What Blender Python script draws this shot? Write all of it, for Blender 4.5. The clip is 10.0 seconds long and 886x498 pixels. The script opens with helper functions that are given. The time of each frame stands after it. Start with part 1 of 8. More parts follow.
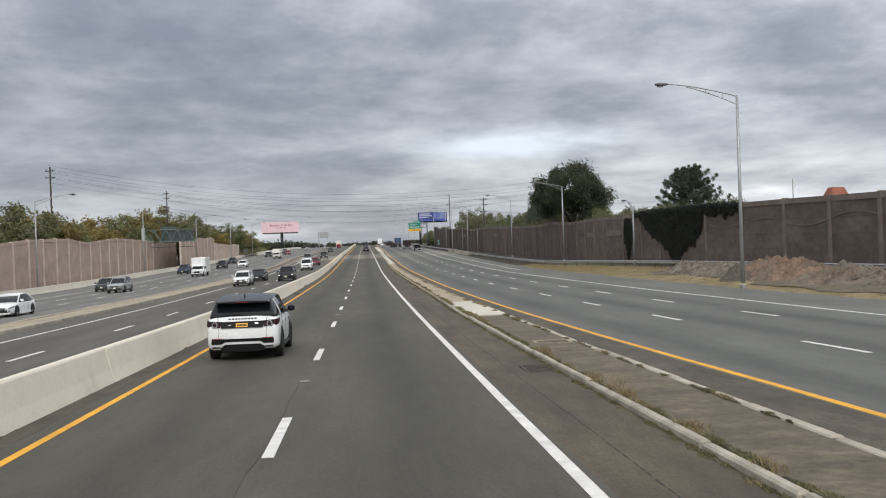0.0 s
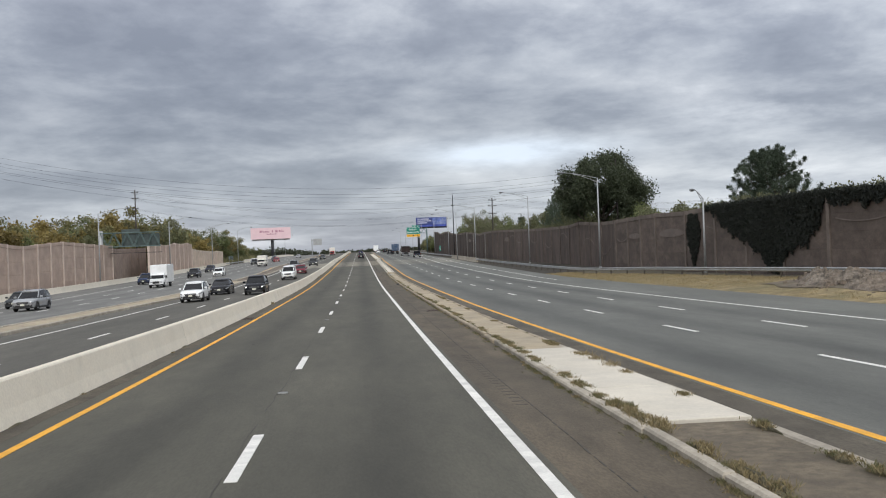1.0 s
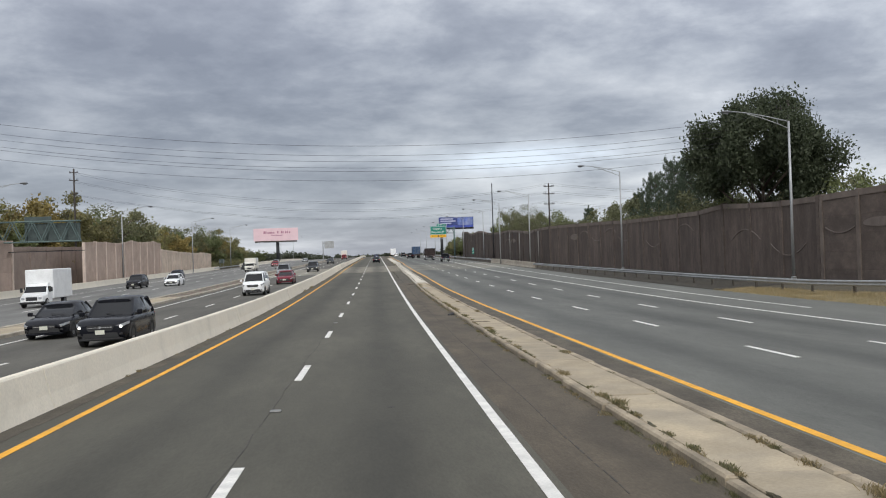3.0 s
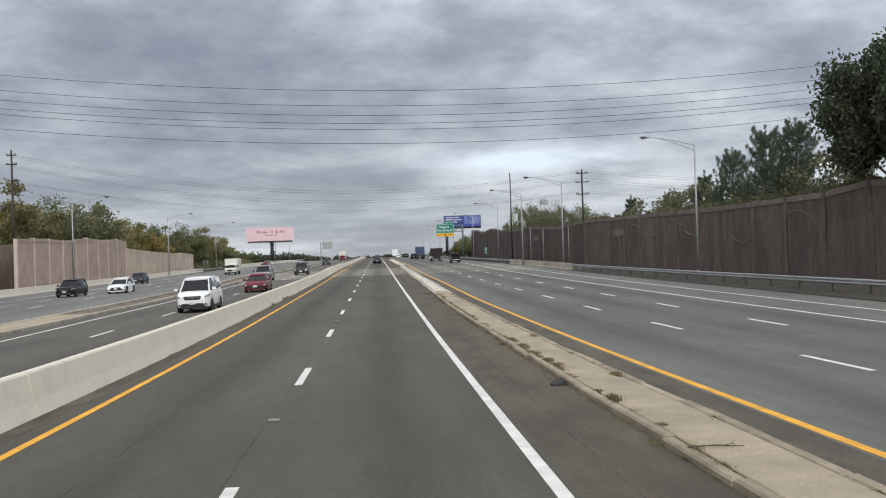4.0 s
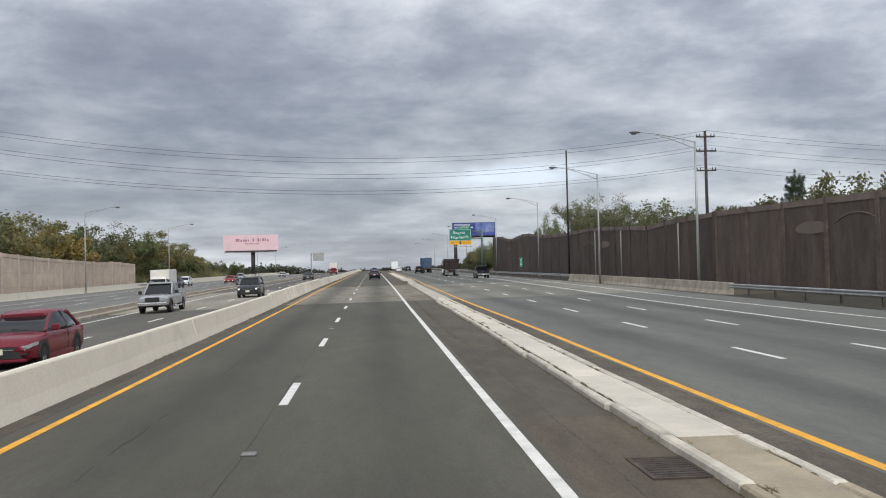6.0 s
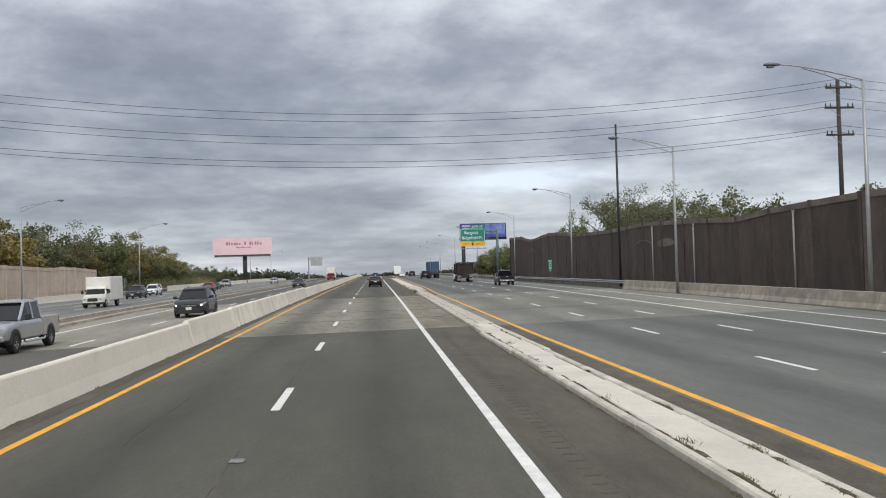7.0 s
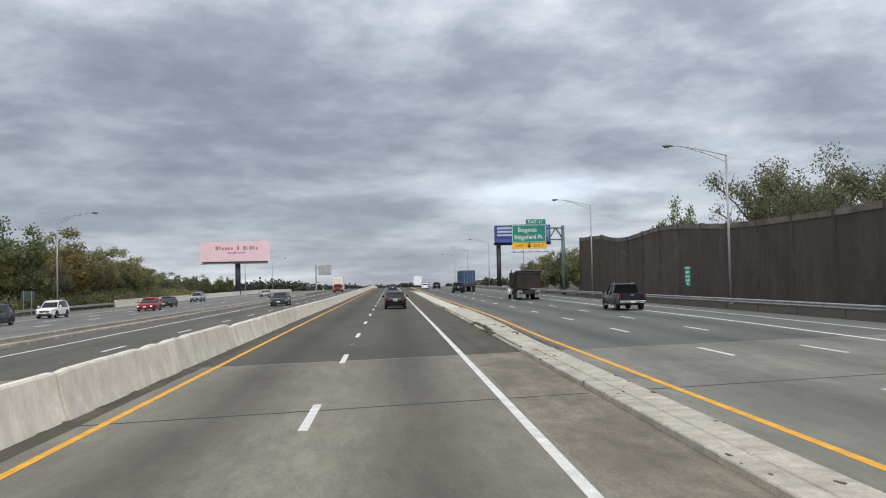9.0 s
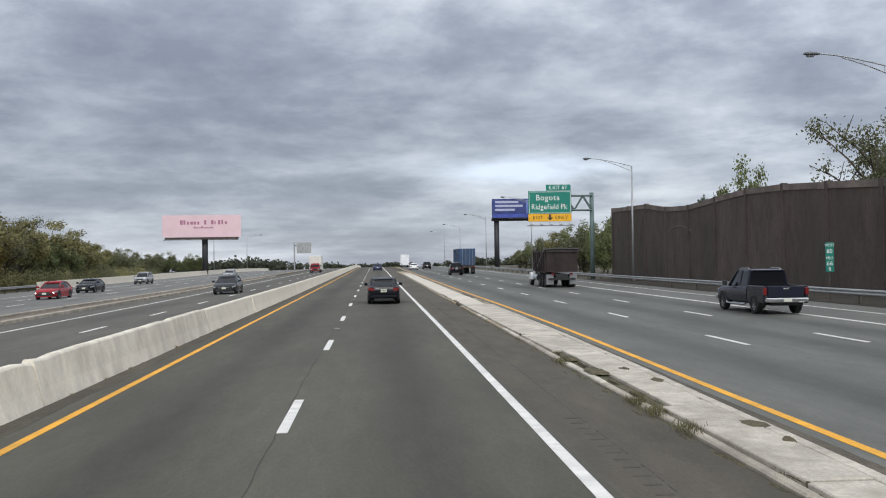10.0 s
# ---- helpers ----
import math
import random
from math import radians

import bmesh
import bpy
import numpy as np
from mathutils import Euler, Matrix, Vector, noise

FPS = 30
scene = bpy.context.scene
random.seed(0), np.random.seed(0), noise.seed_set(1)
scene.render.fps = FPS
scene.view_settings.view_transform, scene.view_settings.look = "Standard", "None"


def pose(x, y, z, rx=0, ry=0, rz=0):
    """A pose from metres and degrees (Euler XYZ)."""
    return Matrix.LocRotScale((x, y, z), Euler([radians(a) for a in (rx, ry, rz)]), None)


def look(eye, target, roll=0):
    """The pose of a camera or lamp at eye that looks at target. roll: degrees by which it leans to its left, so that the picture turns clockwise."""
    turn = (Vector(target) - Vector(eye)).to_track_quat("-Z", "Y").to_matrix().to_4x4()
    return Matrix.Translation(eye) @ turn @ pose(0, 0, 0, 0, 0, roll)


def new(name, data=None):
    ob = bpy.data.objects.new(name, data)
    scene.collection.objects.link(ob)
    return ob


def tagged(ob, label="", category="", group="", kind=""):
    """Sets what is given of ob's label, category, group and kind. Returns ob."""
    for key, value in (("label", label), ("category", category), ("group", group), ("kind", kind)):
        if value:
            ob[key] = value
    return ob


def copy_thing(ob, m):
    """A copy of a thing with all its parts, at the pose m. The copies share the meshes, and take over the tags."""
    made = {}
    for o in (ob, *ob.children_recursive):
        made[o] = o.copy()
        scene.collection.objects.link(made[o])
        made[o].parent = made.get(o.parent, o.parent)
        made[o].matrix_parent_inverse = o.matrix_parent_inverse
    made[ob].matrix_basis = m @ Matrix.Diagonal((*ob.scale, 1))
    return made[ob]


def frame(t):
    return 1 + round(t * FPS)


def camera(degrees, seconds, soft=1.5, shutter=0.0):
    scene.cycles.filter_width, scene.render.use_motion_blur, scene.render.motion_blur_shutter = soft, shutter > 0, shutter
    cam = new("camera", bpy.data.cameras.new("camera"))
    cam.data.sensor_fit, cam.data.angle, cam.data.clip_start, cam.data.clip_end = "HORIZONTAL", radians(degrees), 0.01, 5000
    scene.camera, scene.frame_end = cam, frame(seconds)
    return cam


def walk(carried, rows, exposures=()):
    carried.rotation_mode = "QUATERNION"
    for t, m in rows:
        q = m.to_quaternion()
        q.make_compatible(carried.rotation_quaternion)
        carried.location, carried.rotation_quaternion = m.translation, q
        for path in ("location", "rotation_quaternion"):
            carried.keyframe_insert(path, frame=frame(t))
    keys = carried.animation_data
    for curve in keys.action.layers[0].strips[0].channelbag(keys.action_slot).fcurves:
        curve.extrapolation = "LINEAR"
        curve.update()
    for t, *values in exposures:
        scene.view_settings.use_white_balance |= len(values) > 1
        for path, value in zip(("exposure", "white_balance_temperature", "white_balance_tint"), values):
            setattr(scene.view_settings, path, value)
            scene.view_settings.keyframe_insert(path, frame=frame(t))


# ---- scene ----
cam = camera(50.64, 10.0, soft=1.1)
ROWS = [
    (0.0, pose(-0.046, 15.553, 2.564, 89.632, 2.041, -4.796)),
    (0.5, pose(0.080, 27.844, 2.321, 89.965, 1.669, -4.930)),
    (1.0, pose(0.222, 41.034, 2.083, 90.109, 2.115, -5.055)),
    (1.5, pose(0.359, 53.658, 1.914, 89.927, 1.653, -4.948)),
    (2.0, pose(0.408, 66.160, 1.737, 90.159, 1.562, -4.531)),
    (2.5, pose(0.442, 79.117, 1.644, 90.409, 1.764, -4.140)),
    (4.0, pose(0.345, 117.537, 1.399, 90.591, 1.865, -4.046)),
    (4.5, pose(0.256, 130.241, 1.345, 90.964, 1.420, -4.143)),
    (5.0, pose(0.230, 143.048, 1.330, 90.984, 1.310, -4.088)),
    (5.5, pose(0.212, 156.398, 1.381, 91.222, 1.248, -4.237)),
    (7.0, pose(0.440, 193.831, 1.683, 91.725, 1.599, -4.131)),
    (7.5, pose(0.430, 205.681, 1.876, 91.866, 1.005, -3.875)),
    (8.0, pose(0.365, 217.350, 2.030, 91.460, 0.978, -3.575)),
    (8.5, pose(0.233, 230.893, 2.088, 91.445, 1.613, -3.878)),
    (9.0, pose(0.066, 244.155, 2.250, 92.409, 1.202, -3.190)),
    (9.5, pose(0.069, 257.452, 2.431, 91.824, 0.680, -3.459)),
    (10.0, pose(-0.046, 270.378, 2.589, 91.121, 0.836, -4.157)),
]
walk(cam, ROWS, [(0.0, 0.04, 6620, 10), (0.8, 0.04, 6500, 10), (8.4, 0.04, 6500, 10), (9.2, 0.04, 6390, 10), (10.0, 0.04, 6330, 10)])

# world: overcast sky, brighter overhead than at the horizon, and a wide weak sun behind cloud
SUN_ELEV, SUN_AZ = 38.0, 182.0
world = bpy.data.worlds.new("overcast_sky")
scene.world = world
world.use_nodes = True
wn, wl = world.node_tree.nodes, world.node_tree.links
wn.clear()


def wnode(kind, **values):
    n = wn.new(kind)
    for key, value in values.items():
        n.inputs[key].default_value = value
    return n


def wmath(op, a, b):
    n = wn.new("ShaderNodeMath")
    n.operation = op
    for i, v in enumerate((a, b)):
        if isinstance(v, (int, float)):
            n.inputs[i].default_value = v
        else:
            wl.new(v, n.inputs[i])
    return n.outputs[0]


def wramp(fac, stops):
    n = wn.new("ShaderNodeValToRGB")
    e = n.color_ramp.elements
    while len(e) < len(stops):
        e.new(0.5)
    for el, (p, c) in zip(e, stops):
        el.position, el.color = p, (*c, 1)
    wl.new(fac, n.inputs[0])
    return n.outputs[0]


def wmix(kind, fac, a, b):
    n = wn.new("ShaderNodeMix")
    n.data_type, n.blend_type = "RGBA", kind
    for sock, v in ((n.inputs[0], fac), (n.inputs[6], a), (n.inputs[7], b)):
        if isinstance(v, (int, float)):
            sock.default_value = v
        elif isinstance(v, tuple):
            sock.default_value = (*v, 1)
        else:
            wl.new(v, sock)
    return n.outputs[2]


sky = wn.new("ShaderNodeTexSky")
sky.sky_type, sky.sun_disc = "NISHITA", False
sky.sun_elevation, sky.sun_rotation = radians(SUN_ELEV), radians(SUN_AZ)
sky_scaled = wmix("MULTIPLY", 1.0, sky.outputs[0], (0.11, 0.11, 0.11))
coord = wn.new("ShaderNodeTexCoord")
sep = wn.new("ShaderNodeSeparateXYZ")
wl.new(coord.outputs["Generated"], sep.inputs[0])
lift = wmath("MAXIMUM", sep.outputs[2], 0.0)
# cloud cells flatten towards the horizon
deep = wmath("LOGARITHM", wmath("ADD", lift, 0.11), 2.718)
comb = wn.new("ShaderNodeCombineXYZ")
wl.new(wmath("MULTIPLY", sep.outputs[0], 2.0), comb.inputs[0])
wl.new(wmath("MULTIPLY", sep.outputs[1], 2.0), comb.inputs[1])
wl.new(wmath("ADD", wmath("MULTIPLY", deep, 1.6), 5.3), comb.inputs[2])
big = wnode("ShaderNodeTexNoise", Scale=1.35, Detail=3.0, Roughness=0.5, Distortion=0.0)
mid = wnode("ShaderNodeTexNoise", Scale=3.8, Detail=6.0, Roughness=0.59, Distortion=0.1)
for n in (big, mid):
    wl.new(comb.outputs[0], n.inputs["Vector"])
cloud = wmath("ADD", wmath("MULTIPLY", big.outputs[0], 0.42), wmath("MULTIPLY", mid.outputs[0], 0.58))
cover = wramp(cloud, [(0.34, (0.21, 0.225, 0.265)), (0.43, (0.275, 0.293, 0.335)), (0.51, (0.38, 0.40, 0.437)),
                      (0.59, (0.49, 0.508, 0.537)), (0.69, (0.70, 0.715, 0.735))])
# light band low over the horizon, where the cloud thins
low = wramp(lift, [(0.0, (1.24, 1.25, 1.28)), (0.045, (1.20, 1.22, 1.25)), (0.095, (1.09, 1.10, 1.12)), (0.15, (0.96, 0.97, 1.0)), (0.20, (1.12, 1.13, 1.15)), (0.28, (1.44, 1.44, 1.44)), (0.75, (2.15, 2.12, 2.06)), (1.0, (2.4, 2.35, 2.25))])
side = wramp(wmath("ADD", wmath("MULTIPLY", sep.outputs[0], 0.7), 0.5), [(0.0, (0.90, 0.90, 0.91)), (0.42, (0.94, 0.94, 0.95)), (0.58, (0.98, 0.98, 0.98)), (0.8, (1.13, 1.13, 1.13))])
# the cloud is thinner and lighter round the hidden sun
rear = wramp(wmath("ADD", wmath("MULTIPLY", sep.outputs[1], 0.5), 0.5), [(0.0, (1.5, 1.48, 1.43)), (0.35, (1.25, 1.24, 1.21)), (0.7, (1.0, 1.0, 1.0)), (1.0, (1.0, 1.0, 1.0))])
lit = wmix("MULTIPLY", 1.0, wmix("MULTIPLY", 1.0, wmix("MULTIPLY", 1.0, cover, low), side), rear)


def opening(cx, cz, wx, wz):
    """A soft gap in the cloud ahead, cx = x / y and cz = height of its middle."""
    dx = wmath("DIVIDE", wmath("SUBTRACT", wmath("DIVIDE", sep.outputs[0], wmath("MAXIMUM", sep.outputs[1], 0.05)), cx), wx)
    dz = wmath("DIVIDE", wmath("SUBTRACT", sep.outputs[2], cz), wz)
    r2 = wmath("ADD", wmath("MULTIPLY", dx, dx), wmath("MULTIPLY", dz, dz))
    g = wmath("POWER", 2.718, wmath("MULTIPLY", r2, -1.0))
    n = wmath("MULTIPLY", wmath("SUBTRACT", mid.outputs[0], 0.33), 3.6)
    return wmath("MINIMUM", wmath("MAXIMUM", wmath("MULTIPLY", g, n), 0.0), 1.0)


lit = wmix("MIX", wmath("MULTIPLY", opening(0.17, 0.102, 0.10, 0.014), 0.85), lit, (0.76, 0.85, 0.97))
lit = wmix("MIX", wmath("MULTIPLY", opening(0.43, 0.128, 0.09, 0.014), 0.6), lit, (0.78, 0.81, 0.86))
lit = wmix("MIX", wmath("MULTIPLY", opening(0.30, 0.07, 0.25, 0.012), 0.4), lit, (0.76, 0.78, 0.81))
final = wmix("MIX", 0.90, sky_scaled, lit)
bg = wn.new("ShaderNodeBackground")
bg.inputs[1].default_value = 1.1
wl.new(final, bg.inputs[0])
wo = wn.new("ShaderNodeOutputWorld")
wl.new(bg.outputs[0], wo.inputs[0])

sun = new("sun", bpy.data.lights.new("sun", "SUN"))
sun.data.energy, sun.data.angle, sun.data.color = 1.3, radians(20), (1.0, 0.97, 0.92)
sun.matrix_world = look((0, 0, 80), (-80 * math.sin(radians(SUN_AZ)) / math.tan(radians(SUN_ELEV)), -80 * math.cos(radians(SUN_AZ)) / math.tan(radians(SUN_ELEV)), 0))

# materials
def material(name, color, rough=0.8, metal=0.0, spread=0.25, scale=3.0, fine=40.0, bump=0.0, stretch=(1, 1, 1), dirt=None, dirt_amount=0.4, dirt_scale=0.6, spec=0.5, coat=0.0, per_object=0.0, mottle=0.0, mottle_scale=4.0):
    """Base colour with variation at two scales, an optional dirt colour in patches, and fine relief."""
    m = bpy.data.materials.new(name)
    m.use_nodes = True
    nt = m.node_tree
    b = nt.nodes["Principled BSDF"]
    b.inputs["Roughness"].default_value = rough
    b.inputs["Metallic"].default_value = metal
    b.inputs["Specular IOR Level"].default_value = spec
    b.inputs["Coat Weight"].default_value = coat
    b.inputs["Coat Roughness"].default_value = 0.06
    tc = nt.nodes.new("ShaderNodeTexCoord")
    mp = nt.nodes.new("ShaderNodeMapping")
    mp.inputs["Scale"].default_value = stretch
    nt.links.new(tc.outputs["Object"], mp.inputs[0])

    def noise_at(s, d):
        n = nt.nodes.new("ShaderNodeTexNoise")
        n.inputs["Scale"].default_value, n.inputs["Detail"].default_value, n.inputs["Roughness"].default_value = s, d, 0.6
        nt.links.new(mp.outputs[0], n.inputs["Vector"])
        return n.outputs[0]

    def mix(kind, fac, a, c):
        n = nt.nodes.new("ShaderNodeMix")
        n.data_type, n.blend_type = "RGBA", kind
        for sock, v in ((n.inputs[0], fac), (n.inputs[6], a), (n.inputs[7], c)):
            if isinstance(v, (int, float)):
                sock.default_value = v
            elif isinstance(v, tuple):
                sock.default_value = (*v, 1)
            else:
                nt.links.new(v, sock)
        return n.outputs[2]

    def remap(fac, lo, hi, a=0.36, c=0.64):
        n = nt.nodes.new("ShaderNodeMapRange")
        n.inputs[1].default_value, n.inputs[2].default_value = a, c
        n.inputs[3].default_value, n.inputs[4].default_value = lo, hi
        nt.links.new(fac, n.inputs[0])
        return n.outputs[0]

    lo, hi = 1 - spread, 1 + spread
    v1, v2 = remap(noise_at(scale, 5), lo, hi), remap(noise_at(fine, 3), 1 - spread * 0.6, 1 + spread * 0.6)
    col = mix("MULTIPLY", 1.0, color, v1)
    col = mix("MULTIPLY", 1.0, col, v2)
    if mottle:
        col = mix("MULTIPLY", 1.0, col, remap(noise_at(mottle_scale, 6), 1 - mottle, 1 + mottle))
    if dirt:
        col = mix("MIX", remap(noise_at(dirt_scale, 6), 0, dirt_amount, 0.42, 0.68), col, dirt)
    if per_object:
        oi = nt.nodes.new("ShaderNodeObjectInfo")
        col = mix("MULTIPLY", 1.0, col, remap(oi.outputs["Random"], 1 - per_object, 1 + per_object, 0, 1))
    nt.links.new(col, b.inputs["Base Color"])
    if bump:
        bp = nt.nodes.new("ShaderNodeBump")
        bp.inputs["Strength"].default_value, bp.inputs["Distance"].default_value = bump, 0.02
        nt.links.new(noise_at(fine, 6), bp.inputs["Height"])
        nt.links.new(bp.outputs[0], b.inputs["Normal"])
    return m


def glow(name, color, strength):
    m = bpy.data.materials.new(name)
    m.use_nodes = True
    b = m.node_tree.nodes["Principled BSDF"]
    b.inputs["Base Color"].default_value = (*color, 1)
    b.inputs["Emission Color"].default_value = (*color, 1)
    b.inputs["Emission Strength"].default_value = strength
    return m


def lane_asphalt(name, color, centres, rough=0.86, band=0.55, depth=0.35, stain=0.4, mottle=0.09):
    """Asphalt with long wear along the lanes: oil-darkened bands down the lane centres and drawn-out blotches."""
    m = material(name, color, rough=rough, spread=0.17, scale=0.5, fine=26.0, bump=0.4, stretch=(1, 0.22, 1), dirt=tuple(c * 0.70 for c in color), dirt_amount=stain, dirt_scale=0.16, mottle=mottle, mottle_scale=3.2)
    nt = m.node_tree
    b = nt.nodes["Principled BSDF"]
    old = b.inputs["Base Color"].links[0].from_socket
    tc = nt.nodes.new("ShaderNodeTexCoord")
    sp = nt.nodes.new("ShaderNodeSeparateXYZ")
    nt.links.new(tc.outputs["Object"], sp.inputs[0])
    wob = nt.nodes.new("ShaderNodeTexNoise")
    wob.inputs["Scale"].default_value = 0.09
    wob.inputs["Detail"].default_value = 4
    nt.links.new(tc.outputs["Object"], wob.inputs["Vector"])

    def mth(op, a, c):
        n = nt.nodes.new("ShaderNodeMath")
        n.operation = op
        for i, v in enumerate((a, c)):
            if isinstance(v, (int, float)):
                n.inputs[i].default_value = v
            else:
                nt.links.new(v, n.inputs[i])
        return n.outputs[0]

    total = None
    x = mth("ADD", sp.outputs[0], mth("MULTIPLY", mth("SUBTRACT", wob.outputs[0], 0.5), 0.5))
    for c in centres:
        d = mth("DIVIDE", mth("ABSOLUTE", mth("SUBTRACT", x, c), 0), band)
        g = mth("DIVIDE", 1.0, mth("ADD", 1.0, mth("POWER", d, 2.6)))
        total = g if total is None else mth("ADD", total, g)
    f = mth("SUBTRACT", 1.0, mth("MULTIPLY", mth("MULTIPLY", total, depth), mth("ADD", 0.45, wob.outputs[0])))
    mx = nt.nodes.new("ShaderNodeMix")
    mx.data_type, mx.blend_type = "RGBA", "MULTIPLY"
    mx.inputs[0].default_value = 1
    nt.links.new(old, mx.inputs[6])
    nt.links.new(f, mx.inputs[7])
    nt.links.new(mx.outputs[2], b.inputs["Base Color"])
    return m


ASPHALT = lane_asphalt("asphalt_express", (0.083, 0.078, 0.0595), (0.55, -3.2))
ASPHALT_R = lane_asphalt("asphalt_right_lanes", (0.124, 0.126, 0.110), (8.3, 12.0, 15.3), rough=0.72, depth=0.42, band=0.75)
ASPHALT_L = lane_asphalt("asphalt_opposite", (0.102, 0.096, 0.080), (-9.0, -12.7), depth=0.2)
ASPHALT_O = lane_asphalt("asphalt_outer", (0.168, 0.166, 0.155), (-23.5, -27.5, -31.5), depth=0.2)
DECK = lane_asphalt("concrete_deck", (0.238, 0.219, 0.172), (0.5, -3.2), depth=0.52, band=0.8, stain=0.65, mottle=0.15)
DECK_R = lane_asphalt("concrete_deck_right", (0.218, 0.210, 0.176), (8.3, 12.0, 15.3), depth=0.32, band=0.8, stain=0.9, mottle=0.14)
DECK_L = lane_asphalt("concrete_deck_opposite", (0.285, 0.265, 0.215), (-9.0, -12.7), depth=0.25, band=0.8, stain=0.6, mottle=0.14)
DECK_SIDE = material("stained_deck_shoulder", (0.215, 0.188, 0.138), 0.9, spread=0.25, scale=0.7, fine=22, bump=0.4, stretch=(1, 0.35, 1), dirt=(0.10, 0.088, 0.066), dirt_amount=0.7, dirt_scale=0.4, mottle=0.18, mottle_scale=3.0)
DECK_SLAB = material("chipped_deck_slab", (0.50, 0.46, 0.39), 0.92, spread=0.15, scale=1.0, fine=20, bump=0.4, dirt=(0.27, 0.24, 0.19), dirt_amount=0.6, dirt_scale=1.6, mottle=0.1, mottle_scale=5.0, per_object=0.06)
SHOULDER = material("shoulder_asphalt", (0.092, 0.073, 0.050), 0.9, mottle=0.13, mottle_scale=3.0, spread=0.26, scale=0.9, fine=30, bump=0.4, stretch=(1, 0.3, 1), dirt=(0.052, 0.045, 0.034), dirt_amount=0.4, dirt_scale=0.3)
SHOULDER_FAR = material("dark_shoulder_asphalt", (0.077, 0.0655, 0.048), 0.9, mottle=0.13, mottle_scale=3.0, spread=0.2, scale=0.9, fine=30, bump=0.4, stretch=(1, 0.3, 1), dirt=(0.11, 0.095, 0.075), dirt_amount=0.35, dirt_scale=0.3)
OLD_ASPHALT = material("weathered_median_asphalt", (0.150, 0.122, 0.086), 0.95, mottle=0.22, mottle_scale=6.0, spread=0.24, scale=1.2, fine=48, bump=0.9, dirt=(0.105, 0.088, 0.066), dirt_amount=0.6, dirt_scale=1.6)
PAINT_W = material("white_road_paint", (0.75, 0.735, 0.69), 0.7, spread=0.1, scale=2, fine=30, dirt=(0.3, 0.3, 0.29), dirt_amount=0.35, dirt_scale=2.2)
PAINT_Y = material("yellow_road_paint", (0.82, 0.40, 0.025), 0.7, spread=0.12, scale=2, fine=30, dirt=(0.35, 0.2, 0.06), dirt_amount=0.35, dirt_scale=1.5)
CONC = material("weathered_concrete", (0.80, 0.74, 0.62), 0.9, spread=0.09, scale=0.8, fine=18, bump=0.25, dirt=(0.45, 0.42, 0.355), dirt_amount=0.5, dirt_scale=0.8, per_object=0.05)
CONC_NEW = material("pale_concrete", (0.60, 0.553, 0.468), 0.9, spread=0.08, scale=0.6, fine=18, bump=0.2, dirt=(0.42, 0.40, 0.36), dirt_amount=0.4, dirt_scale=0.9, per_object=0.05)
CONC_STRIP = material("median_concrete", (0.38, 0.315, 0.22), 0.92, spread=0.14, scale=0.9, fine=22, bump=0.3, dirt=(0.22, 0.2, 0.165), dirt_amount=0.5, dirt_scale=0.7, per_object=0.07)
KERB = material("kerb_stone", (0.42, 0.375, 0.305), 0.9, spread=0.18, scale=1.4, fine=22, bump=0.35, dirt=(0.2, 0.18, 0.15), dirt_amount=0.5, dirt_scale=1.1, per_object=0.12)
WALL_R = material("brown_wall_panel", (0.144, 0.112, 0.094), 0.93, mottle=0.12, mottle_scale=2.5, spread=0.2, scale=0.8, fine=14, bump=0.5, stretch=(1, 0.6, 1), dirt=(0.074, 0.060, 0.052), dirt_amount=0.55, dirt_scale=0.35, per_object=0.08)
WALL_R_MID = material("umber_wall_panel", (0.122, 0.094, 0.080), 0.93, mottle=0.12, mottle_scale=2.5, spread=0.22, scale=0.8, fine=14, bump=0.5, stretch=(1, 1, 0.3), dirt=(0.062, 0.05, 0.043), dirt_amount=0.55, dirt_scale=0.35, per_object=0.1)
WALL_CAP = material("brown_wall_cap", (0.195, 0.158, 0.132), 0.9, spread=0.14, scale=0.8, fine=18, bump=0.3, dirt=(0.1, 0.08, 0.07), dirt_amount=0.5, per_object=0.08)
WALL_RELIEF = material("pale_relief_band", (0.185, 0.152, 0.132), 0.9, spread=0.16, scale=1.2, fine=18, bump=0.3, dirt=(0.14, 0.11, 0.09), dirt_amount=0.6)
WALL_L = material("tan_wall_panel", (0.445, 0.338, 0.277), 0.92, spread=0.12, scale=0.6, fine=14, bump=0.4, dirt=(0.34, 0.27, 0.225), dirt_amount=0.4, dirt_scale=0.4, per_object=0.06)
WALL_L_PALE = material("pale_tan_wall_panel", (0.56, 0.455, 0.365), 0.92, spread=0.12, scale=0.6, fine=14, bump=0.4, dirt=(0.42, 0.34, 0.27), dirt_amount=0.4, dirt_scale=0.5, per_object=0.06)
# darker copy of WALL_L for the recess, shade put into the tan
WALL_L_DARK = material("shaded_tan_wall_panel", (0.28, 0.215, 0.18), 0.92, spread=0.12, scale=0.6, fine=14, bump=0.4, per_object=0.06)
GRASS = material("verge_ground", (0.066, 0.057, 0.036), 0.95, spread=0.3, scale=0.4, fine=9, bump=0.6, dirt=(0.09, 0.074, 0.05), dirt_amount=0.8, dirt_scale=0.12)
DRY = material("dry_grass", (0.245, 0.19, 0.10), 0.95, mottle=0.2, mottle_scale=5.0, spread=0.3, scale=0.9, fine=25, bump=0.9, dirt=(0.125, 0.115, 0.055), dirt_amount=0.75, dirt_scale=0.35)
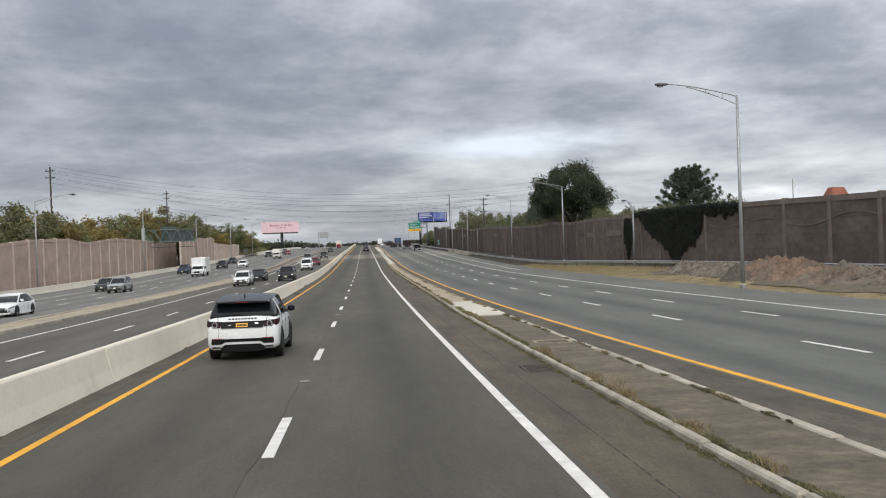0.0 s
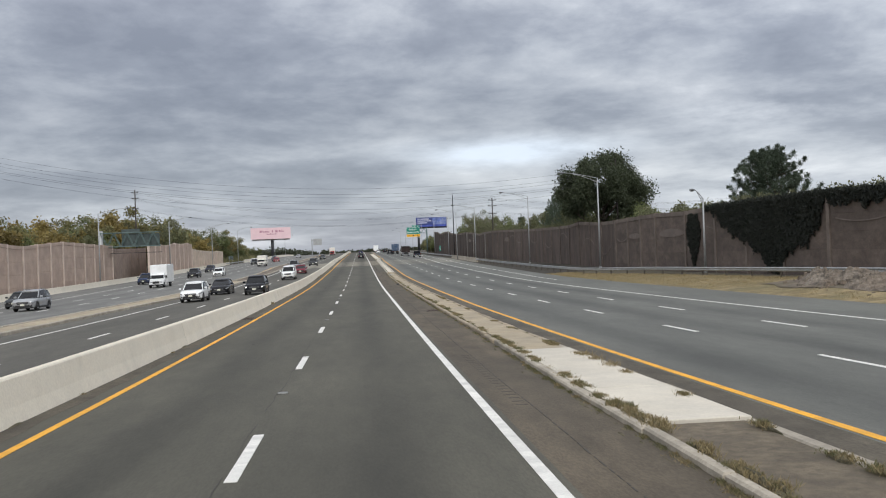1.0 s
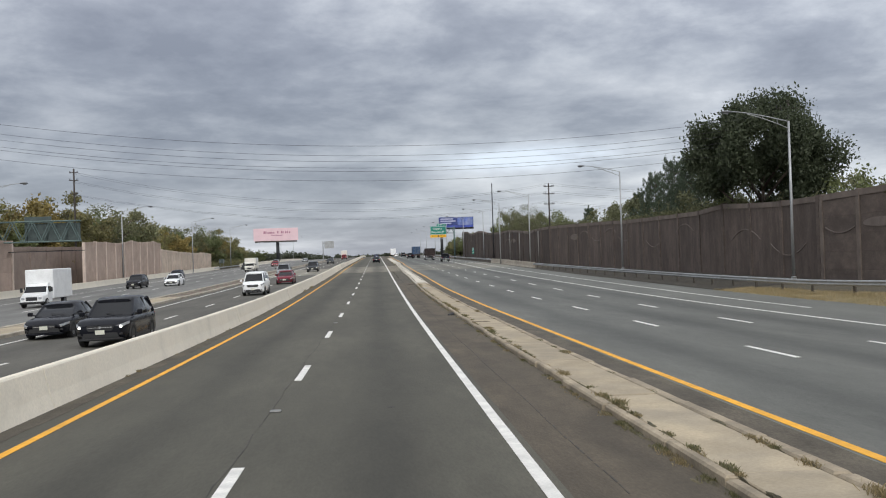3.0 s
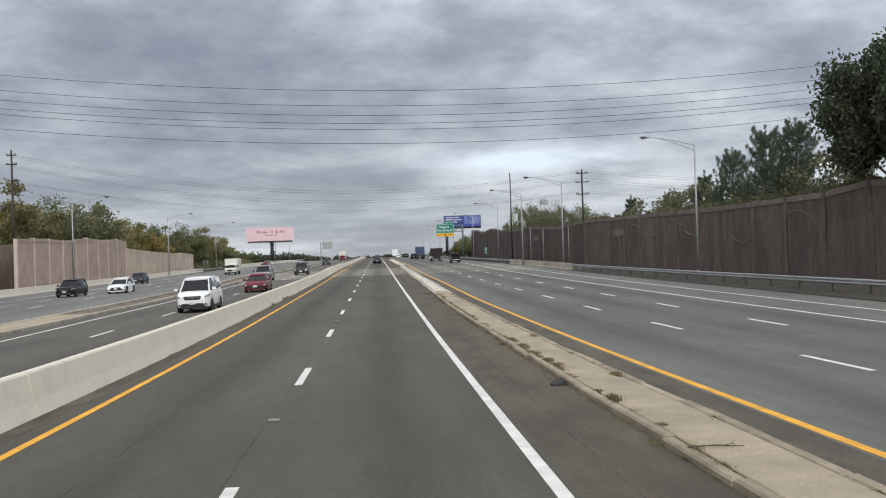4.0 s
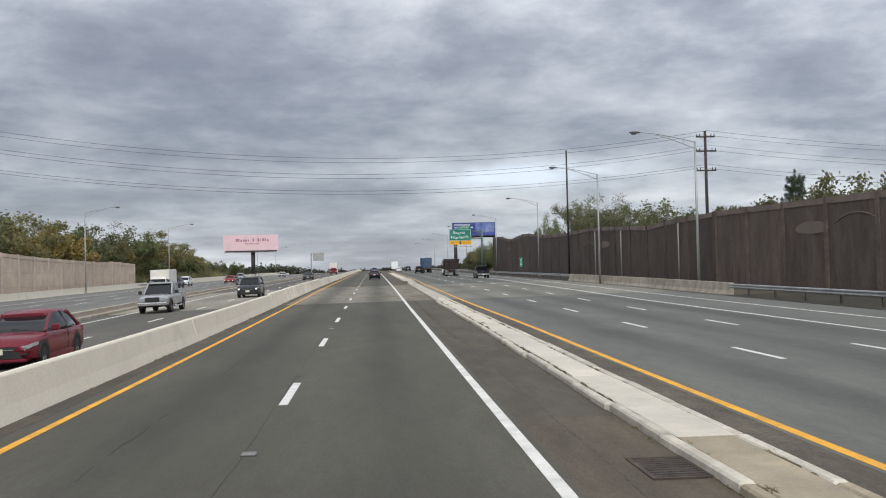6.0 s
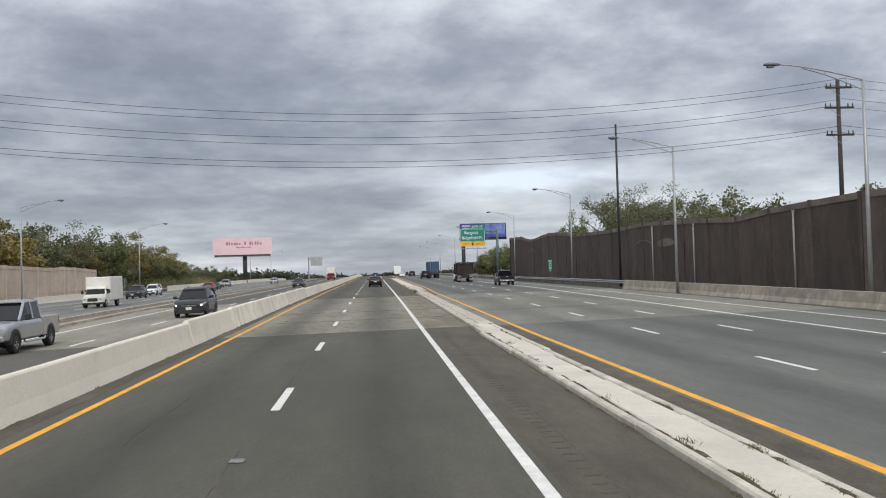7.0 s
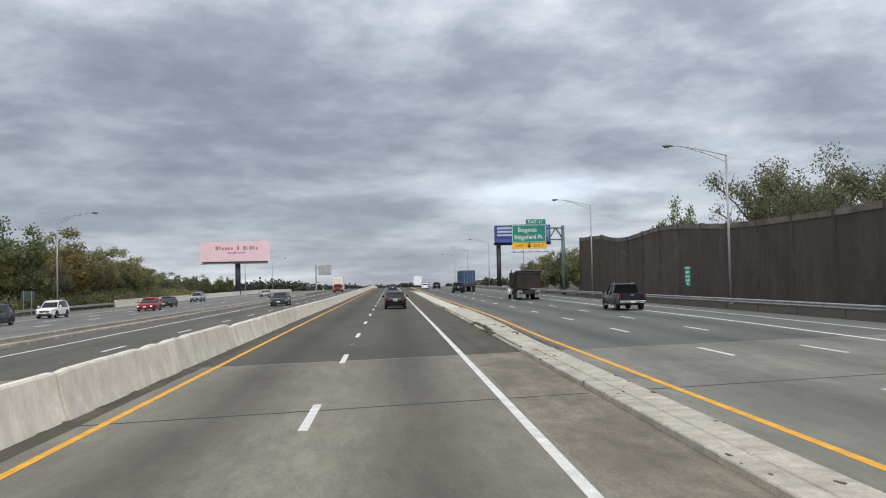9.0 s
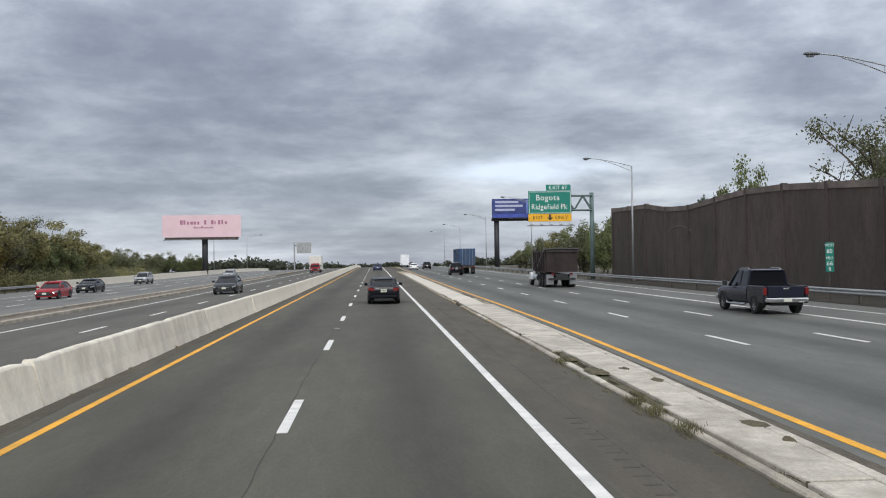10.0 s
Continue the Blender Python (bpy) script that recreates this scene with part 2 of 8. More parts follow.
SOIL = material("dug_soil", (0.155, 0.118, 0.086), 0.97, spread=0.35, scale=0.7, fine=8, bump=1.0, dirt=(0.17, 0.155, 0.13), dirt_amount=0.9, dirt_scale=0.45)
GALV = material("galvanised_steel", (0.42, 0.43, 0.43), 0.45, 0.75, spread=0.12, scale=2, fine=30, dirt=(0.26, 0.24, 0.22), dirt_amount=0.4)
# grey darkened to carry the shade of the lantern's underside
LANTERN = material("lantern_shaded_grey", (0.14, 0.145, 0.15), 0.5, 0.3, spread=0.1)
POLE_GREY = material("lamp_pole_aluminium", (0.37, 0.38, 0.385), 0.5, 0.5, spread=0.08, scale=2, fine=20)
WOOD_POLE = material("utility_pole_timber", (0.05, 0.042, 0.038), 0.9, spread=0.3, scale=2, fine=30, bump=0.4, stretch=(1, 1, 0.1))
DARK_STEEL = material("dark_painted_steel", (0.035, 0.036, 0.04), 0.55, 0.3, spread=0.15, scale=2, fine=20)
GREEN_STEEL = material("green_grey_sign_steel", (0.12, 0.17, 0.162), 0.6, 0.3, spread=0.15, scale=2, fine=20)
PIPE = material("pale_pipe", (0.30, 0.29, 0.27), 0.6, spread=0.15, scale=2, fine=20)
RUST = material("rusty_iron", (0.085, 0.066, 0.055), 0.85, 0.3, spread=0.3, scale=3, fine=30)
POST_DARK = material("weathered_rail_post", (0.085, 0.075, 0.062), 0.9, spread=0.25, scale=3, fine=25)
WIRE = material("cable_black", (0.02, 0.02, 0.022), 0.6, spread=0.05)
BARK = material("bark", (0.10, 0.08, 0.065), 0.95, spread=0.3, scale=3, fine=20, bump=0.6, stretch=(1, 1, 0.25))

WALL_L_POST = material("pale_tan_wall_post", (0.61, 0.50, 0.43), 0.92, spread=0.12, scale=0.8, fine=14, bump=0.3, per_object=0.06)
KERB_TAN = material("tan_kerb_stone", (0.345, 0.287, 0.205), 0.92, spread=0.2, scale=1.2, fine=22, bump=0.4, dirt=(0.15, 0.13, 0.10), dirt_amount=0.6, dirt_scale=1.0, per_object=0.1)
KERB_PALE = material("pale_worn_kerb", (0.56, 0.52, 0.44), 0.92, spread=0.16, scale=1.2, fine=20, bump=0.5, dirt=(0.27, 0.24, 0.19), dirt_amount=0.55, dirt_scale=1.3, per_object=0.09)
LITTER = material("kerb_litter", (0.085, 0.076, 0.044), 0.97, spread=0.45, scale=6.0, fine=45, bump=1.0, dirt=(0.15, 0.125, 0.075), dirt_amount=0.8, dirt_scale=2.0)
# same brown as WALL_R scaled down: shade of the far section put into colour
WALL_R_DARK = material("shaded_brown_wall_panel", (0.092, 0.071, 0.060), 0.93, mottle=0.14, mottle_scale=2.5, spread=0.25, scale=0.7, fine=14, bump=0.5, stretch=(1, 1, 0.35), dirt=(0.055, 0.045, 0.04), dirt_amount=0.6, dirt_scale=0.35, per_object=0.1)
WALL_R_DARK_CAP = material("shaded_brown_wall_cap", (0.19, 0.155, 0.132), 0.9, mottle=0.1, spread=0.18, scale=0.8, fine=18, bump=0.3, dirt=(0.07, 0.058, 0.05), dirt_amount=0.6, per_object=0.1)
CONC_OLD = material("stained_old_concrete", (0.79, 0.735, 0.62), 0.93, spread=0.10, scale=1.4, fine=20, bump=0.3, stretch=(1, 1, 0.5), dirt=(0.46, 0.41, 0.33), dirt_amount=0.45, dirt_scale=1.8, per_object=0.1)

# ---- mesh tools ----
class Geo:
    """A mesh in the making: boxes, tubes and lofted sections, gathered into one part."""

    def __init__(self):
        self.v, self.f = [], []

    def add(self, verts, faces):
        o = len(self.v)
        self.v += [tuple(p) for p in verts]
        self.f += [tuple(i + o for i in q) for q in faces]
        return self

    def box(self, x0, x1, y0, y1, z0, z1, m=None):
        pts = [Vector((x, y, z)) for z in (z0, z1) for y in (y0, y1) for x in (x0, x1)]
        if m is not None:
            pts = [m @ p for p in pts]
        return self.add(pts, [(0, 2, 3, 1), (4, 5, 7, 6), (0, 1, 5, 4), (2, 6, 7, 3), (0, 4, 6, 2), (1, 3, 7, 5)])

    def bevel_box(self, x0, x1, y0, y1, z0, z1, b):
        """A box with chamfered upright and top edges."""
        ring = [(x0 + b, y0), (x1 - b, y0), (x1, y0 + b), (x1, y1 - b), (x1 - b, y1), (x0 + b, y1), (x0, y1 - b), (x0, y0 + b)]
        cx, cy = (x0 + x1) / 2, (y0 + y1) / 2
        sx, sy = 1 - 2 * b / (x1 - x0), 1 - 2 * b / (y1 - y0)
        top = [(cx + (x - cx) * sx, cy + (y - cy) * sy) for x, y in ring]
        return self.loft([[(x, y, z0 + b) for x, y in ring], [(x, y, z1 - b) for x, y in ring], [(x, y, z1) for x, y in top]], first=[(x, y, z0) for x, y in top])

    def loft(self, rings, close=True, caps=True, first=None):
        if first:
            rings = [first] + rings
        n = len(rings[0])
        v = [p for r in rings for p in r]
        f = []
        for i in range(len(rings) - 1):
            for j in range(n if close else n - 1):
                a, b = i * n + j, i * n + (j + 1) % n
                f.append((a, b, b + n, a + n))
        if caps:
            f.append(tuple(reversed(range(n))))
            f.append(tuple(range((len(rings) - 1) * n, len(rings) * n)))
        return self.add(v, f)

    def tube(self, pts, radius, sides=8, end=None):
        """A round bar through points; end: radius at the last point."""
        end = radius if end is None else end
        pts = [Vector(p) for p in pts]
        rings = []
        for i, p in enumerate(pts):
            d = (pts[min(i + 1, len(pts) - 1)] - pts[max(i - 1, 0)]).normalized()
            a = d.orthogonal().normalized() if abs(d.z) > 0.95 else d.cross(Vector((0, 0, 1))).normalized()
            b = d.cross(a)
            r = radius + (end - radius) * i / (len(pts) - 1)
            rings.append([p + a * (r * math.cos(2 * math.pi * k / sides)) + b * (r * math.sin(2 * math.pi * k / sides)) for k in range(sides)])
        return self.loft(rings)

    def mesh(self, name, mat, smooth=False):
        me = bpy.data.meshes.new(name)
        me.from_pydata(self.v, [], self.f)
        bm = bmesh.new()
        bm.from_mesh(me)
        bmesh.ops.recalc_face_normals(bm, faces=bm.faces)
        bm.to_mesh(me)
        bm.free()
        me.materials.append(mat)
        if smooth:
            for p in me.polygons:
                p.use_smooth = True
            if smooth is not True:
                me.set_sharp_from_angle(angle=radians(smooth))
        return me


def part(name, geo, mat, parent=None, label="", smooth=False):
    ob = new(name, geo.mesh(name, mat, smooth) if isinstance(geo, Geo) else geo)
    if parent is not None:
        ob.parent = parent
    if label:
        tagged(ob, label)
    return ob


def thing(name, m, label, category, group="", kind=""):
    """An Empty at the base of a thing that parents its parts."""
    ob = new(name)
    ob.matrix_basis = m
    return tagged(ob, label, category, group, kind)


def lerp(y, ys, vs):
    return float(np.interp(y, ys, vs))


# ---- the lie of the land: heights along the road, and crossfall on the far side ----
PROFILE_STEP = 40.0
PROFILE = [0.85, -0.00, -0.66, -1.02, -1.18, -0.91, -0.50, 0.00, 0.42, 0.77, 1.16, 1.55, 1.94, 2.33, 2.72, 2.95, 3.02, 2.95, 2.75, 2.45, 2.10, 1.75, 1.40, 1.10, 0.80, 0.50, 0.20]


def road_z(y):
    """Height of the express roadway at y metres along it."""
    u = min(max((y + 20.0) / PROFILE_STEP, 1.0), len(PROFILE) - 2.001)
    i = int(u)
    s = u - i
    p0, p1, p2, p3 = PROFILE[i - 1:i + 3]
    return p1 + 0.5 * s * ((p2 - p0) + s * ((2 * p0 - 5 * p1 + 4 * p2 - p3) + s * (3 * (p1 - p2) + p3 - p0)))


FALL = 0.022


def surf(x, y):
    """Paved surface: level to the right of the barrier, falling away to the left of it."""
    return road_z(y) - FALL * min(max(-6.1 - x, 0.0), 36.0)


def kerb_x(y):
    return lerp(y, [28, 58, 66, 78, 128, 155, 166, 204, 226, 234, 258, 290], [4.05, 4.05, 4.10, 4.18, 4.08, 3.97, 3.93, 4.18, 4.14, 4.24, 4.20, 4.22])


def yellow_x(y):
    return lerp(y, [28, 40, 53, 64, 78, 92, 130, 155, 170, 206, 216, 230, 258, 281, 290, 296, 304, 320], [7.38, 7.08, 6.86, 6.70, 6.58, 6.44, 6.44, 6.20, 6.05, 6.20, 6.12, 6.03, 6.04, 6.05, 6.18, 6.32, 6.42, 6.5])


def strip_x(y):
    return lerp(y, [26, 54, 60, 78, 130, 155, 170, 206, 230, 258, 279, 285, 289, 294, 302, 320], [5.95, 5.88, 5.82, 5.63, 5.48, 5.27, 5.18, 5.37, 5.24, 5.15, 5.30, 5.46, 5.58, 5.70, 5.82, 5.95])


def lane_1_x(y):
    return lerp(y, [36, 48, 92, 137, 150, 214, 272], [11.40, 11.12, 10.40, 10.42, 10.16, 9.97, 10.0])


def lane_2_x(y):
    return lerp(y, [47, 91, 147, 224, 274], [14.72, 14.0, 13.74, 13.24, 13.4])


def edge_x(y):
    return lerp(y, [49, 60, 98, 113, 150, 224, 260, 276, 292], [17.75, 17.8, 17.28, 17.05, 16.9, 16.32, 16.6, 16.82, 17.2])


def deck_start(x):
    """The bridge deck begins and ends on lines askew to the road."""
    return 231.05 + 0.25 * x


def deck_end(x):
    return 272.95 + 0.28 * x


Y0, Y1 = -40.0, 900.0


def ys_between(a, b, step=6.0):
    n = max(1, int(math.ceil((b - a) / step)))
    return [a + (b - a) * i / n for i in range(n + 1)]


def ribbon(xa, xb, y0, y1, lift=0.0, thick=0.25, step=6.0, cols=1):
    """A slab that follows the road between two side lines (numbers or functions of y) and two ends (numbers or functions of x)."""
    fa = xa if callable(xa) else (lambda y: xa)
    fb = xb if callable(xb) else (lambda y: xb)
    ga = y0 if callable(y0) else (lambda x: y0)
    gb = y1 if callable(y1) else (lambda x: y1)
    n_rows = max(1, int(math.ceil((gb(0.0) - ga(0.0)) / step)))
    rows = [i / n_rows for i in range(n_rows + 1)]
    top, bot, faces = [], [], []
    for u in rows:
        for c in range(cols + 1):
            y = ga(0.0) + (gb(0.0) - ga(0.0)) * u
            for _ in range(2):
                x = fa(y) + (fb(y) - fa(y)) * c / cols
                y = ga(x) + (gb(x) - ga(x)) * u
            z = surf(x, y) + lift
            top.append((x, y, z))
            bot.append((x, y, z - thick))
    n, w = len(top), cols + 1
    for i in range(len(rows) - 1):
        for c in range(cols):
            a = i * w + c
            faces.append((a, a + 1, a + 1 + w, a + w))
            faces.append((n + a, n + a + w, n + a + 1 + w, n + a + 1))
        for a, rev in ((i * w, False), (i * w + cols, True)):
            q = (a, a + w, n + a + w, n + a)
            faces.append(q[::-1] if rev else q)
    for r in (0, len(rows) - 1):
        for c in range(cols):
            a = r * w + c
            faces.append((a, a + 1, n + a + 1, n + a))
    return Geo().add(top + bot, faces)


def structure(name, geo, mat, label, category, smooth=False):
    return tagged(part(name, geo, mat, smooth=smooth), label, category, kind="structure")


# ---- ground: one sheet to the horizon ----
def ground_z(x, y):
    z = surf(x, y) - 0.12
    if x > 22:
        up = lerp(y, [20, 90, 125, 160, 230, 400], [0.5, 0.5, 0.4, 0.25, 0.12, 0.1])
        z += up * min((x - 22) / 5.0, 1.0)
    return z


g = Geo()
gx = [-2500, -900, -400, -200, -110, -70, -55, -48, -44, -41, -36, -28, -20, -12, -6.2, 0, 6, 14, 21, 22.5, 25, 27, 30, 33, 36, 42, 55, 80, 140, 300, 700, 2500]
gy = [-300, -120] + ys_between(-40, 620, 12) + [660, 700, 760, 820, 900, 1000, 1100, 1400, 2000, 3000, 4600]
for y in gy:
    for x in gx:
        g.v.append((x, y, ground_z(x, y)))
for j in range(len(gy) - 1):
    for i in range(len(gx) - 1):
        a = j * len(gx) + i
        g.f.append((a, a + 1, a + 1 + len(gx), a + len(gx)))
structure("ground", g, GRASS, "rough grass and bare earth beside the highway", "ground", smooth=True)

# ---- carriageways; the bridge deck is concrete ----
road = structure("road_express", ribbon(-5.75, 2.45, Y0, deck_start, cols=3), ASPHALT, "worn dark asphalt express lanes of a highway", "road")
deck = structure("road_deck", ribbon(-5.75, 2.45, deck_start, deck_end, cols=3), DECK, "light grey stained concrete bridge deck lanes", "road")
road_b = structure("road_express_far", ribbon(-5.75, 2.45, deck_end, Y1, cols=3), ASPHALT, "dark asphalt express lanes running to the horizon", "road")
structure("shoulder", ribbon(2.45, kerb_x, Y0, 184.0, cols=1), SHOULDER, "brownish patched asphalt shoulder beside the kerb", "shoulder")
structure("shoulder_before_deck", ribbon(2.45, kerb_x, 184.0, deck_start, cols=1), SHOULDER_FAR, "dark worn asphalt shoulder before the bridge", "shoulder")
structure("shoulder_deck", ribbon(2.45, kerb_x, deck_start, deck_end, cols=1), DECK_SIDE, "stained concrete shoulder on the bridge deck", "shoulder")
structure("shoulder_far", ribbon(2.45, kerb_x, deck_end, Y1, cols=1), SHOULDER_FAR, "dark worn asphalt shoulder beside the kerb", "shoulder")
road_r = structure("road_local", ribbon(strip_x, 22.3, Y0, deck_start, cols=4), ASPHALT_R, "grey asphalt local lanes beyond the median strip", "road")
deck_r = structure("road_local_deck", ribbon(strip_x, 22.3, deck_start, deck_end, cols=4), DECK_R, "pale concrete bridge deck of the local lanes", "road")
road_rb = structure("road_local_far", ribbon(strip_x, 22.3, deck_end, Y1, cols=4), ASPHALT_R, "grey asphalt local lanes running to the horizon", "road")
def strip_near(y):
    return lerp(y, [60, 115, 130, 185, 215, 262, 400], [-16.6, -16.6, -16.1, -15.4, -15.5, -16.6, -16.7])


def strip_far(y):
    return lerp(y, [60, 122, 140, 190, 220, 262, 330], [-19.4, -19.2, -18.9, -18.1, -18.3, -19.4, -19.2])


deck_l = structure("road_opposite_deck", ribbon(strip_near, -6.35, deck_start, deck_end, cols=3), DECK_L, "pale concrete bridge deck of the oncoming lanes", "road")
road_lb = structure("road_opposite_far", ribbon(strip_near, -6.35, deck_end, Y1, cols=3), ASPHALT_L, "dark asphalt oncoming lanes running to the horizon", "road")
road_l = structure("road_opposite", ribbon(strip_near, -6.35, Y0, deck_start, cols=3), ASPHALT_L, "dark asphalt oncoming lanes behind the barrier", "road")
road_o = structure("road_outer", ribbon(-41.0, strip_far, Y0, Y1, cols=5), ASPHALT_O, "pale grey asphalt outer oncoming lanes", "road")


# ---- road markings ----
def line(name, x, y0, y1, width, mat, parent, label):
    fa = (lambda y: x(y) - width / 2) if callable(x) else x - width / 2
    fb = (lambda y: x(y) + width / 2) if callable(x) else x + width / 2
    return part(name, ribbon(fa, fb, y0, y1, lift=0.006, thick=0.005), mat, parent, label)


CYCLE, DASH0, DASH_LEN = 12.192, 27.86, 3.14
dash_mesh = Geo().box(-0.08, 0.08, 0, DASH_LEN, -0.003, 0.006).mesh("lane_dash", PAINT_W)
wide_dash_mesh = Geo().box(-0.075, 0.075, 0, DASH_LEN, -0.003, 0.006).mesh("lane_dash", PAINT_W)


def dashes(x, starts, parents, mesh):
    fx = x if callable(x) else (lambda y: x)
    for y in starts:
        xa, xb = fx(y), fx(y + DASH_LEN)
        za, zb = surf(xa, y), surf(xb, y + DASH_LEN)
        par = next(p for lim, p in parents if y < lim)
        d = part("lane_dash", mesh, None, par)
        d.matrix_basis = pose(xa, y, za + 0.002, math.degrees(math.atan2(zb - za, DASH_LEN)), 0, -math.degrees(math.atan2(xb - xa, DASH_LEN)))


def spaced(anchors, pitch, y1):
    """Dash starts through known places, evenly spread between them, then on at the pitch."""
    out = []
    for p, q in zip(anchors, anchors[1:]):
        n = max(1, round((q - p) / pitch))
        out += [p + (q - p) * i / n for i in range(n)]
    y = anchors[0] - pitch
    while y > -36:
        out.insert(0, y)
        y -= pitch
    y = anchors[-1]
    while y < y1:
        out.append(y)
        y += CYCLE
    return out


LOCAL = spaced([36.1, 48.2, 91.6, 102.6, 136.1, 147.5, 180.2, 191.2, 213.7, 271.0, 307.2], 11.4, 560)
ONCOMING = spaced([57.0, 67.6, 118.4, 191.7, 204.0, 305.9, 316.7], 12.19, 560)
OUTER = spaced([95.2, 162.5, 228.0, 337.0], 12.19, 560)
LOCAL_PARENTS = [(229, road_r), (270, deck_r), (9e9, road_rb)]
dashes(-1.4, spaced([DASH0, DASH0 + CYCLE], CYCLE, 640), [(230, road), (272, deck), (9e9, road_b)], dash_mesh)
dashes(lane_1_x, LOCAL, LOCAL_PARENTS, wide_dash_mesh)
dashes(lane_2_x, LOCAL, LOCAL_PARENTS, wide_dash_mesh)
dashes(-10.9, ONCOMING, [(227, road_l), (274, deck_l), (9e9, road_lb)], wide_dash_mesh)
dashes(-25.4, OUTER, [(9e9, road_o)], wide_dash_mesh)
dashes(-29.2, OUTER, [(9e9, road_o)], wide_dash_mesh)
for par, a, b in ((road, Y0, deck_start), (deck, deck_start, deck_end), (road_b, deck_end, 700)):
    line("edge_line", 2.26, a, b, 0.17, PAINT_W, par, "solid white painted edge line")
    line("median_line", -4.95, a, b, 0.15, PAINT_Y, par, "solid yellow painted line beside the barrier")
for par, a, b in ((road_r, Y0, deck_start), (deck_r, deck_start, deck_end), (road_rb, deck_end, 700)):
    line("median_line", yellow_x, a, b, 0.17, PAINT_Y, par, "solid yellow painted line beside the median strip")
line("edge_line", edge_x, Y0, deck_start, 0.16, PAINT_W, road_r, "solid white painted edge line")
line("edge_line", edge_x, deck_start, deck_end, 0.2, PAINT_W, deck_r, "solid white painted lane line")
line("edge_line", edge_x, deck_end, 352, 0.2, PAINT_W, road_rb, "solid white painted lane line")
for par, a, b in ((road_r, 132, deck_start), (deck_r, deck_start, deck_end), (road_rb, deck_end, 640)):
    line("edge_line", lambda y: lerp(y, [132, 155, 230, 282, 300, 400], [19.4, 19.7, 19.6, 19.8, 20.1, 20.5]), a, b, 0.14, PAINT_W, par, "solid white painted outer edge line")
for par, a, b in ((road_l, Y0, deck_start), (deck_l, deck_start, deck_end), (road_lb, deck_end, 700)):
    line("edge_line", -14.5, a, b, 0.17, PAINT_W, par, "solid white painted edge line")
    line("median_line", -7.3, a, b, 0.15, PAINT_Y, par, "solid yellow painted line beside the barrier")
line("median_line", lambda y: strip_far(y) - 0.5, Y0, 700, 0.15, PAINT_Y, road_o, "solid yellow painted line")
line("edge_line", -33.6, Y0, 640, 0.15, PAINT_W, road_o, "solid white painted edge line")

# ---- barriers between the carriageways ----
JERSEY = [(-0.30, 0.0), (-0.285, 0.05), (-0.205, 0.33), (-0.10, 0.84), (-0.07, 0.88), (0.07, 0.88), (0.10, 0.84), (0.205, 0.33), (0.285, 0.05), (0.30, 0.0)]


def wall_run(section, path, step=3.0):
    """A profile in x and z carried along y; path(y) gives x and z of its foot."""
    return lambda y0, y1: Geo().loft([[(path(y)[0] + sx, y, path(y)[1] + sz) for sx, sz in section] for y in ys_between(y0, y1, step)])


rng = random.Random(4)
barrier = thing("median_barrier", pose(0, 0, 0), "pale weathered concrete safety barrier, stained along its foot", "barrier", kind="structure")
y = -36.0
while y < 640:
    nxt = y + (12.2 if y < 330 else 24.4)
    if y < 202 <= nxt:
        nxt = 202.0
    if 224 < y < 300:
        nxt = y + rng.choice((7.6, 9.4, 9.0))
    tall = -0.08 if y < 224 else (0.03 if y < 276 else -0.06) + rng.uniform(-0.025, 0.025)
    j = rng.uniform(-0.015, 0.015) * (1 if y < 224 else 2)
    rough = 0.0 if not 228 < y < 300 else 0.022
    rows = ys_between(y + 0.005 + rough, nxt - 0.005 - rough, 3.0 if not rough else 0.6)
    chip = [(rng.uniform(-0.05, 0.0) if rough and rng.random() < 0.16 else rng.uniform(-0.2, 0.2) * rough) - (2 * rough if k in (0, len(rows) - 1) and rng.random() < 0.6 else 0) for k in range(len(rows))]
    part("barrier_segment", Geo().loft([[(-6.05 + j + sx, q, surf(-6.05, q) - 0.02 + sz * (1 + tall) + (chip[k] if sz > 0.8 else 0.0)) for sx, sz in JERSEY] for k, q in enumerate(rows)]), CONC_OLD if rough else CONC, barrier)
    y = nxt

# low parapet at the outer edge of the far lanes
LOW = [(-0.2, 0.0), (-0.2, 0.85), (0.1, 0.85), (0.16, 0.3), (0.24, 0.0)]


def wall_l_x(y):
    return lerp(y, [60, 200, 230, 276, 345, 420], [-41.5, -41.5, -40.8, -41.2, -43.6, -44.6])


parapet = thing("outer_parapet", pose(0, 0, 0), "low tan concrete parapet at the edge of the outer lanes", "barrier", kind="structure")
y = 50.0
while y < 352:
    part("parapet_segment", wall_run(LOW, lambda q: (wall_l_x(q) + 1.1, surf(-40, q) - 0.05))(y + 0.01, min(y + 12.2, 352) - 0.01), CONC, parapet)
    y += 12.2

# ---- sound wall beside the local lanes: posts, panels and caps ----
def wall_r_x(y):
    return lerp(y, [30, 130, 180, 206, 255, 300, 374], [33.6, 33.2, 32.3, 31.6, 29.4, 28.4, 26.8])


WALL_R_TOP = ([30, 73, 88, 97, 105, 124, 133, 142, 150, 162, 168, 176, 182, 190, 206, 214, 232, 246, 262, 263, 275, 290, 300, 318, 330, 336, 344, 351, 352.5, 362, 374],
              [5.4, 5.7, 6.05, 6.2, 6.45, 6.55, 6.35, 6.5, 6.4, 6.15, 6.2, 6.55, 6.15, 6.1, 6.05, 6.15, 6.25, 6.3, 6.0, 5.6, 6.1, 6.5, 6.3, 6.4, 7.1, 7.4, 7.1, 6.75, 6.6, 7.6, 7.8])
wall_r = thing("wall_right", pose(0, 0, 0), "tall dark brown concrete panel sound wall with posts and sloping caps", "sound wall", kind="structure")


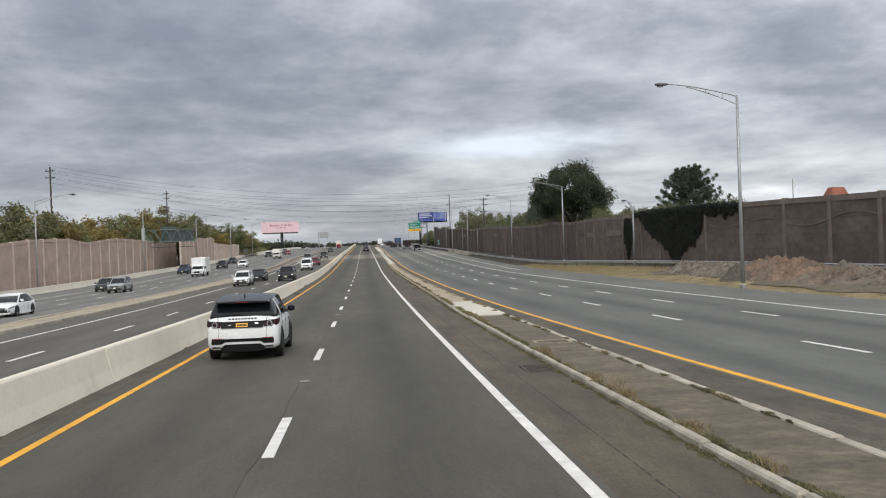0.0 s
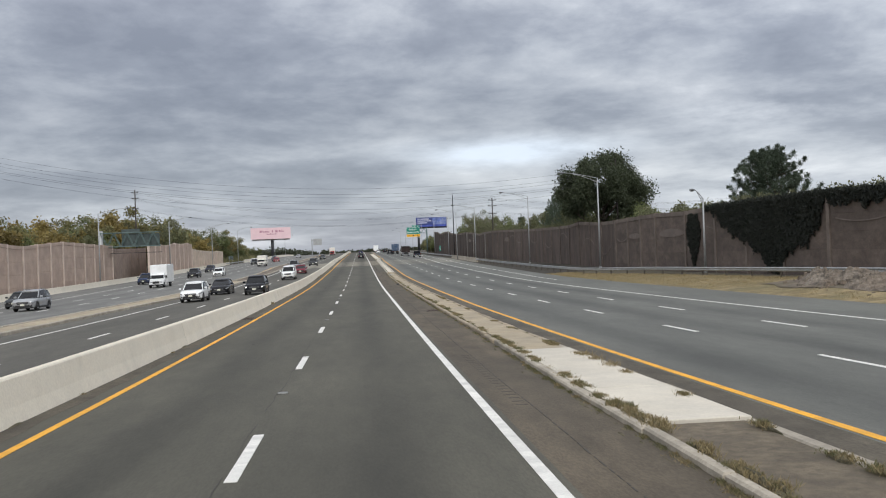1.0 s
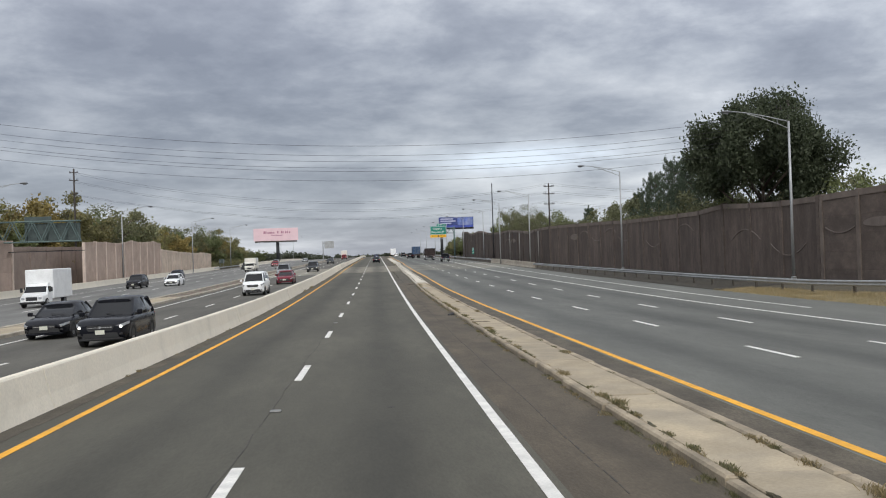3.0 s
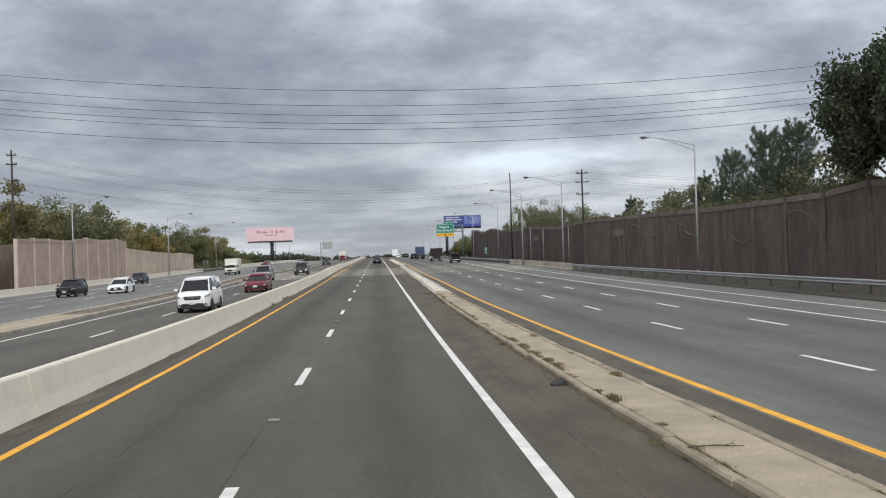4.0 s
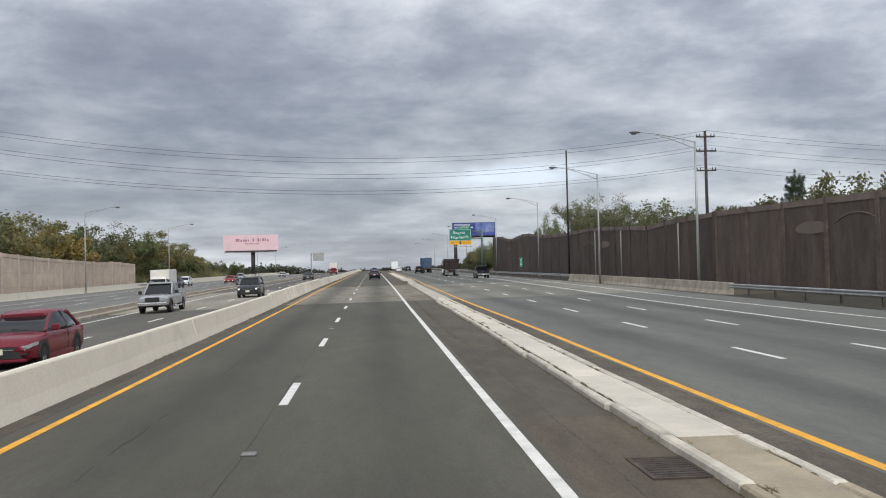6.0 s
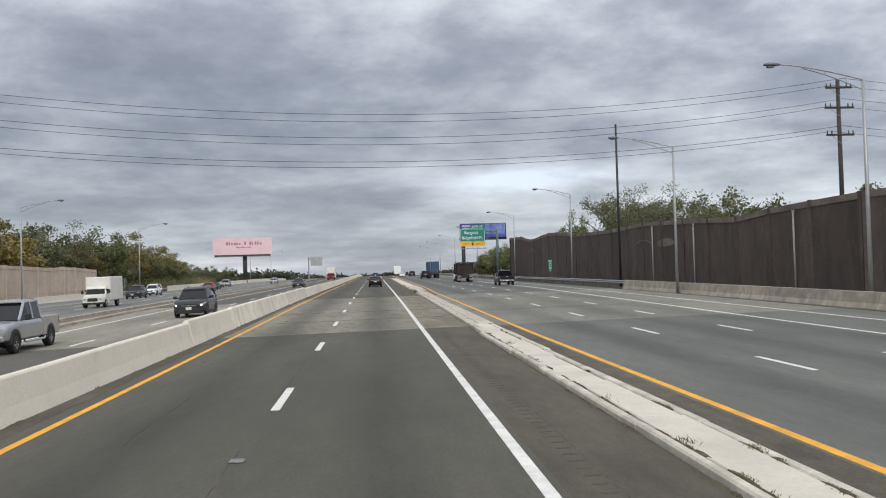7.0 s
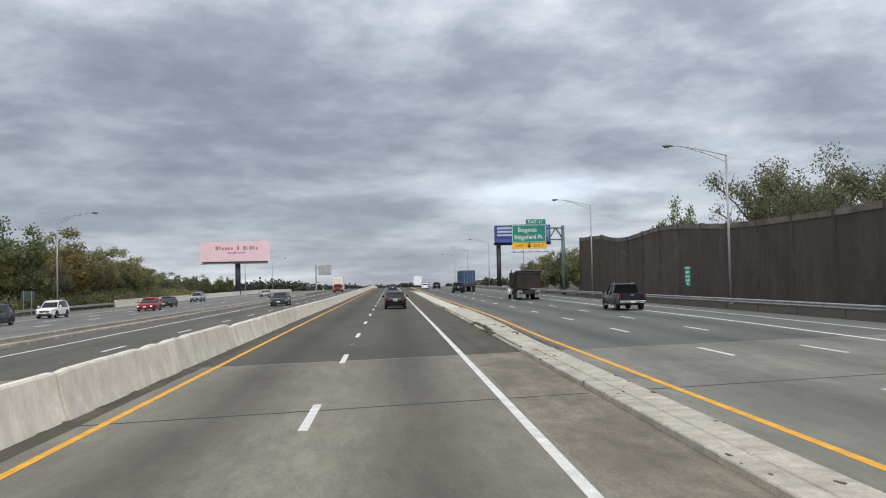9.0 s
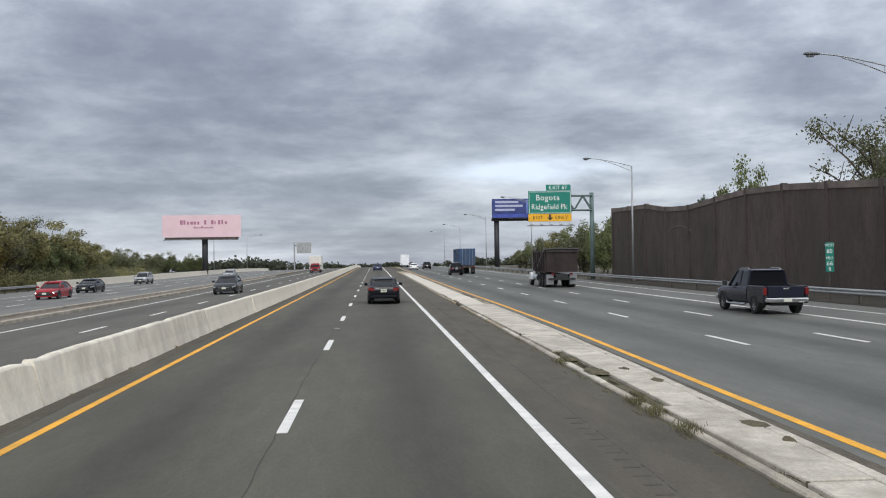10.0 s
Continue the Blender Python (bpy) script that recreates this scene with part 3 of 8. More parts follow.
def upright_panel(a, b, bottom, height_a, height_b, xa, xb, t, inset=0.0):
    """A wall panel from y = a to b with a sloping top."""
    za, zb = bottom(a), bottom(b)
    return Geo().add([(xa - t, a, za), (xb - t, b, zb), (xb + t, b, zb), (xa + t, a, za),
                      (xa - t, a, za + height_a), (xb - t, b, zb + height_b), (xb + t, b, zb + height_b), (xa + t, a, za + height_a)],
                     [(0, 1, 2, 3), (4, 7, 6, 5), (0, 4, 5, 1), (1, 5, 6, 2), (2, 6, 7, 3), (3, 7, 4, 0)])


def course(a, b, bottom, tops, lo, hi, xa, xb, t, bevel):
    """One course of a wall panel between two fractions of its height, with chamfered joints above and below."""
    rings = []
    for frac, dz, thin in ((lo, 0.0, bevel), (lo, bevel, 0.0), (hi, -bevel, 0.0), (hi, 0.0, bevel)):
        tt = t - thin
        rings.append([(xa - tt, a, bottom(a) + tops[0] * frac + dz), (xb - tt, b, bottom(b) + tops[1] * frac + dz), (xb + tt, b, bottom(b) + tops[1] * frac + dz), (xa + tt, a, bottom(a) + tops[0] * frac + dz)])
    return Geo().loft(rings if bevel else [rings[0], rings[3]])


def sound_wall(parent, x_of, tops, y0, y1, bay, panel_mat, cap_mat, post_mat, post_w=0.28, foot=-0.3, courses=1, joint=0.035, posts=None):
    n = max(1, round((y1 - y0) / bay))
    posts = posts or [y0 + (y1 - y0) * i / n for i in range(n + 1)]
    for a, b in zip(posts, posts[1:]):
        ha, hb = lerp(a, *tops), lerp(b, *tops)
        xa, xb = x_of(a), x_of(b)
        base = lambda q: surf(0.0, q) + foot if x_of(q) > 0 else surf(-41, q) + foot
        cap_h = 0.42
        for c in range(courses):
            lo_, hi_ = c / courses, (c + 1) / courses
            part("panel", course(a + post_w / 2, b - post_w / 2, base, (ha - foot - cap_h, hb - foot - cap_h), lo_, hi_, xa, xb, 0.10, joint if courses > 1 else 0.0), panel_mat, parent)
        up = lambda q: base(q) + (ha + (hb - ha) * (q - a) / (b - a)) - foot - cap_h + 0.004
        part("cap", upright_panel(a + post_w / 2, b - post_w / 2, up, cap_h, cap_h, xa, xb, 0.16), cap_mat, parent)
        part("post", upright_panel(a - post_w / 2, a + post_w / 2, base, ha - foot + 0.06, ha - foot + 0.06, xa, xa, 0.2), post_mat, parent)
    part("post", upright_panel(y1 - post_w / 2, y1 + post_w / 2, base, hb - foot + 0.06, hb - foot + 0.06, xb, xb, 0.2), post_mat, parent)


sound_wall(wall_r, wall_r_x, WALL_R_TOP, 34, 157.5, 7.0, WALL_R, WALL_CAP, WALL_CAP, post_w=0.42, courses=5, joint=0.018,
           posts=[34, 40.6, 47.2, 53.8, 60.4, 67.0, 73.6, 80.2, 87.4, 95.9, 104.4, 111.5, 118.5, 125.4, 133.2, 142.3, 147.5, 152.5, 157.5])
sound_wall(wall_r, wall_r_x, WALL_R_TOP, 158.0, 247.5, 6.1, WALL_R_MID, WALL_CAP, WALL_R, post_w=0.42)
# far section in the darkened copies, its shade held by the material
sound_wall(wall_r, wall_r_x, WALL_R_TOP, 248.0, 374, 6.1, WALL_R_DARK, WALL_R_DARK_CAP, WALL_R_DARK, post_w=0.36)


def relief(parent, x_of, side, y, z, w, h, shape):
    """Shallow cast pattern on a wall: arches, dips and lens-shaped stones."""
    off = side * 0.125
    if shape == "stone":
        ring = [(y + w / 2 * math.cos(a), z + h / 2 * math.sin(a) * (1.0 if math.sin(a) > 0 else 0.6)) for a in [k * math.pi / 8 for k in range(16)]]
        g = Geo().loft([[(x_of(q) + off * s, q, surf(0, q) + r) for q, r in ring] for s in (0.6, 1.2)])
    else:
        sgn = 1 if shape == "arch" else -1
        top = [(y + w * (k / 12 - 0.5), z + sgn * h * (1 - (2 * k / 12 - 1) ** 2)) for k in range(13)]
        g = Geo().loft([[(x_of(q) + off * 0.6, q, surf(0, q) + r - 0.04), (x_of(q) + off * 1.2, q, surf(0, q) + r - 0.04), (x_of(q) + off * 1.2, q, surf(0, q) + r + 0.04), (x_of(q) + off * 0.6, q, surf(0, q) + r + 0.04)] for q, r in top])
    part("relief", g, WALL_RELIEF, parent, "raised paler relief on the panel")


for y, z, w, h, shape in ((91.2, 4.35, 6.6, 0.32, "arch"), (83.8, 4.15, 6.4, 0.3, "dip"), (76.8, 4.25, 6.0, 0.35, "arch"), (70.2, 4.3, 6.0, 0.35, "dip"), (63.7, 4.3, 6.0, 0.35, "arch"), (57.1, 4.4, 6.0, 0.35, "dip"), (99.8, 4.4, 7.2, 0.3, "dip"), (127.6, 4.35, 4.0, 0.25, "arch"), (137.3, 4.15, 7.4, 1.1, "stone"), (149.8, 4.05, 4.3, 0.8, "stone"), (155, 3.9, 4, 0.4, "dip"),
                          (163, 2.8, 6, 0.9, "dip"), (171, 3.2, 6, 0.9, "arch"), (186, 4.2, 5, 0.8, "arch"), (196, 3.4, 5, 0.7, "dip"),
                          (207, 4.0, 5, 0.5, "dip"), (213, 4.6, 5, 0.6, "arch"), (219.5, 4.1, 5, 0.5, "dip"), (226, 4.5, 5, 0.6, "arch"), (231.5, 4.2, 4.5, 1.1, "stone"), (290, 3.9, 7, 0.7, "arch"),
                          (283, 4.1, 5, 1.0, "stone"), (352.5, 4.6, 6, 0.5, "arch")):
    relief(wall_r, wall_r_x, -1, y, z, w, h, shape)

# pale drain pipes down the face of the wall
for y in (256, 275, 286.5):
    x = wall_r_x(y) - 0.29
    top = road_z(y) + lerp(y, *WALL_R_TOP)
    pipe = thing("drain_pipe", pose(x, y, 0), "pale grey drain pipe down the brown wall", "pipe", "drain pipes on the wall")
    part("pipe", Geo().tube([(0, 0, road_z(y) - 0.1), (0, 0, top - 0.55)], 0.07, 8), PIPE, pipe, smooth=True)
    part("collar", Geo().tube([(0, 0, top - 0.62), (0, 0, top - 0.45)], 0.1, 8), PIPE, pipe)

# ---- sound wall on the far side ----
wall_l = thing("wall_left", pose(0, 0, 0), "tan concrete panel sound wall with stepped and sloping tops", "sound wall", kind="structure")
sound_wall(wall_l, wall_l_x, ([50, 96, 110, 126, 134, 150, 160, 176, 186, 203], [6.6, 6.6, 6.2, 6.1, 6.7, 7.0, 6.3, 7.0, 6.8, 6.4]), 51.5, 203, 5.2, WALL_L, WALL_L, WALL_L_POST, post_w=0.4, courses=4)
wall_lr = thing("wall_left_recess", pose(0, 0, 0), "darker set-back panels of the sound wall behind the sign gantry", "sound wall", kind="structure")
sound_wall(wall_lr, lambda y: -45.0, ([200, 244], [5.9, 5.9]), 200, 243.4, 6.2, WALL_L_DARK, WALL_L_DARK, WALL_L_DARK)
sound_wall(wall_l, wall_l_x, ([228, 236, 246, 256, 262, 270, 276], [6.4, 6.6, 6.3, 6.9, 6.5, 6.9, 6.5]), 228, 276, 5.4, WALL_L, WALL_L, WALL_L_POST, post_w=0.36)
sound_wall(wall_l, wall_l_x, ([277, 290, 300, 322, 330, 345], [5.4, 5.0, 4.8, 4.5, 4.7, 4.3]), 277, 345, 5.8, WALL_L_PALE, WALL_L_PALE, WALL_L_POST, post_w=0.34, courses=3)

# ---- street lamps ----
def street_lamp(height=11.6, arm=4.25, side=-1):
    """A tapered aluminium pole with a two-bar truss arm and a cobra-head lantern."""
    t = thing("street_lamp", pose(0, 0, 0), "tall grey aluminium street lamp with a long truss arm", "street lamp", "street lamps along the highway")
    part("base", Geo().bevel_box(-0.15, 0.15, -0.15, 0.15, 0, 0.32, 0.04), GALV, t)
    part("pole", Geo().tube([(0, 0, 0.4), (0, 0, height * 0.5), (0, 0, height)], 0.12, 10, 0.075), POLE_GREY, t, smooth=True)
    up = [(side * arm * s, 0, height - 0.05 + 0.80 * (1 - (1 - s) ** 1.45)) for s in (0, 0.15, 0.35, 0.55, 0.75, 0.9, 1.0)]
    lo = [(side * arm * s, 0, height - 0.55 + 1.30 * (1 - (1 - s) ** 1.5)) for s in (0, 0.15, 0.3, 0.45, 0.6, 0.72)]
    arm_part = part("arm", Geo().tube(up, 0.035, 6), POLE_GREY, t)
    part("brace", Geo().tube(lo, 0.03, 6), POLE_GREY, t)
    for s in (0.2, 0.45):
        part("strut", Geo().tube([(side * arm * s, 0, height - 0.05 + 0.80 * (1 - (1 - s) ** 1.45)), (side * arm * s, 0, height - 0.55 + 1.30 * (1 - (1 - s) ** 1.5))], 0.02, 5), POLE_GREY, t)
    hx, hz = side * arm, height + 0.74
    rings = [[(hx + side * u, w * math.cos(a), hz + hh * math.sin(a) * (1 if math.sin(a) > 0 else 0.8)) for a in [k * math.pi / 4 for k in range(8)]] for u, w, hh in ((-0.08, 0.05, 0.05), (0.15, 0.14, 0.1), (0.45, 0.18, 0.12), (0.72, 0.1, 0.06))]
    head = part("lantern", Geo().loft(rings), LANTERN, t, "grey cobra-head lantern", smooth=True)
    part("lens", Geo().loft([[(hx + side * (0.42 + 0.2 * math.cos(a)), 0.11 * math.sin(a), hz - 0.09 - d) for a in [k * math.pi / 4 for k in range(8)]] for d in (0, 0.06)]), LANTERN, head)
    return t


LAMPS = [(22.4, 69.8), (30.6, 158), (29.2, 200), (24.6, 238), (23.3, 263.5), (26.2, 315), (25.9, 363), (25.4, 421), (25.0, 480), (24.6, 540), (24.6, 600),
         (-40.75, 136), (-40.75, 193), (-40.75, 248), (-40.75, 306.5), (-40.75, 361.5), (-43, 525), (-43, 590)]
right_lamp = left_lamp = None
for x, y in LAMPS:
    if x > 0:
        m = pose(x, y, ground_z(x, y) - (0.4 if 230 < y < 270 else 0.0))
        right_lamp = copy_thing(right_lamp, m) if right_lamp else street_lamp()
        right_lamp.matrix_basis = m
    else:
        m = pose(x, y, surf(-41, y) - 0.1, 0, 0, 180)
        left_lamp = copy_thing(left_lamp, m) if left_lamp else street_lamp(11.6)
        left_lamp.matrix_basis = m


short_lamp = street_lamp(7.0, 1.3)
short_lamp.matrix_basis = pose(32.35, 126.2, ground_z(32.3, 126.2), 0, 0, 35)
tagged(short_lamp, "short grey street lamp with a stubby arm before the brown wall", "street lamp", "street lamps along the highway")

# ---- utility poles and wires ----
def utility_pole(x, y, z, height, arms, name="utility_pole", label="dark timber utility pole with crossarms and insulators"):
    t = thing(name, pose(x, y, z), label, "utility pole")
    part("pole", Geo().tube([(0, 0, -0.5), (0, 0, height)], 0.17, 10, 0.12), WOOD_POLE, t, smooth=True)
    for az, w in arms:
        a = part("crossarm", Geo().bevel_box(-w / 2, w / 2, -0.16, -0.04, az, az + 0.13, 0.02), WOOD_POLE, t)
        for s in (-0.46, -0.3, 0.3, 0.46):
            part("insulator", Geo().tube([(w * s, -0.1, az + 0.13), (w * s, -0.1, az + 0.24), (w * s, -0.1, az + 0.34)], 0.05, 6, 0.03), DARK_STEEL, a)
        part("brace", Geo().tube([(-w * 0.3, -0.1, az), (0, -0.14, az - 0.5), (w * 0.3, -0.1, az)], 0.02, 5), GALV, t)
    return t


utility_pole(30.45, 251.8, road_z(251.8) - 0.3, 14.1, [(13.5, 1.75), (12.2, 1.95), (10.45, 1.85)])
utility_pole(-50, 171, -2.0, 19.0, [(18.3, 1.5), (17.2, 1.6)])
utility_pole(-46.3, 242, -1.2, 18.4, [(17.7, 1.3), (16.5, 1.4), (14.4, 1.3)])
utility_pole(37, 172, -1.0, 15.4, [(14.6, 2.4), (13.0, 2.6)])
tall = thing("steel_pole", pose(24.9, 286, ground_z(24.9, 286)), "plain tall dark steel pole at the verge", "pole")
part("pole", Geo().tube([(0, 0, 0), (0, 0, 16.2)], 0.14, 10, 0.10), DARK_STEEL, tall, smooth=True)
part("cap", Geo().tube([(0, 0, 16.2), (0, 0, 16.35)], 0.12, 8, 0.05), DARK_STEEL, tall)


def wire(a, b, sag, r=0.0125):
    a, b = Vector(a), Vector(b)
    pts = [a.lerp(b, k / 28) - Vector((0, 0, 4 * sag * (k / 28) * (1 - k / 28))) for k in range(29)]
    w = part("overhead_wire", Geo().tube(pts, r, 5), WIRE)
    return tagged(w, "thin black overhead wire strung across the highway", "wire", "overhead wires")


for drop, dy in ((0.0, 0), (0.7, 1.0), (1.1, 2.0), (1.8, 0.4), (2.0, 1.4), (2.75, 2.0)):
    wire((-50, 170 + dy, 17.25 - drop), (37, 171 + dy, 13.25 - drop), 4.0)
for zl, zr_, dy in ((16.65, 13.95, 0), (16.4, 13.75, 1.2), (15.25, 12.65, 0), (15.05, 12.45, 1.4), (13.2, 10.95, 0.2), (13.05, 10.8, 1.6)):
    wire((-46.3, 241.4 + dy, zl), (30.45, 251.2 + dy, zr_ - 0.3), 3.9 if zl > 14 else 3.4)
    wire((30.45, 251.2 + dy, zr_ - 0.3), (95, 248 + dy, zr_ - 1.2), 2.0)


# ---- overhead sign gantries ----
GREEN = material("green_sign_sheet", (0.006, 0.205, 0.150), 0.5, spread=0.06, scale=1, fine=8)
SIGN_Y = material("yellow_sign_sheet", (0.80, 0.42, 0.015), 0.5, spread=0.06, scale=1, fine=8)
SIGN_W = material("white_sign_letters", (0.80, 0.82, 0.80), 0.5, spread=0.03)
SIGN_K = material("black_sign_letters", (0.02, 0.02, 0.02), 0.5, spread=0.03)


def text_mesh(body, size, mat, extrude=0.004, align="CENTER"):
    c = bpy.data.curves.new("lettering", "FONT")
    c.body, c.size, c.extrude, c.align_x, c.align_y = body, size, extrude, align, "CENTER"
    ob = bpy.data.objects.new("lettering", c)
    scene.collection.objects.link(ob)
    me = bpy.data.meshes.new_from_object(ob.evaluated_get(bpy.context.evaluated_depsgraph_get()))
    bpy.data.objects.remove(ob)
    me.materials.clear()
    me.materials.append(mat)
    return me


def lettering(body, size, mat, parent, x, y, z, label="", rz=0, stretch=1.0):
    """A line of letters, each a part of its own, centred on x."""
    glyphs, at = [], 0.0
    for ch in body:
        if ch == " ":
            at += 0.3 * size
            continue
        me = text_mesh(ch, size, mat, align="LEFT")
        xs = [v.co.x for v in me.vertices]
        glyphs.append((me, at - min(xs)))
        at += max(xs) - min(xs) + 0.1 * size
    for me, dx in glyphs:
        t = part("letter", me, None, parent, label or "painted letter")
        t.matrix_basis = pose(x + (dx - at / 2) * stretch, y, z, 90, 0, rz) @ Matrix.Diagonal((stretch, 1, 1, 1))


def bars(parent, mat, rows, name="lettering_bar"):
    """Unreadable writing as plain bars: rows of (x0, x1, z0, z1, y)."""
    for x0, x1, z0, z1, y in rows:
        part(name, Geo().box(x0, x1, y - 0.01, y, z0, z1), mat, parent)


def truss(parent, x0, x1, y, z0, z1, depth, n, mat):
    for zz in (z0, z1):
        for yy in (y, y + depth):
            part("chord", Geo().tube([(x0, yy, zz), (x1, yy, zz)], 0.085, 6), mat, parent)
    for k in range(n):
        a, b = x0 + (x1 - x0) * k / n, x0 + (x1 - x0) * (k + 1) / n
        lo, hi = (z0, z1) if k % 2 else (z1, z0)
        for yy in (y, y + depth):
            part("diagonal", Geo().tube([(a, yy, lo), (b, yy, hi)], 0.055, 5), mat, parent)


gz = road_z(358)
exit_sign = thing("sign_gantry", pose(0.45, 372, gz - 0.1) @ Matrix.Diagonal((1.139, 1.139, 1.139, 1)), "green exit sign with a yellow panel on a grey cantilever gantry", "road sign")
part("post", Geo().tube([(20.7, 0.6, -0.3), (20.7, 0.6, 8.6)], 0.24, 12, 0.2), GREEN_STEEL, exit_sign, smooth=True)
truss(exit_sign, 14.6, 20.7, 0.35, 6.9, 8.3, 0.5, 7, GREEN_STEEL)
board = part("sign_board", Geo().bevel_box(14.35, 18.55, -0.12, -0.02, 6.55, 8.75, 0.02), GREEN, exit_sign, "green sign board with white words")
part("lower_panel", Geo().bevel_box(14.35, 18.55, -0.13, -0.02, 5.8, 6.53, 0.02), SIGN_Y, exit_sign, "yellow exit-only panel")
plate = part("exit_plate", Geo().bevel_box(16.1, 18.5, -0.12, -0.02, 8.78, 9.35, 0.02), GREEN, exit_sign, "green exit number plate")
for x0, x1, z0, z1 in ((14.42, 18.48, 8.63, 8.67), (14.42, 18.48, 6.6, 6.64), (14.42, 14.46, 6.6, 8.67), (18.44, 18.48, 6.6, 8.67)):
    part("border", Geo().box(x0, x1, -0.135, -0.121, z0, z1), SIGN_W, board)
lettering("Bogota", 0.78, SIGN_W, board, 16.3, -0.125, 8.08, "white letter", 0, 0.95)
lettering("Ridgefield Pk", 0.74, SIGN_W, board, 16.45, -0.125, 7.2, "white letter", 0, 0.86)
lettering("EXIT 67", 0.5, SIGN_W, plate, 17.3, -0.125, 9.05, "white letter")
lettering("EXIT", 0.46, SIGN_K, exit_sign, 15.3, -0.14, 6.16, "black letter")
lettering("ONLY", 0.46, SIGN_K, exit_sign, 17.6, -0.14, 6.16, "black letter")
part("arrow", Geo().add([(16.35, -0.145, 6.48), (16.55, -0.145, 6.48), (16.55, -0.145, 6.18), (16.75, -0.145, 6.18), (16.45, -0.145, 5.88), (16.15, -0.145, 6.18), (16.35, -0.145, 6.18),
                         (16.35, -0.132, 6.48), (16.55, -0.132, 6.48), (16.55, -0.132, 6.18), (16.75, -0.132, 6.18), (16.45, -0.132, 5.88), (16.15, -0.132, 6.18), (16.35, -0.132, 6.18)],
                        [(0, 1, 2, 3, 4, 5, 6), (7, 8, 9, 10, 11, 12, 13)] + [(k, (k + 1) % 7, 7 + (k + 1) % 7, 7 + k) for k in range(7)]), SIGN_K, exit_sign, "black down arrow")
part("walkway", Geo().box(14.2, 18.7, -0.95, -0.25, 5.35, 5.42), POLE_GREY, exit_sign, "grating walkway under the sign")
for k in range(5):
    x = 14.5 + k * 0.95
    lamp_arm = part("sign_lamp", Geo().box(x - 0.12, x + 0.12, -1.25, -0.95, 5.38, 5.5), POLE_GREY, exit_sign)
    part("hanger", Geo().tube([(x, -0.3, 5.4), (x, 0.35, 6.9)], 0.03, 5), POLE_GREY, exit_sign)

SIGN_BACK = material("dull_sign_back", (0.075, 0.098, 0.095), 0.6, 0.3, spread=0.15, scale=2, fine=20)
# sign gantry of the oncoming lanes, seen from behind
back = thing("sign_gantry", pose(-42.6, 201, surf(-41, 201) - 0.1), "back of an overhead road sign on a green-grey cantilever truss", "road sign")
part("post", Geo().tube([(0, 0, 0), (0, 0, 9.0)], 0.38, 14, 0.34), POLE_GREY, back, smooth=True)
truss(back, 0, 9.6, -0.4, 6.3, 8.6, 0.8, 9, GREEN_STEEL)
part("sign_board", Geo().bevel_box(3.2, 9.4, 0.75, 0.85, 6.3, 8.4, 0.02), SIGN_BACK, back, "grey-green back of the sign board")
part("exit_plate", Geo().bevel_box(3.2, 6.2, 0.75, 0.85, 8.44, 9.2, 0.02), SIGN_BACK, back)
for k in range(6):
    part("stiffener", Geo().box(3.4 + k * 1.1, 3.5 + k * 1.1, 0.6, 0.745, 6.3, 8.4), SIGN_BACK, back)
part("walkway", Geo().box(0.4, 9.6, 0.9, 1.6, 5.2, 5.28), DARK_STEEL, back)

far_sign = thing("sign_gantry", pose(-25.4, 600, surf(-25, 600)), "distant grey back of an overhead sign on a post", "road sign")
part("post", Geo().tube([(-2.6, 0, 0), (-2.6, 0, 9.4)], 0.25, 8), POLE_GREY, far_sign)
part("sign_board", Geo().box(-1.8, 3.2, -0.1, 0.1, 5.6, 9.4), GALV, far_sign, "grey back of the sign board")
part("arm", Geo().box(-2.6, 3.4, 0.15, 0.4, 8.2, 8.6), POLE_GREY, far_sign)

# ---- billboards ----
PINK = material("pink_billboard_sheet", (0.76, 0.55, 0.585), 0.6, spread=0.04, scale=0.3, fine=4)
PINK_INK = material("plum_billboard_ink", (0.42, 0.18, 0.26), 0.6, spread=0.03)
BLUE = material("blue_billboard_sheet", (0.018, 0.035, 0.16), 0.5, spread=0.25, scale=0.25, fine=1.5, dirt=(0.10, 0.13, 0.34), dirt_amount=0.5, dirt_scale=0.22)
bb = thing("billboard", pose(-43.6, 511, 2.1), "pink advertising billboard with a dark frame on one post", "billboard")
part("post", Geo().tube([(0.6, 0.8, -2.5), (0.6, 0.8, 11.0)], 0.75, 14), DARK_STEEL, bb, smooth=True)
part("panel", Geo().box(-9.8, 9.8, -0.25, -0.05, 9.0, 14.6), PINK, bb, "pink printed sheet")
part("frame", Geo().box(-9.0, 9.0, 0.0, 1.7, 9.6, 14.2), DARK_STEEL, bb)
part("skirt", Geo().box(-9.15, 9.15, -0.35, -0.02, 8.45, 8.97), RUST, bb, "brown lower trim board")
part("catwalk", Geo().box(-9.4, 9.2, -1.3, -0.36, 8.25, 8.36), DARK_STEEL, bb)
for k in range(7):
    part("catwalk_bracket", Geo().tube([(-9 + k * 3, -1.2, 8.3), (-9 + k * 3, 0.2, 9.3)], 0.05, 5), DARK_STEEL, bb)
bars(bb, PINK_INK, [(-5.4 + k * 0.86, -5.4 + k * 0.86 + w, 12.2, 12.2 + hh, -0.26) for k, (w, hh) in enumerate(((0.7, 1.1), (0.5, 1.1), (0.55, 0.75), (0.75, 0.75), (0.55, 0.75), (0.5, 0.75), (0.0001, 0.01), (0.55, 1.1), (0.0001, 0.01), (0.65, 1.1), (0.3, 0.9), (0.6, 1.1), (0.45, 1.1), (0.55, 0.75)))])
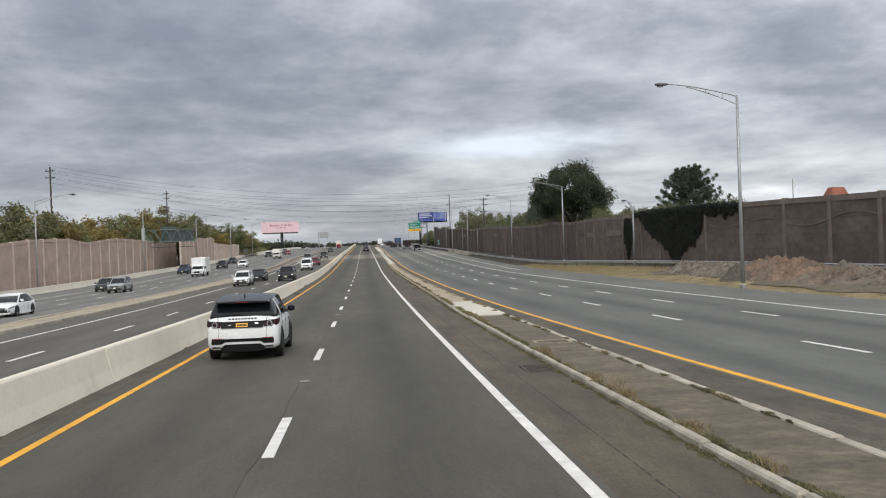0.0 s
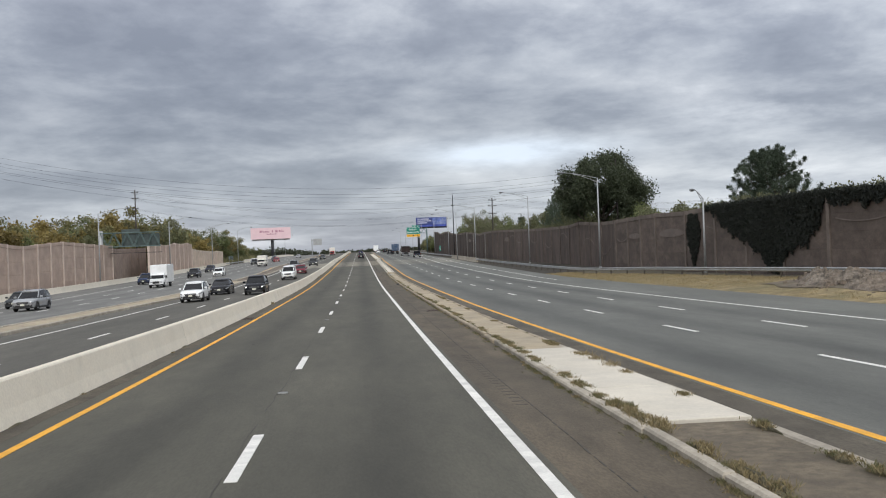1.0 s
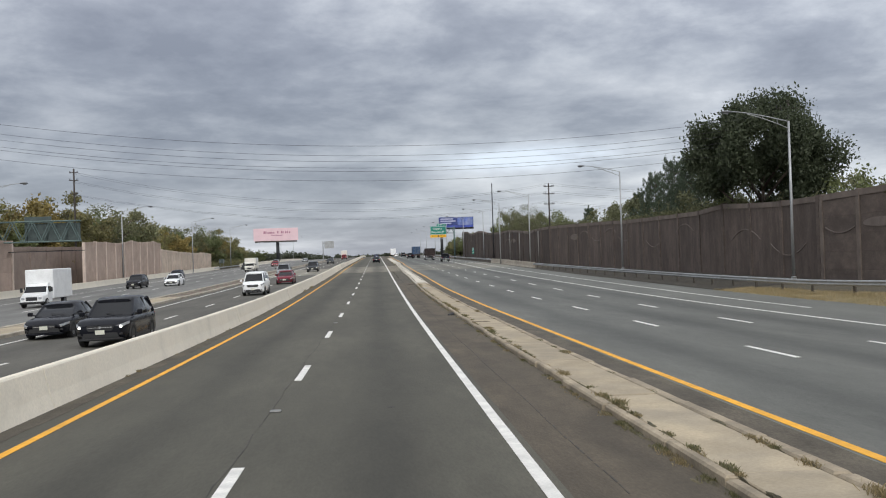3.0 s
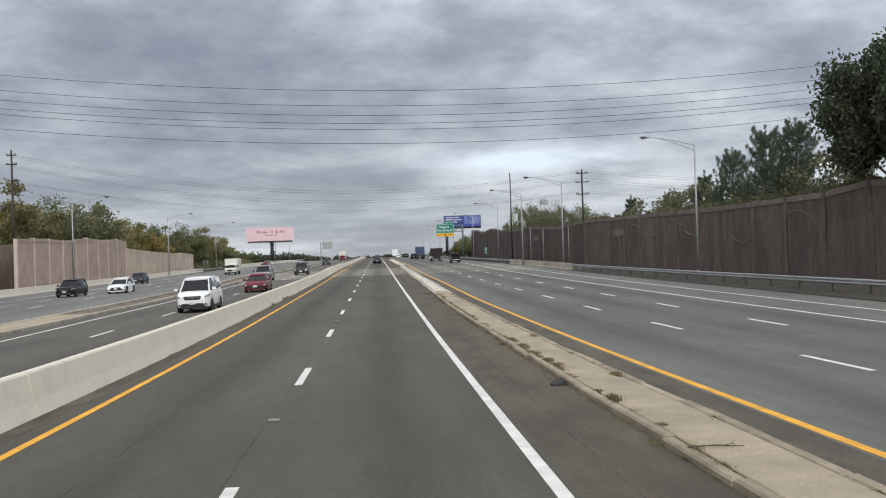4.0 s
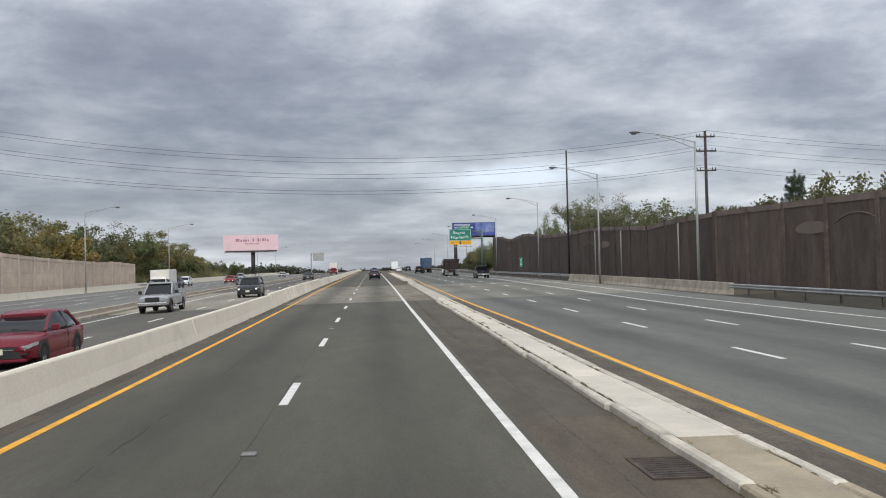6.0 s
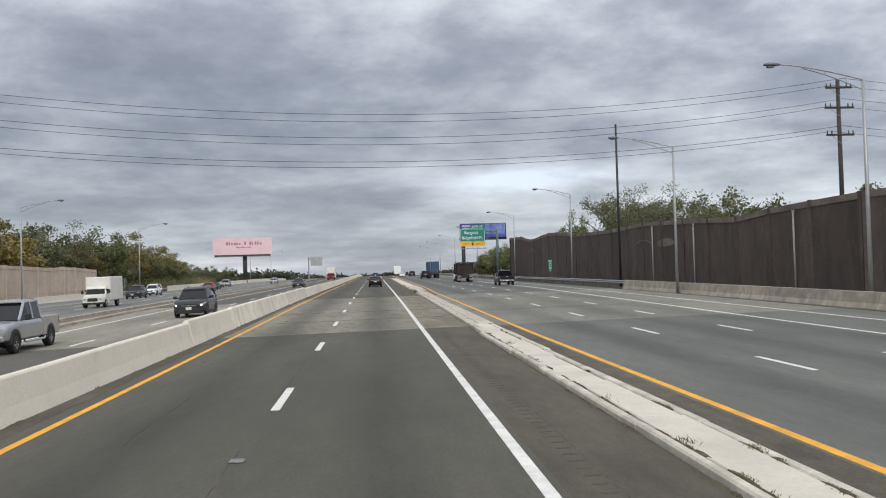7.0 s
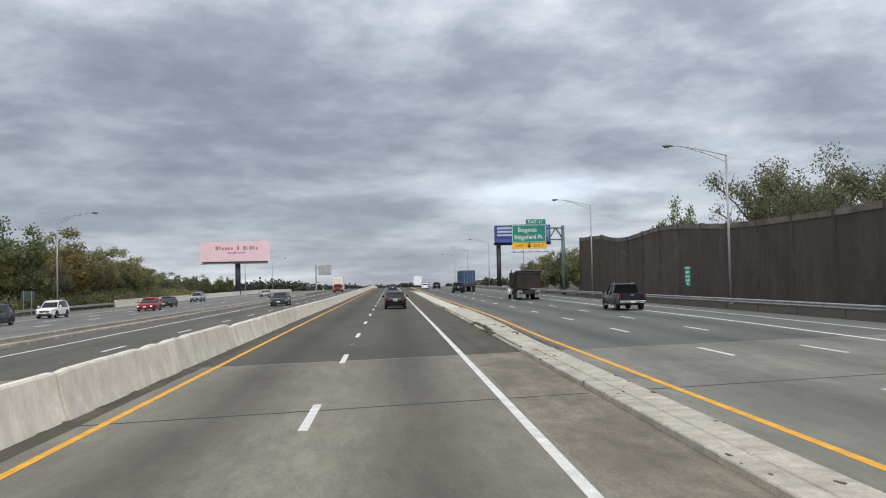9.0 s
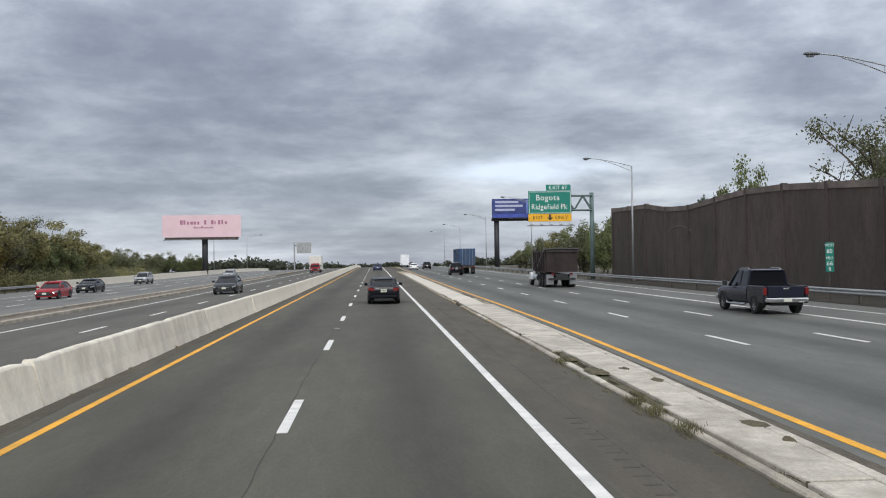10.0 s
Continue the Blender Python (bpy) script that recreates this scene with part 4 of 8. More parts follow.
bars(bb, PINK_INK, [(-2.0 + k * 0.62, -2.0 + k * 0.62 + 0.5, 11.2, 11.2 + hh, -0.26) for k, hh in enumerate((0.5, 0.3, 0.3, 0.55, 0.3, 0.3, 0.3, 0.45))])

b2 = thing("billboard", pose(34.4, 485, 2.2), "blue advertising billboard with a bright picture on a dark post", "billboard")
part("post", Geo().tube([(-6.2, 0.8, -1.5), (-6.2, 0.8, 12.0)], 0.6, 12), DARK_STEEL, b2, smooth=True)
part("panel", Geo().box(-7.3, 7.3, -0.25, -0.05, 11.5, 16.0), BLUE, b2, "blue printed sheet")
part("frame", Geo().box(-7.2, 7.2, 0.0, 1.2, 11.6, 15.8), DARK_STEEL, b2)
PICTURE = material("blue_billboard_picture", (0.10, 0.15, 0.40), 0.5, spread=0.3, scale=0.6, fine=3, dirt=(0.38, 0.42, 0.55), dirt_amount=0.6, dirt_scale=0.5)
LIGHT_INK = material("pale_billboard_ink", (0.45, 0.47, 0.62), 0.5, spread=0.05)
LIGHT_BLUE = material("light_blue_billboard_print", (0.05, 0.08, 0.36), 0.5, spread=0.2, scale=0.6, fine=3)
part("picture", Geo().box(0.6, 7.0, -0.27, -0.252, 12.6, 15.8), PICTURE, b2, "pale blue printed picture")
part("footer", Geo().box(-7.2, 7.2, -0.268, -0.252, 11.6, 12.5), LIGHT_BLUE, b2, "bright blue printed band")
bars(b2, LIGHT_INK, [(-6.6, -1.2, 15.0, 15.5, -0.26), (-6.6, -0.2, 14.1, 14.6, -0.26), (-6.6, -2.0, 13.2, 13.7, -0.26)])
part("beam", Geo().box(-7.4, 7.4, 0.1, 0.9, 10.9, 11.5), DARK_STEEL, b2)
part("catwalk", Geo().box(-7.4, 7.4, -1.1, -0.26, 11.5, 11.6), DARK_STEEL, b2)


# ---- guard rails ----
BEAM = [(0.0, -0.155), (0.035, -0.12), (0.045, -0.07), (0.0, -0.02), (0.0, 0.02), (0.045, 0.07), (0.035, 0.12), (0.0, 0.155), (-0.012, 0.155), (0.02, 0.12), (0.03, 0.07), (-0.012, 0.02), (-0.012, -0.02), (0.03, -0.07), (0.02, -0.12), (-0.012, -0.155)]


def guard_rail(path, y0, y1, face, foot, label, pitch=3.8):
    """Two corrugated steel beams in lengths on posts. path(y): x; face: -1 towards -x."""
    t = thing("guard_rail", pose(0, 0, 0), label, "guard rail")
    y = y0
    while y < y1 - 0.1:
        b = min(y + 7.6, y1)
        part("beam", Geo().loft([[(path(q) + face * sx, q, foot(path(q), q) + 0.62 + sz) for sx, sz in BEAM] for q in (y, (y + b) / 2, b + 0.12)]), GALV, t)
        y = b
    y = y0 + 0.4
    while y < y1:
        x, z = path(y), foot(path(y), y)
        part("post", Geo().box(x - face * 0.22 - 0.05, x - face * 0.22 + 0.05, y - 0.08, y + 0.08, z - 0.4, z + 0.74), POST_DARK, t)
        part("block", Geo().box(min(x - face * 0.02, x - face * 0.17), max(x - face * 0.02, x - face * 0.17), y - 0.07, y + 0.07, z + 0.48, z + 0.74), POST_DARK, t)
        y += pitch
    return t


guard_rail(lambda y: lerp(y, [40, 100, 125, 142, 229], [31.2, 30.2, 27.2, 24.6, 23.5]), 40, 229, -1, ground_z, "galvanised steel guard rail along the dry verge")
guard_rail(lambda y: lerp(y, [280, 374, 560], [23.6, 23.0, 23.2]), 280, 560, -1, ground_z, "galvanised steel guard rail in front of the brown wall", 5.7)
guard_rail(lambda y: lerp(y, [340, 392], [-42.3, -42.6]), 340, 392, 1, lambda x, y: surf(-42, y) - 0.12, "galvanised steel guard rail beside the trees")

cb = thing("roadside_barrier", pose(0, 0, 0), "weathered tan concrete roadside barrier below the wall", "barrier")
y = 229.4
while y < 280:
    b = min(y + 6.1, 280)
    hgt = 0.86
    part("barrier_segment", wall_run([(-0.32, 0), (-0.32, 0.08), (-0.2, 0.33), (-0.12, hgt), (0.14, hgt), (0.14, 0)], lambda q: (23.75, ground_z(23.75, q) - 0.05))(y + 0.012, b - 0.012), KERB, cb)
    y = b
lp = thing("bridge_parapet", pose(0, 0, 0), "long pale concrete bridge parapet beside the outer lanes", "barrier")
y = 392.4
while y < 640:
    b = y + 12.2
    part("parapet_segment", wall_run([(-0.2, 0), (-0.2, 1.15), (0.12, 1.15), (0.2, 0.3), (0.28, 0)], lambda q: (-42.6, surf(-42, q) - 0.15))(y + 0.015, b - 0.015), CONC, lp)
    y = b

# mile marker
mm = thing("mile_marker", pose(23.9, 318.2, ground_z(23.9, 318.2)), "narrow green mile marker sign on a thin post", "road sign")
part("post", Geo().tube([(0, 0.03, 0), (0, 0.03, 3.1)], 0.03, 6), POST_DARK, mm)
mb = part("sign_board", Geo().bevel_box(-0.23, 0.23, -0.03, 0.0, 1.55, 3.1, 0.01), GREEN, mm, "green board with white figures")
lettering("WEST", 0.2, SIGN_W, mb, 0, -0.035, 2.95)
lettering("80", 0.3, SIGN_W, mb, 0, -0.035, 2.63)
lettering("MILE", 0.2, SIGN_W, mb, 0, -0.035, 2.28)
lettering("66", 0.34, SIGN_W, mb, 0, -0.035, 1.99)
lettering("8", 0.28, SIGN_W, mb, 0, -0.035, 1.70)


# small road sign beside the far lanes, seen from behind
ss = thing("road_sign", pose(-42.6, 357, surf(-42, 357) - 0.1), "grey back of a small road sign on two posts", "road sign")
for x in (-0.45, 0.45):
    part("post", Geo().box(x - 0.04, x + 0.04, -0.04, 0.04, 0, 2.9), GALV, ss)
part("sign_board", Geo().bevel_box(-0.8, 0.8, 0.05, 0.09, 1.7, 2.9, 0.01), SIGN_BACK, ss)


# ---- spoil heaps and dry verge ----
def heap(x, y, rx, ry, hgt, seed, mat, label):
    """A lumpy mound of dug earth."""
    n, v, f = 64, [], []
    for j in range(n + 1):
        for i in range(n + 1):
            u, w = 2 * i / n - 1, 2 * j / n - 1
            px, py = x + rx * u, y + ry * w
            d = max(0.0, 1 - u * u - w * w)
            q = Vector((px * 0.8 + seed, py * 0.8, seed))
            rough = noise.noise(q) * 0.55 + noise.noise(q * 2.7) * 0.4 + noise.noise(q * 6.5) * 0.28
            v.append((px, py, ground_z(px, py) - 0.08 + max(0.0, 0.54 * hgt * d ** 0.8 * (1 + rough * 0.9) + 0.2 * noise.noise(q * 4) * d + 0.1 * abs(noise.noise(q * 11)) * min(1, d * 4))))
    for j in range(n):
        for i in range(n):
            a = j * (n + 1) + i
            f.append((a, a + 1, a + n + 2, a + n + 1))
    return tagged(part("earth_mound", Geo().add(v, f), mat), label, "earth mound", "earth mounds on the verge")


SOIL_RED = material("red_soil", (0.19, 0.127, 0.09), 0.97, spread=0.35, scale=0.9, fine=9, bump=1.0, dirt=(0.14, 0.115, 0.09), dirt_amount=0.8, dirt_scale=0.4)
BARE = material("bare_earth", (0.135, 0.108, 0.08), 0.97, mottle=0.2, mottle_scale=3.0, spread=0.3, scale=0.8, fine=12, bump=0.8, dirt=(0.10, 0.088, 0.05), dirt_amount=0.8, dirt_scale=0.5)
SOIL_DARK = material("dark_soil", (0.10, 0.085, 0.07), 0.97, spread=0.25, scale=1, fine=10, bump=0.9)
RUBBLE_MAT = material("broken_asphalt", (0.158, 0.134, 0.108), 0.95, spread=0.45, scale=1.6, fine=9, bump=0.8, dirt=(0.155, 0.115, 0.083), dirt_amount=0.7, dirt_scale=0.5)
for x, y, rx, ry, hgt, m, lab in ((27.8, 92.5, 2.2, 5, 1.35, RUBBLE_MAT, "heap of grey-brown broken asphalt and soil"), (27.2, 85.5, 2.3, 5, 1.3, RUBBLE_MAT, "low heap of grey-brown rubble"), (28.7, 79.5, 2.0, 4.2, 2.1, SOIL_RED, "heap of reddish soil"),
                                 (27.4, 73.5, 2.6, 4.6, 1.75, SOIL_RED, "heap of reddish-brown dug soil with stones"), (27.0, 66.5, 2.6, 5, 1.4, SOIL, "heap of brown soil and rubble"), (24.9, 77.2, 1.0, 1.8, 1.5, SOIL_DARK, "small heap of dark earth"), (28.2, 56, 2.4, 6, 1.2, SOIL_RED, "heap of reddish-brown dug soil"), (27.6, 46, 2.2, 5, 1.0, SOIL, "heap of brown soil")):
    heap(x, y, rx, ry, hgt, x + y, m, lab)


def verge_strip(name, x_near, x_far, y0, y1, lift, mat, label):
    """A sheet that follows the rising ground between the lanes and the rail."""
    g = Geo()
    rows = ys_between(y0, y1, 2.0)
    for q in rows:
        for k in range(9):
            x = x_near(q) + (x_far(q) - x_near(q)) * k / 8
            g.v.append((x, q, ground_z(x, q) + lift + (0.02 if k == 0 and x < 22.6 else 0.0) + 0.05 * noise.noise(Vector((x * 1.3, q * 0.9, lift)))))
    for j in range(len(rows) - 1):
        for i in range(8):
            a = j * 9 + i
            g.f.append((a, a + 1, a + 10, a + 9))
    structure(name, g, mat, label, "verge", smooth=True)


verge_strip("dry_verge", lambda y: 22.34 + 0.2 * noise.noise(Vector((y * 0.5, 3, 0))), lambda y: lerp(y, [20, 100, 125, 142, 152], [32.2, 31.2, 28.2, 25.6, 24.9]), 20, 152, 0.05, DRY, "strip of dry straw-coloured grass between the lanes and the rail")
verge_strip("bare_verge", lambda y: 23.6 + 0.9 * noise.noise(Vector((y * 0.22, 8, 0))) + (1.5 if y > 72 else 0.0), lambda y: lerp(y, [20, 88, 98], [29.8, 29.5, 27.2]), 20, 98, 0.085, BARE, "bare brown earth trodden flat round the heaps")

# dark soil below the rail, deepened so the colour carries the shade there
VERGE_DARK = material("dark_shaded_soil", (0.034, 0.029, 0.021), 0.97, spread=0.4, scale=1.5, fine=20, bump=1.0, dirt=(0.06, 0.05, 0.034), dirt_amount=0.7, dirt_scale=0.8, mottle=0.25)
for y0, y1 in ((152, 229), (280, 374)):
    g = Geo()
    rows = ys_between(y0, y1, 5.0)
    for q in rows:
        for k in range(7):
            x = 22.36 + (wall_r_x(q) - 0.12 - 22.36) * k / 6
            g.v.append((x, q, ground_z(x, q) + (0.03 if k else 0.125)))
    for j in range(len(rows) - 1):
        for i in range(6):
            a = j * 7 + i
            g.f.append((a, a + 1, a + 8, a + 7))
    structure("wall_foot", g, VERGE_DARK, "dark soil along the foot of the brown wall, shade put into its colour", "verge", smooth=True)

# loose stones on the heaps
rs = random.Random(11)
g = Geo()
for _ in range(900):
    y = rs.uniform(44, 96)
    x = rs.gauss(27.2, 1.3)
    s = rs.uniform(0.05, 0.22)
    z = ground_z(x, y) + max(0.0, 0.65 - abs(x - 27.4) * 0.3) * rs.uniform(0.5, 1.0)
    ring = [(x + s * math.cos(a) * rs.uniform(0.7, 1.2), y + s * math.sin(a) * rs.uniform(0.7, 1.2)) for a in (0, 1.3, 2.5, 3.8, 5.1)]
    g.loft([[(p, q, z - s * 0.4) for p, q in ring], [(x + (p - x) * 0.6, y + (q - y) * 0.6, z + s * rs.uniform(0.3, 0.7)) for p, q in ring]])
tagged(part("loose_stones", g, RUBBLE_MAT), "scattered grey and brown stones on the heaps", "stones", kind="stuff")


# ---- trees ----
def leaf_mat(name, color, spread=0.35):
    m = bpy.data.materials.new(name)
    m.use_nodes = True
    nt = m.node_tree
    b = nt.nodes["Principled BSDF"]
    b.inputs["Roughness"].default_value = 0.65
    geo = nt.nodes.new("ShaderNodeNewGeometry")
    oi = nt.nodes.new("ShaderNodeObjectInfo")
    ramp = nt.nodes.new("ShaderNodeValToRGB")
    e = ramp.color_ramp.elements
    e[0].color = (*[c * (1 - spread) for c in color], 1)
    e[1].color = (*[min(1, c * (1 + spread * 1.3)) for c in color], 1)
    nt.links.new(geo.outputs["Random Per Island"], ramp.inputs[0])
    mx = nt.nodes.new("ShaderNodeMix")
    mx.data_type, mx.blend_type = "RGBA", "MULTIPLY"
    mx.inputs[0].default_value = 1
    rg = nt.nodes.new("ShaderNodeMapRange")
    rg.inputs[3].default_value, rg.inputs[4].default_value = 0.8, 1.2
    nt.links.new(oi.outputs["Random"], rg.inputs[0])
    nt.links.new(ramp.outputs[0], mx.inputs[6])
    nt.links.new(rg.outputs[0], mx.inputs[7])
    nt.links.new(mx.outputs[2], b.inputs["Base Color"])
    tr = nt.nodes.new("ShaderNodeBsdfTranslucent")
    nt.links.new(mx.outputs[2], tr.inputs[0])
    ms = nt.nodes.new("ShaderNodeMixShader")
    ms.inputs[0].default_value = 0.4
    out = nt.nodes["Material Output"]
    nt.links.new(b.outputs[0], ms.inputs[1])
    nt.links.new(tr.outputs[0], ms.inputs[2])
    nt.links.new(ms.outputs[0], out.inputs[0])
    return m


LEAF = {"dark": leaf_mat("dark_green_leaves", (0.058, 0.072, 0.039), 0.24), "green": leaf_mat("green_leaves", (0.14, 0.16, 0.066)), "yellow": leaf_mat("yellowing_leaves", (0.25, 0.195, 0.068)),
        "mid": leaf_mat("dull_green_leaves", (0.145, 0.15, 0.078)), "olive": leaf_mat("olive_leaves", (0.22, 0.205, 0.09)), "pine": leaf_mat("pine_needles", (0.09, 0.12, 0.078), 0.25), "ivy": leaf_mat("ivy_leaves", (0.043, 0.049, 0.040), 0.2), "far": leaf_mat("hazy_far_leaves", (0.075, 0.085, 0.055), 0.12), "dry": leaf_mat("dry_blades", (0.28, 0.225, 0.12)), "weed": leaf_mat("weed_blades", (0.135, 0.128, 0.06))}


def leaves(centres, radii, per, size, rg_, squash=0.8, long=1.5, wide=0.42):
    """Leaf-sprays scattered in clumps round centres, denser near each clump's surface."""
    c = np.repeat(np.array(centres), per, axis=0)
    r = np.repeat(np.array(radii), per)
    n = len(c)
    d = rg_.normal(size=(n, 3))
    d /= np.linalg.norm(d, axis=1)[:, None]
    p = c + d * (r * np.clip(np.abs(rg_.normal(0.66, 0.27, n)), 0.0, 1.4))[:, None] * np.array([1, 1, squash])
    a = rg_.normal(size=(n, 3))
    a /= np.linalg.norm(a, axis=1)[:, None]
    b = np.cross(a, rg_.normal(size=(n, 3)))
    b /= np.linalg.norm(b, axis=1)[:, None]
    s = size * rg_.uniform(0.55, 1.25, n)[:, None]
    v = np.stack([p - a * s * long * 0.5, p + b * s * wide, p + a * s * long * 0.5, p - b * s * wide], 1).reshape(-1, 3)
    f = np.arange(4 * n).reshape(-1, 4)
    return v, f


def quads_mesh(name, v, f, mat):
    me = bpy.data.meshes.new(name)
    me.from_pydata(v.tolist(), [], f.tolist())
    me.materials.append(mat)
    return me


def broadleaf(height, radius, seed, leaf, density=1.0, trunk=0.35, gaps=0.0, low=0.3, leaf_size=0.25):
    """Trunk with limbs, and a crown of leafy clumps with an uneven outline. Returns the two meshes."""
    rr = random.Random(seed)
    rg_ = np.random.default_rng(seed)
    g = Geo()
    fork = height * low
    g.tube([(0, 0, -0.6), (0.05, 0, fork * 0.5), (0.1, 0.05, fork), (0.0, 0.1, height * 0.7)], trunk, 8, trunk * 0.3)
    cents, rad = [], []
    limbs = 9 if gaps < 0.3 else 13
    for k in range(limbs):
        a = k * 2.4 + rr.uniform(-0.4, 0.4)
        z0 = fork * rr.uniform(0.85, 1.0) + (height * 0.35) * k / limbs
        reach = radius * rr.uniform(0.55, 0.92)
        z1 = min(height * 0.93, z0 + height * rr.uniform(0.16, 0.38))
        tip = Vector((math.cos(a) * reach, math.sin(a) * reach, z1))
        midp = Vector((math.cos(a) * reach * 0.5, math.sin(a) * reach * 0.5, (z0 + z1) / 2 + 0.3))
        g.tube([(0.05, 0.05, z0), midp, tip], trunk * 0.38, 6, 0.04)
        for m in range(3):
            q = midp.lerp(tip, 0.3 + 0.3 * m) + Vector((rr.uniform(-1, 1), rr.uniform(-1, 1), rr.uniform(0.2, 1.2))) * radius * 0.28
            g.tube([midp.lerp(tip, 0.2 + 0.28 * m), q], trunk * 0.14, 5, 0.02)
            if rr.random() > gaps * 0.5:
                cents.append(q)
                rad.append(radius * rr.uniform(0.2, 0.34) * (1 - 0.35 * gaps))
        cents.append(tip)
        rad.append(radius * rr.uniform(0.18, 0.3))
    for _ in range(int(30 * (1 - gaps))):
        a, u = rr.uniform(0, 6.28), rr.uniform(-1, 1)
        zc = fork + (height - fork) * 0.52
        q = Vector((math.cos(a) * math.sqrt(1 - u * u) * radius * 0.72, math.sin(a) * math.sqrt(1 - u * u) * radius * 0.72, zc + u * (height - fork) * 0.42))
        cents.append(q)
        rad.append(radius * rr.uniform(0.2, 0.33))
    v, f = leaves([tuple(c) for c in cents], rad, int(300 * density), leaf_size, rg_)
    return g.mesh("trunk", BARK, True), quads_mesh("crown", v, f, leaf)


def conifer(height, radius, seed, leaf, density=1.0, taper=0.75, low=0.14, step=0.068, arms=6):
    """A pine: bare whorls of upswept branches with needle sprays, open between the whorls and ending in candles."""
    rr = random.Random(seed)
    rg_ = np.random.default_rng(seed)
    g = Geo().tube([(0, 0, -0.6), (0, 0, height * 0.97)], 0.2, 8, 0.025)
    cents, rad = [], []
    z = height * low
    while z < height * 0.95:
        span = radius * (1 - (z / height)) ** taper * rr.uniform(0.7, 1.15) + 0.3
        turn = rr.uniform(0, 6.28)
        for k in range(arms):
            a = turn + k * 6.283 / arms + rr.uniform(-0.3, 0.3)
            s_ = span * rr.uniform(0.65, 1.1)
            rise = rr.uniform(0.25, 0.6)
            out = Vector((math.cos(a), math.sin(a), 0))
            p0, p1, p2 = Vector((0, 0, z)), Vector((0, 0, z + s_ * rise * 0.3)) + out * s_ * 0.55, Vector((0, 0, z + s_ * rise)) + out * s_
            g.tube([p0, p1, p2], 0.045, 5, 0.012)
            for u in (0.3, 0.5, 0.68, 0.85, 1.0):
                q = p0.lerp(p1, u * 2) if u < 0.5 else p1.lerp(p2, u * 2 - 1)
                sidew = Vector((-out.y, out.x, 0)) * rr.uniform(-0.4, 0.4) * s_ * 0.4
                cents.append(tuple(q + sidew + Vector((0, 0, 0.1))))
                rad.append(0.22 + 0.16 * rr.random())
            cents.append(tuple(p2 + Vector((0, 0, 0.28)) + out * 0.08))
            rad.append(0.13)
        z += height * step
    for k in range(4):
        cents.append((0, 0, height * (0.9 + 0.033 * k)))
        rad.append(0.17)
    v, f = leaves(cents, rad, int(54 * density), 0.22, rg_, 1.3, 2.4, 0.08)
    return g.mesh("trunk", BARK, True), quads_mesh("crown", v, f, leaf)


def plant(name, meshes, x, y, z, s, turn, label, category, group="", sz=None):
    t = thing(name, pose(x, y, z, 0, 0, turn) @ Matrix.Diagonal((s, s, sz or s, 1)), label, category, group)
    part("trunk", meshes[0], None, t)
    part("crown", meshes[1], None, t)
    return t


BIG = broadleaf(17.0, 7.9, 3, LEAF["dark"], 4.6, 0.5, 0.12, 0.24, 0.26)
plant("maple_tree", BIG, 35.8, 175, -1.2, 0.79, 40, "large round-crowned dark green broadleaf tree behind the wall", "tree", "", 0.965)
PINE = conifer(12.6, 4.6, 5, LEAF["pine"], 1.1)
BROAD_PINE = conifer(12.6, 5.2, 9, LEAF["pine"], 1.5, 0.6, 0.25, 0.045, 8)
plant("pine_tree", BROAD_PINE, 41.5, 132, -0.6, 1.1, 0, "blue-green pine tree with open whorled branches", "tree", "pines behind the wall", 0.94)
PLUME = conifer(12.6, 5.0, 15, LEAF["pine"], 0.8, 0.62, 0.2, 0.05, 7)
for x, y, s, sz in ((35.6, 199.5, 0.72, 1.06), (35.4, 193, 0.78, 1.04), (36.0, 208.5, 0.7, 0.98)):
    plant("pine_tree", PLUME, x, y, road_z(y) - 0.3, s, 70 * y, "dark green pine with ragged upswept branches", "tree", "pines behind the wall", sz)
for x, y, s, sz in ( (36.5, 218, 0.7, 0.86), (36.0, 229, 0.6, 0.72), (36.0, 246, 0.66, 0.78), (36.2, 371, 0.55, 0.74)):
    plant("pine_tree", PINE, x, y, road_z(y) - 0.3, s, rng.uniform(0, 360), "green pine tree rising above the brown wall", "tree", "pines behind the wall", sz)
KINDS = {"g": broadleaf(10, 4.2, 21, LEAF["green"], 0.42, 0.22, 0.4, 0.1, 0.25), "d": broadleaf(10, 4.4, 22, LEAF["mid"], 0.44, 0.24, 0.3, 0.08, 0.275), "y": broadleaf(9, 4.0, 23, LEAF["yellow"], 0.42, 0.2, 0.4, 0.1, 0.265),
         "o": broadleaf(10, 4.2, 24, LEAF["olive"], 0.42, 0.2, 0.55, 0.1, 0.24), "t": broadleaf(11, 4.2, 25, LEAF["mid"], 0.42, 0.22, 0.75, 0.25, 0.15)}
TREE_LABEL = {"g": "mid-green broadleaf tree in a roadside thicket", "d": "dense dark green broadleaf tree in a roadside thicket", "y": "broadleaf tree turning yellow and orange", "o": "olive-green broadleaf tree in early autumn", "t": "thin half-bare tree with pale branches"}


def grow(kind, x, y, z, hgt, wide=1.0):
    base = {"g": 10, "d": 10, "y": 9, "o": 10, "t": 11}[kind]
    plant("tree", KINDS[kind], x, y, z, hgt / base * wide, rng.uniform(0, 360), TREE_LABEL[kind], "tree", "roadside trees", hgt / base)


rng = random.Random(8)
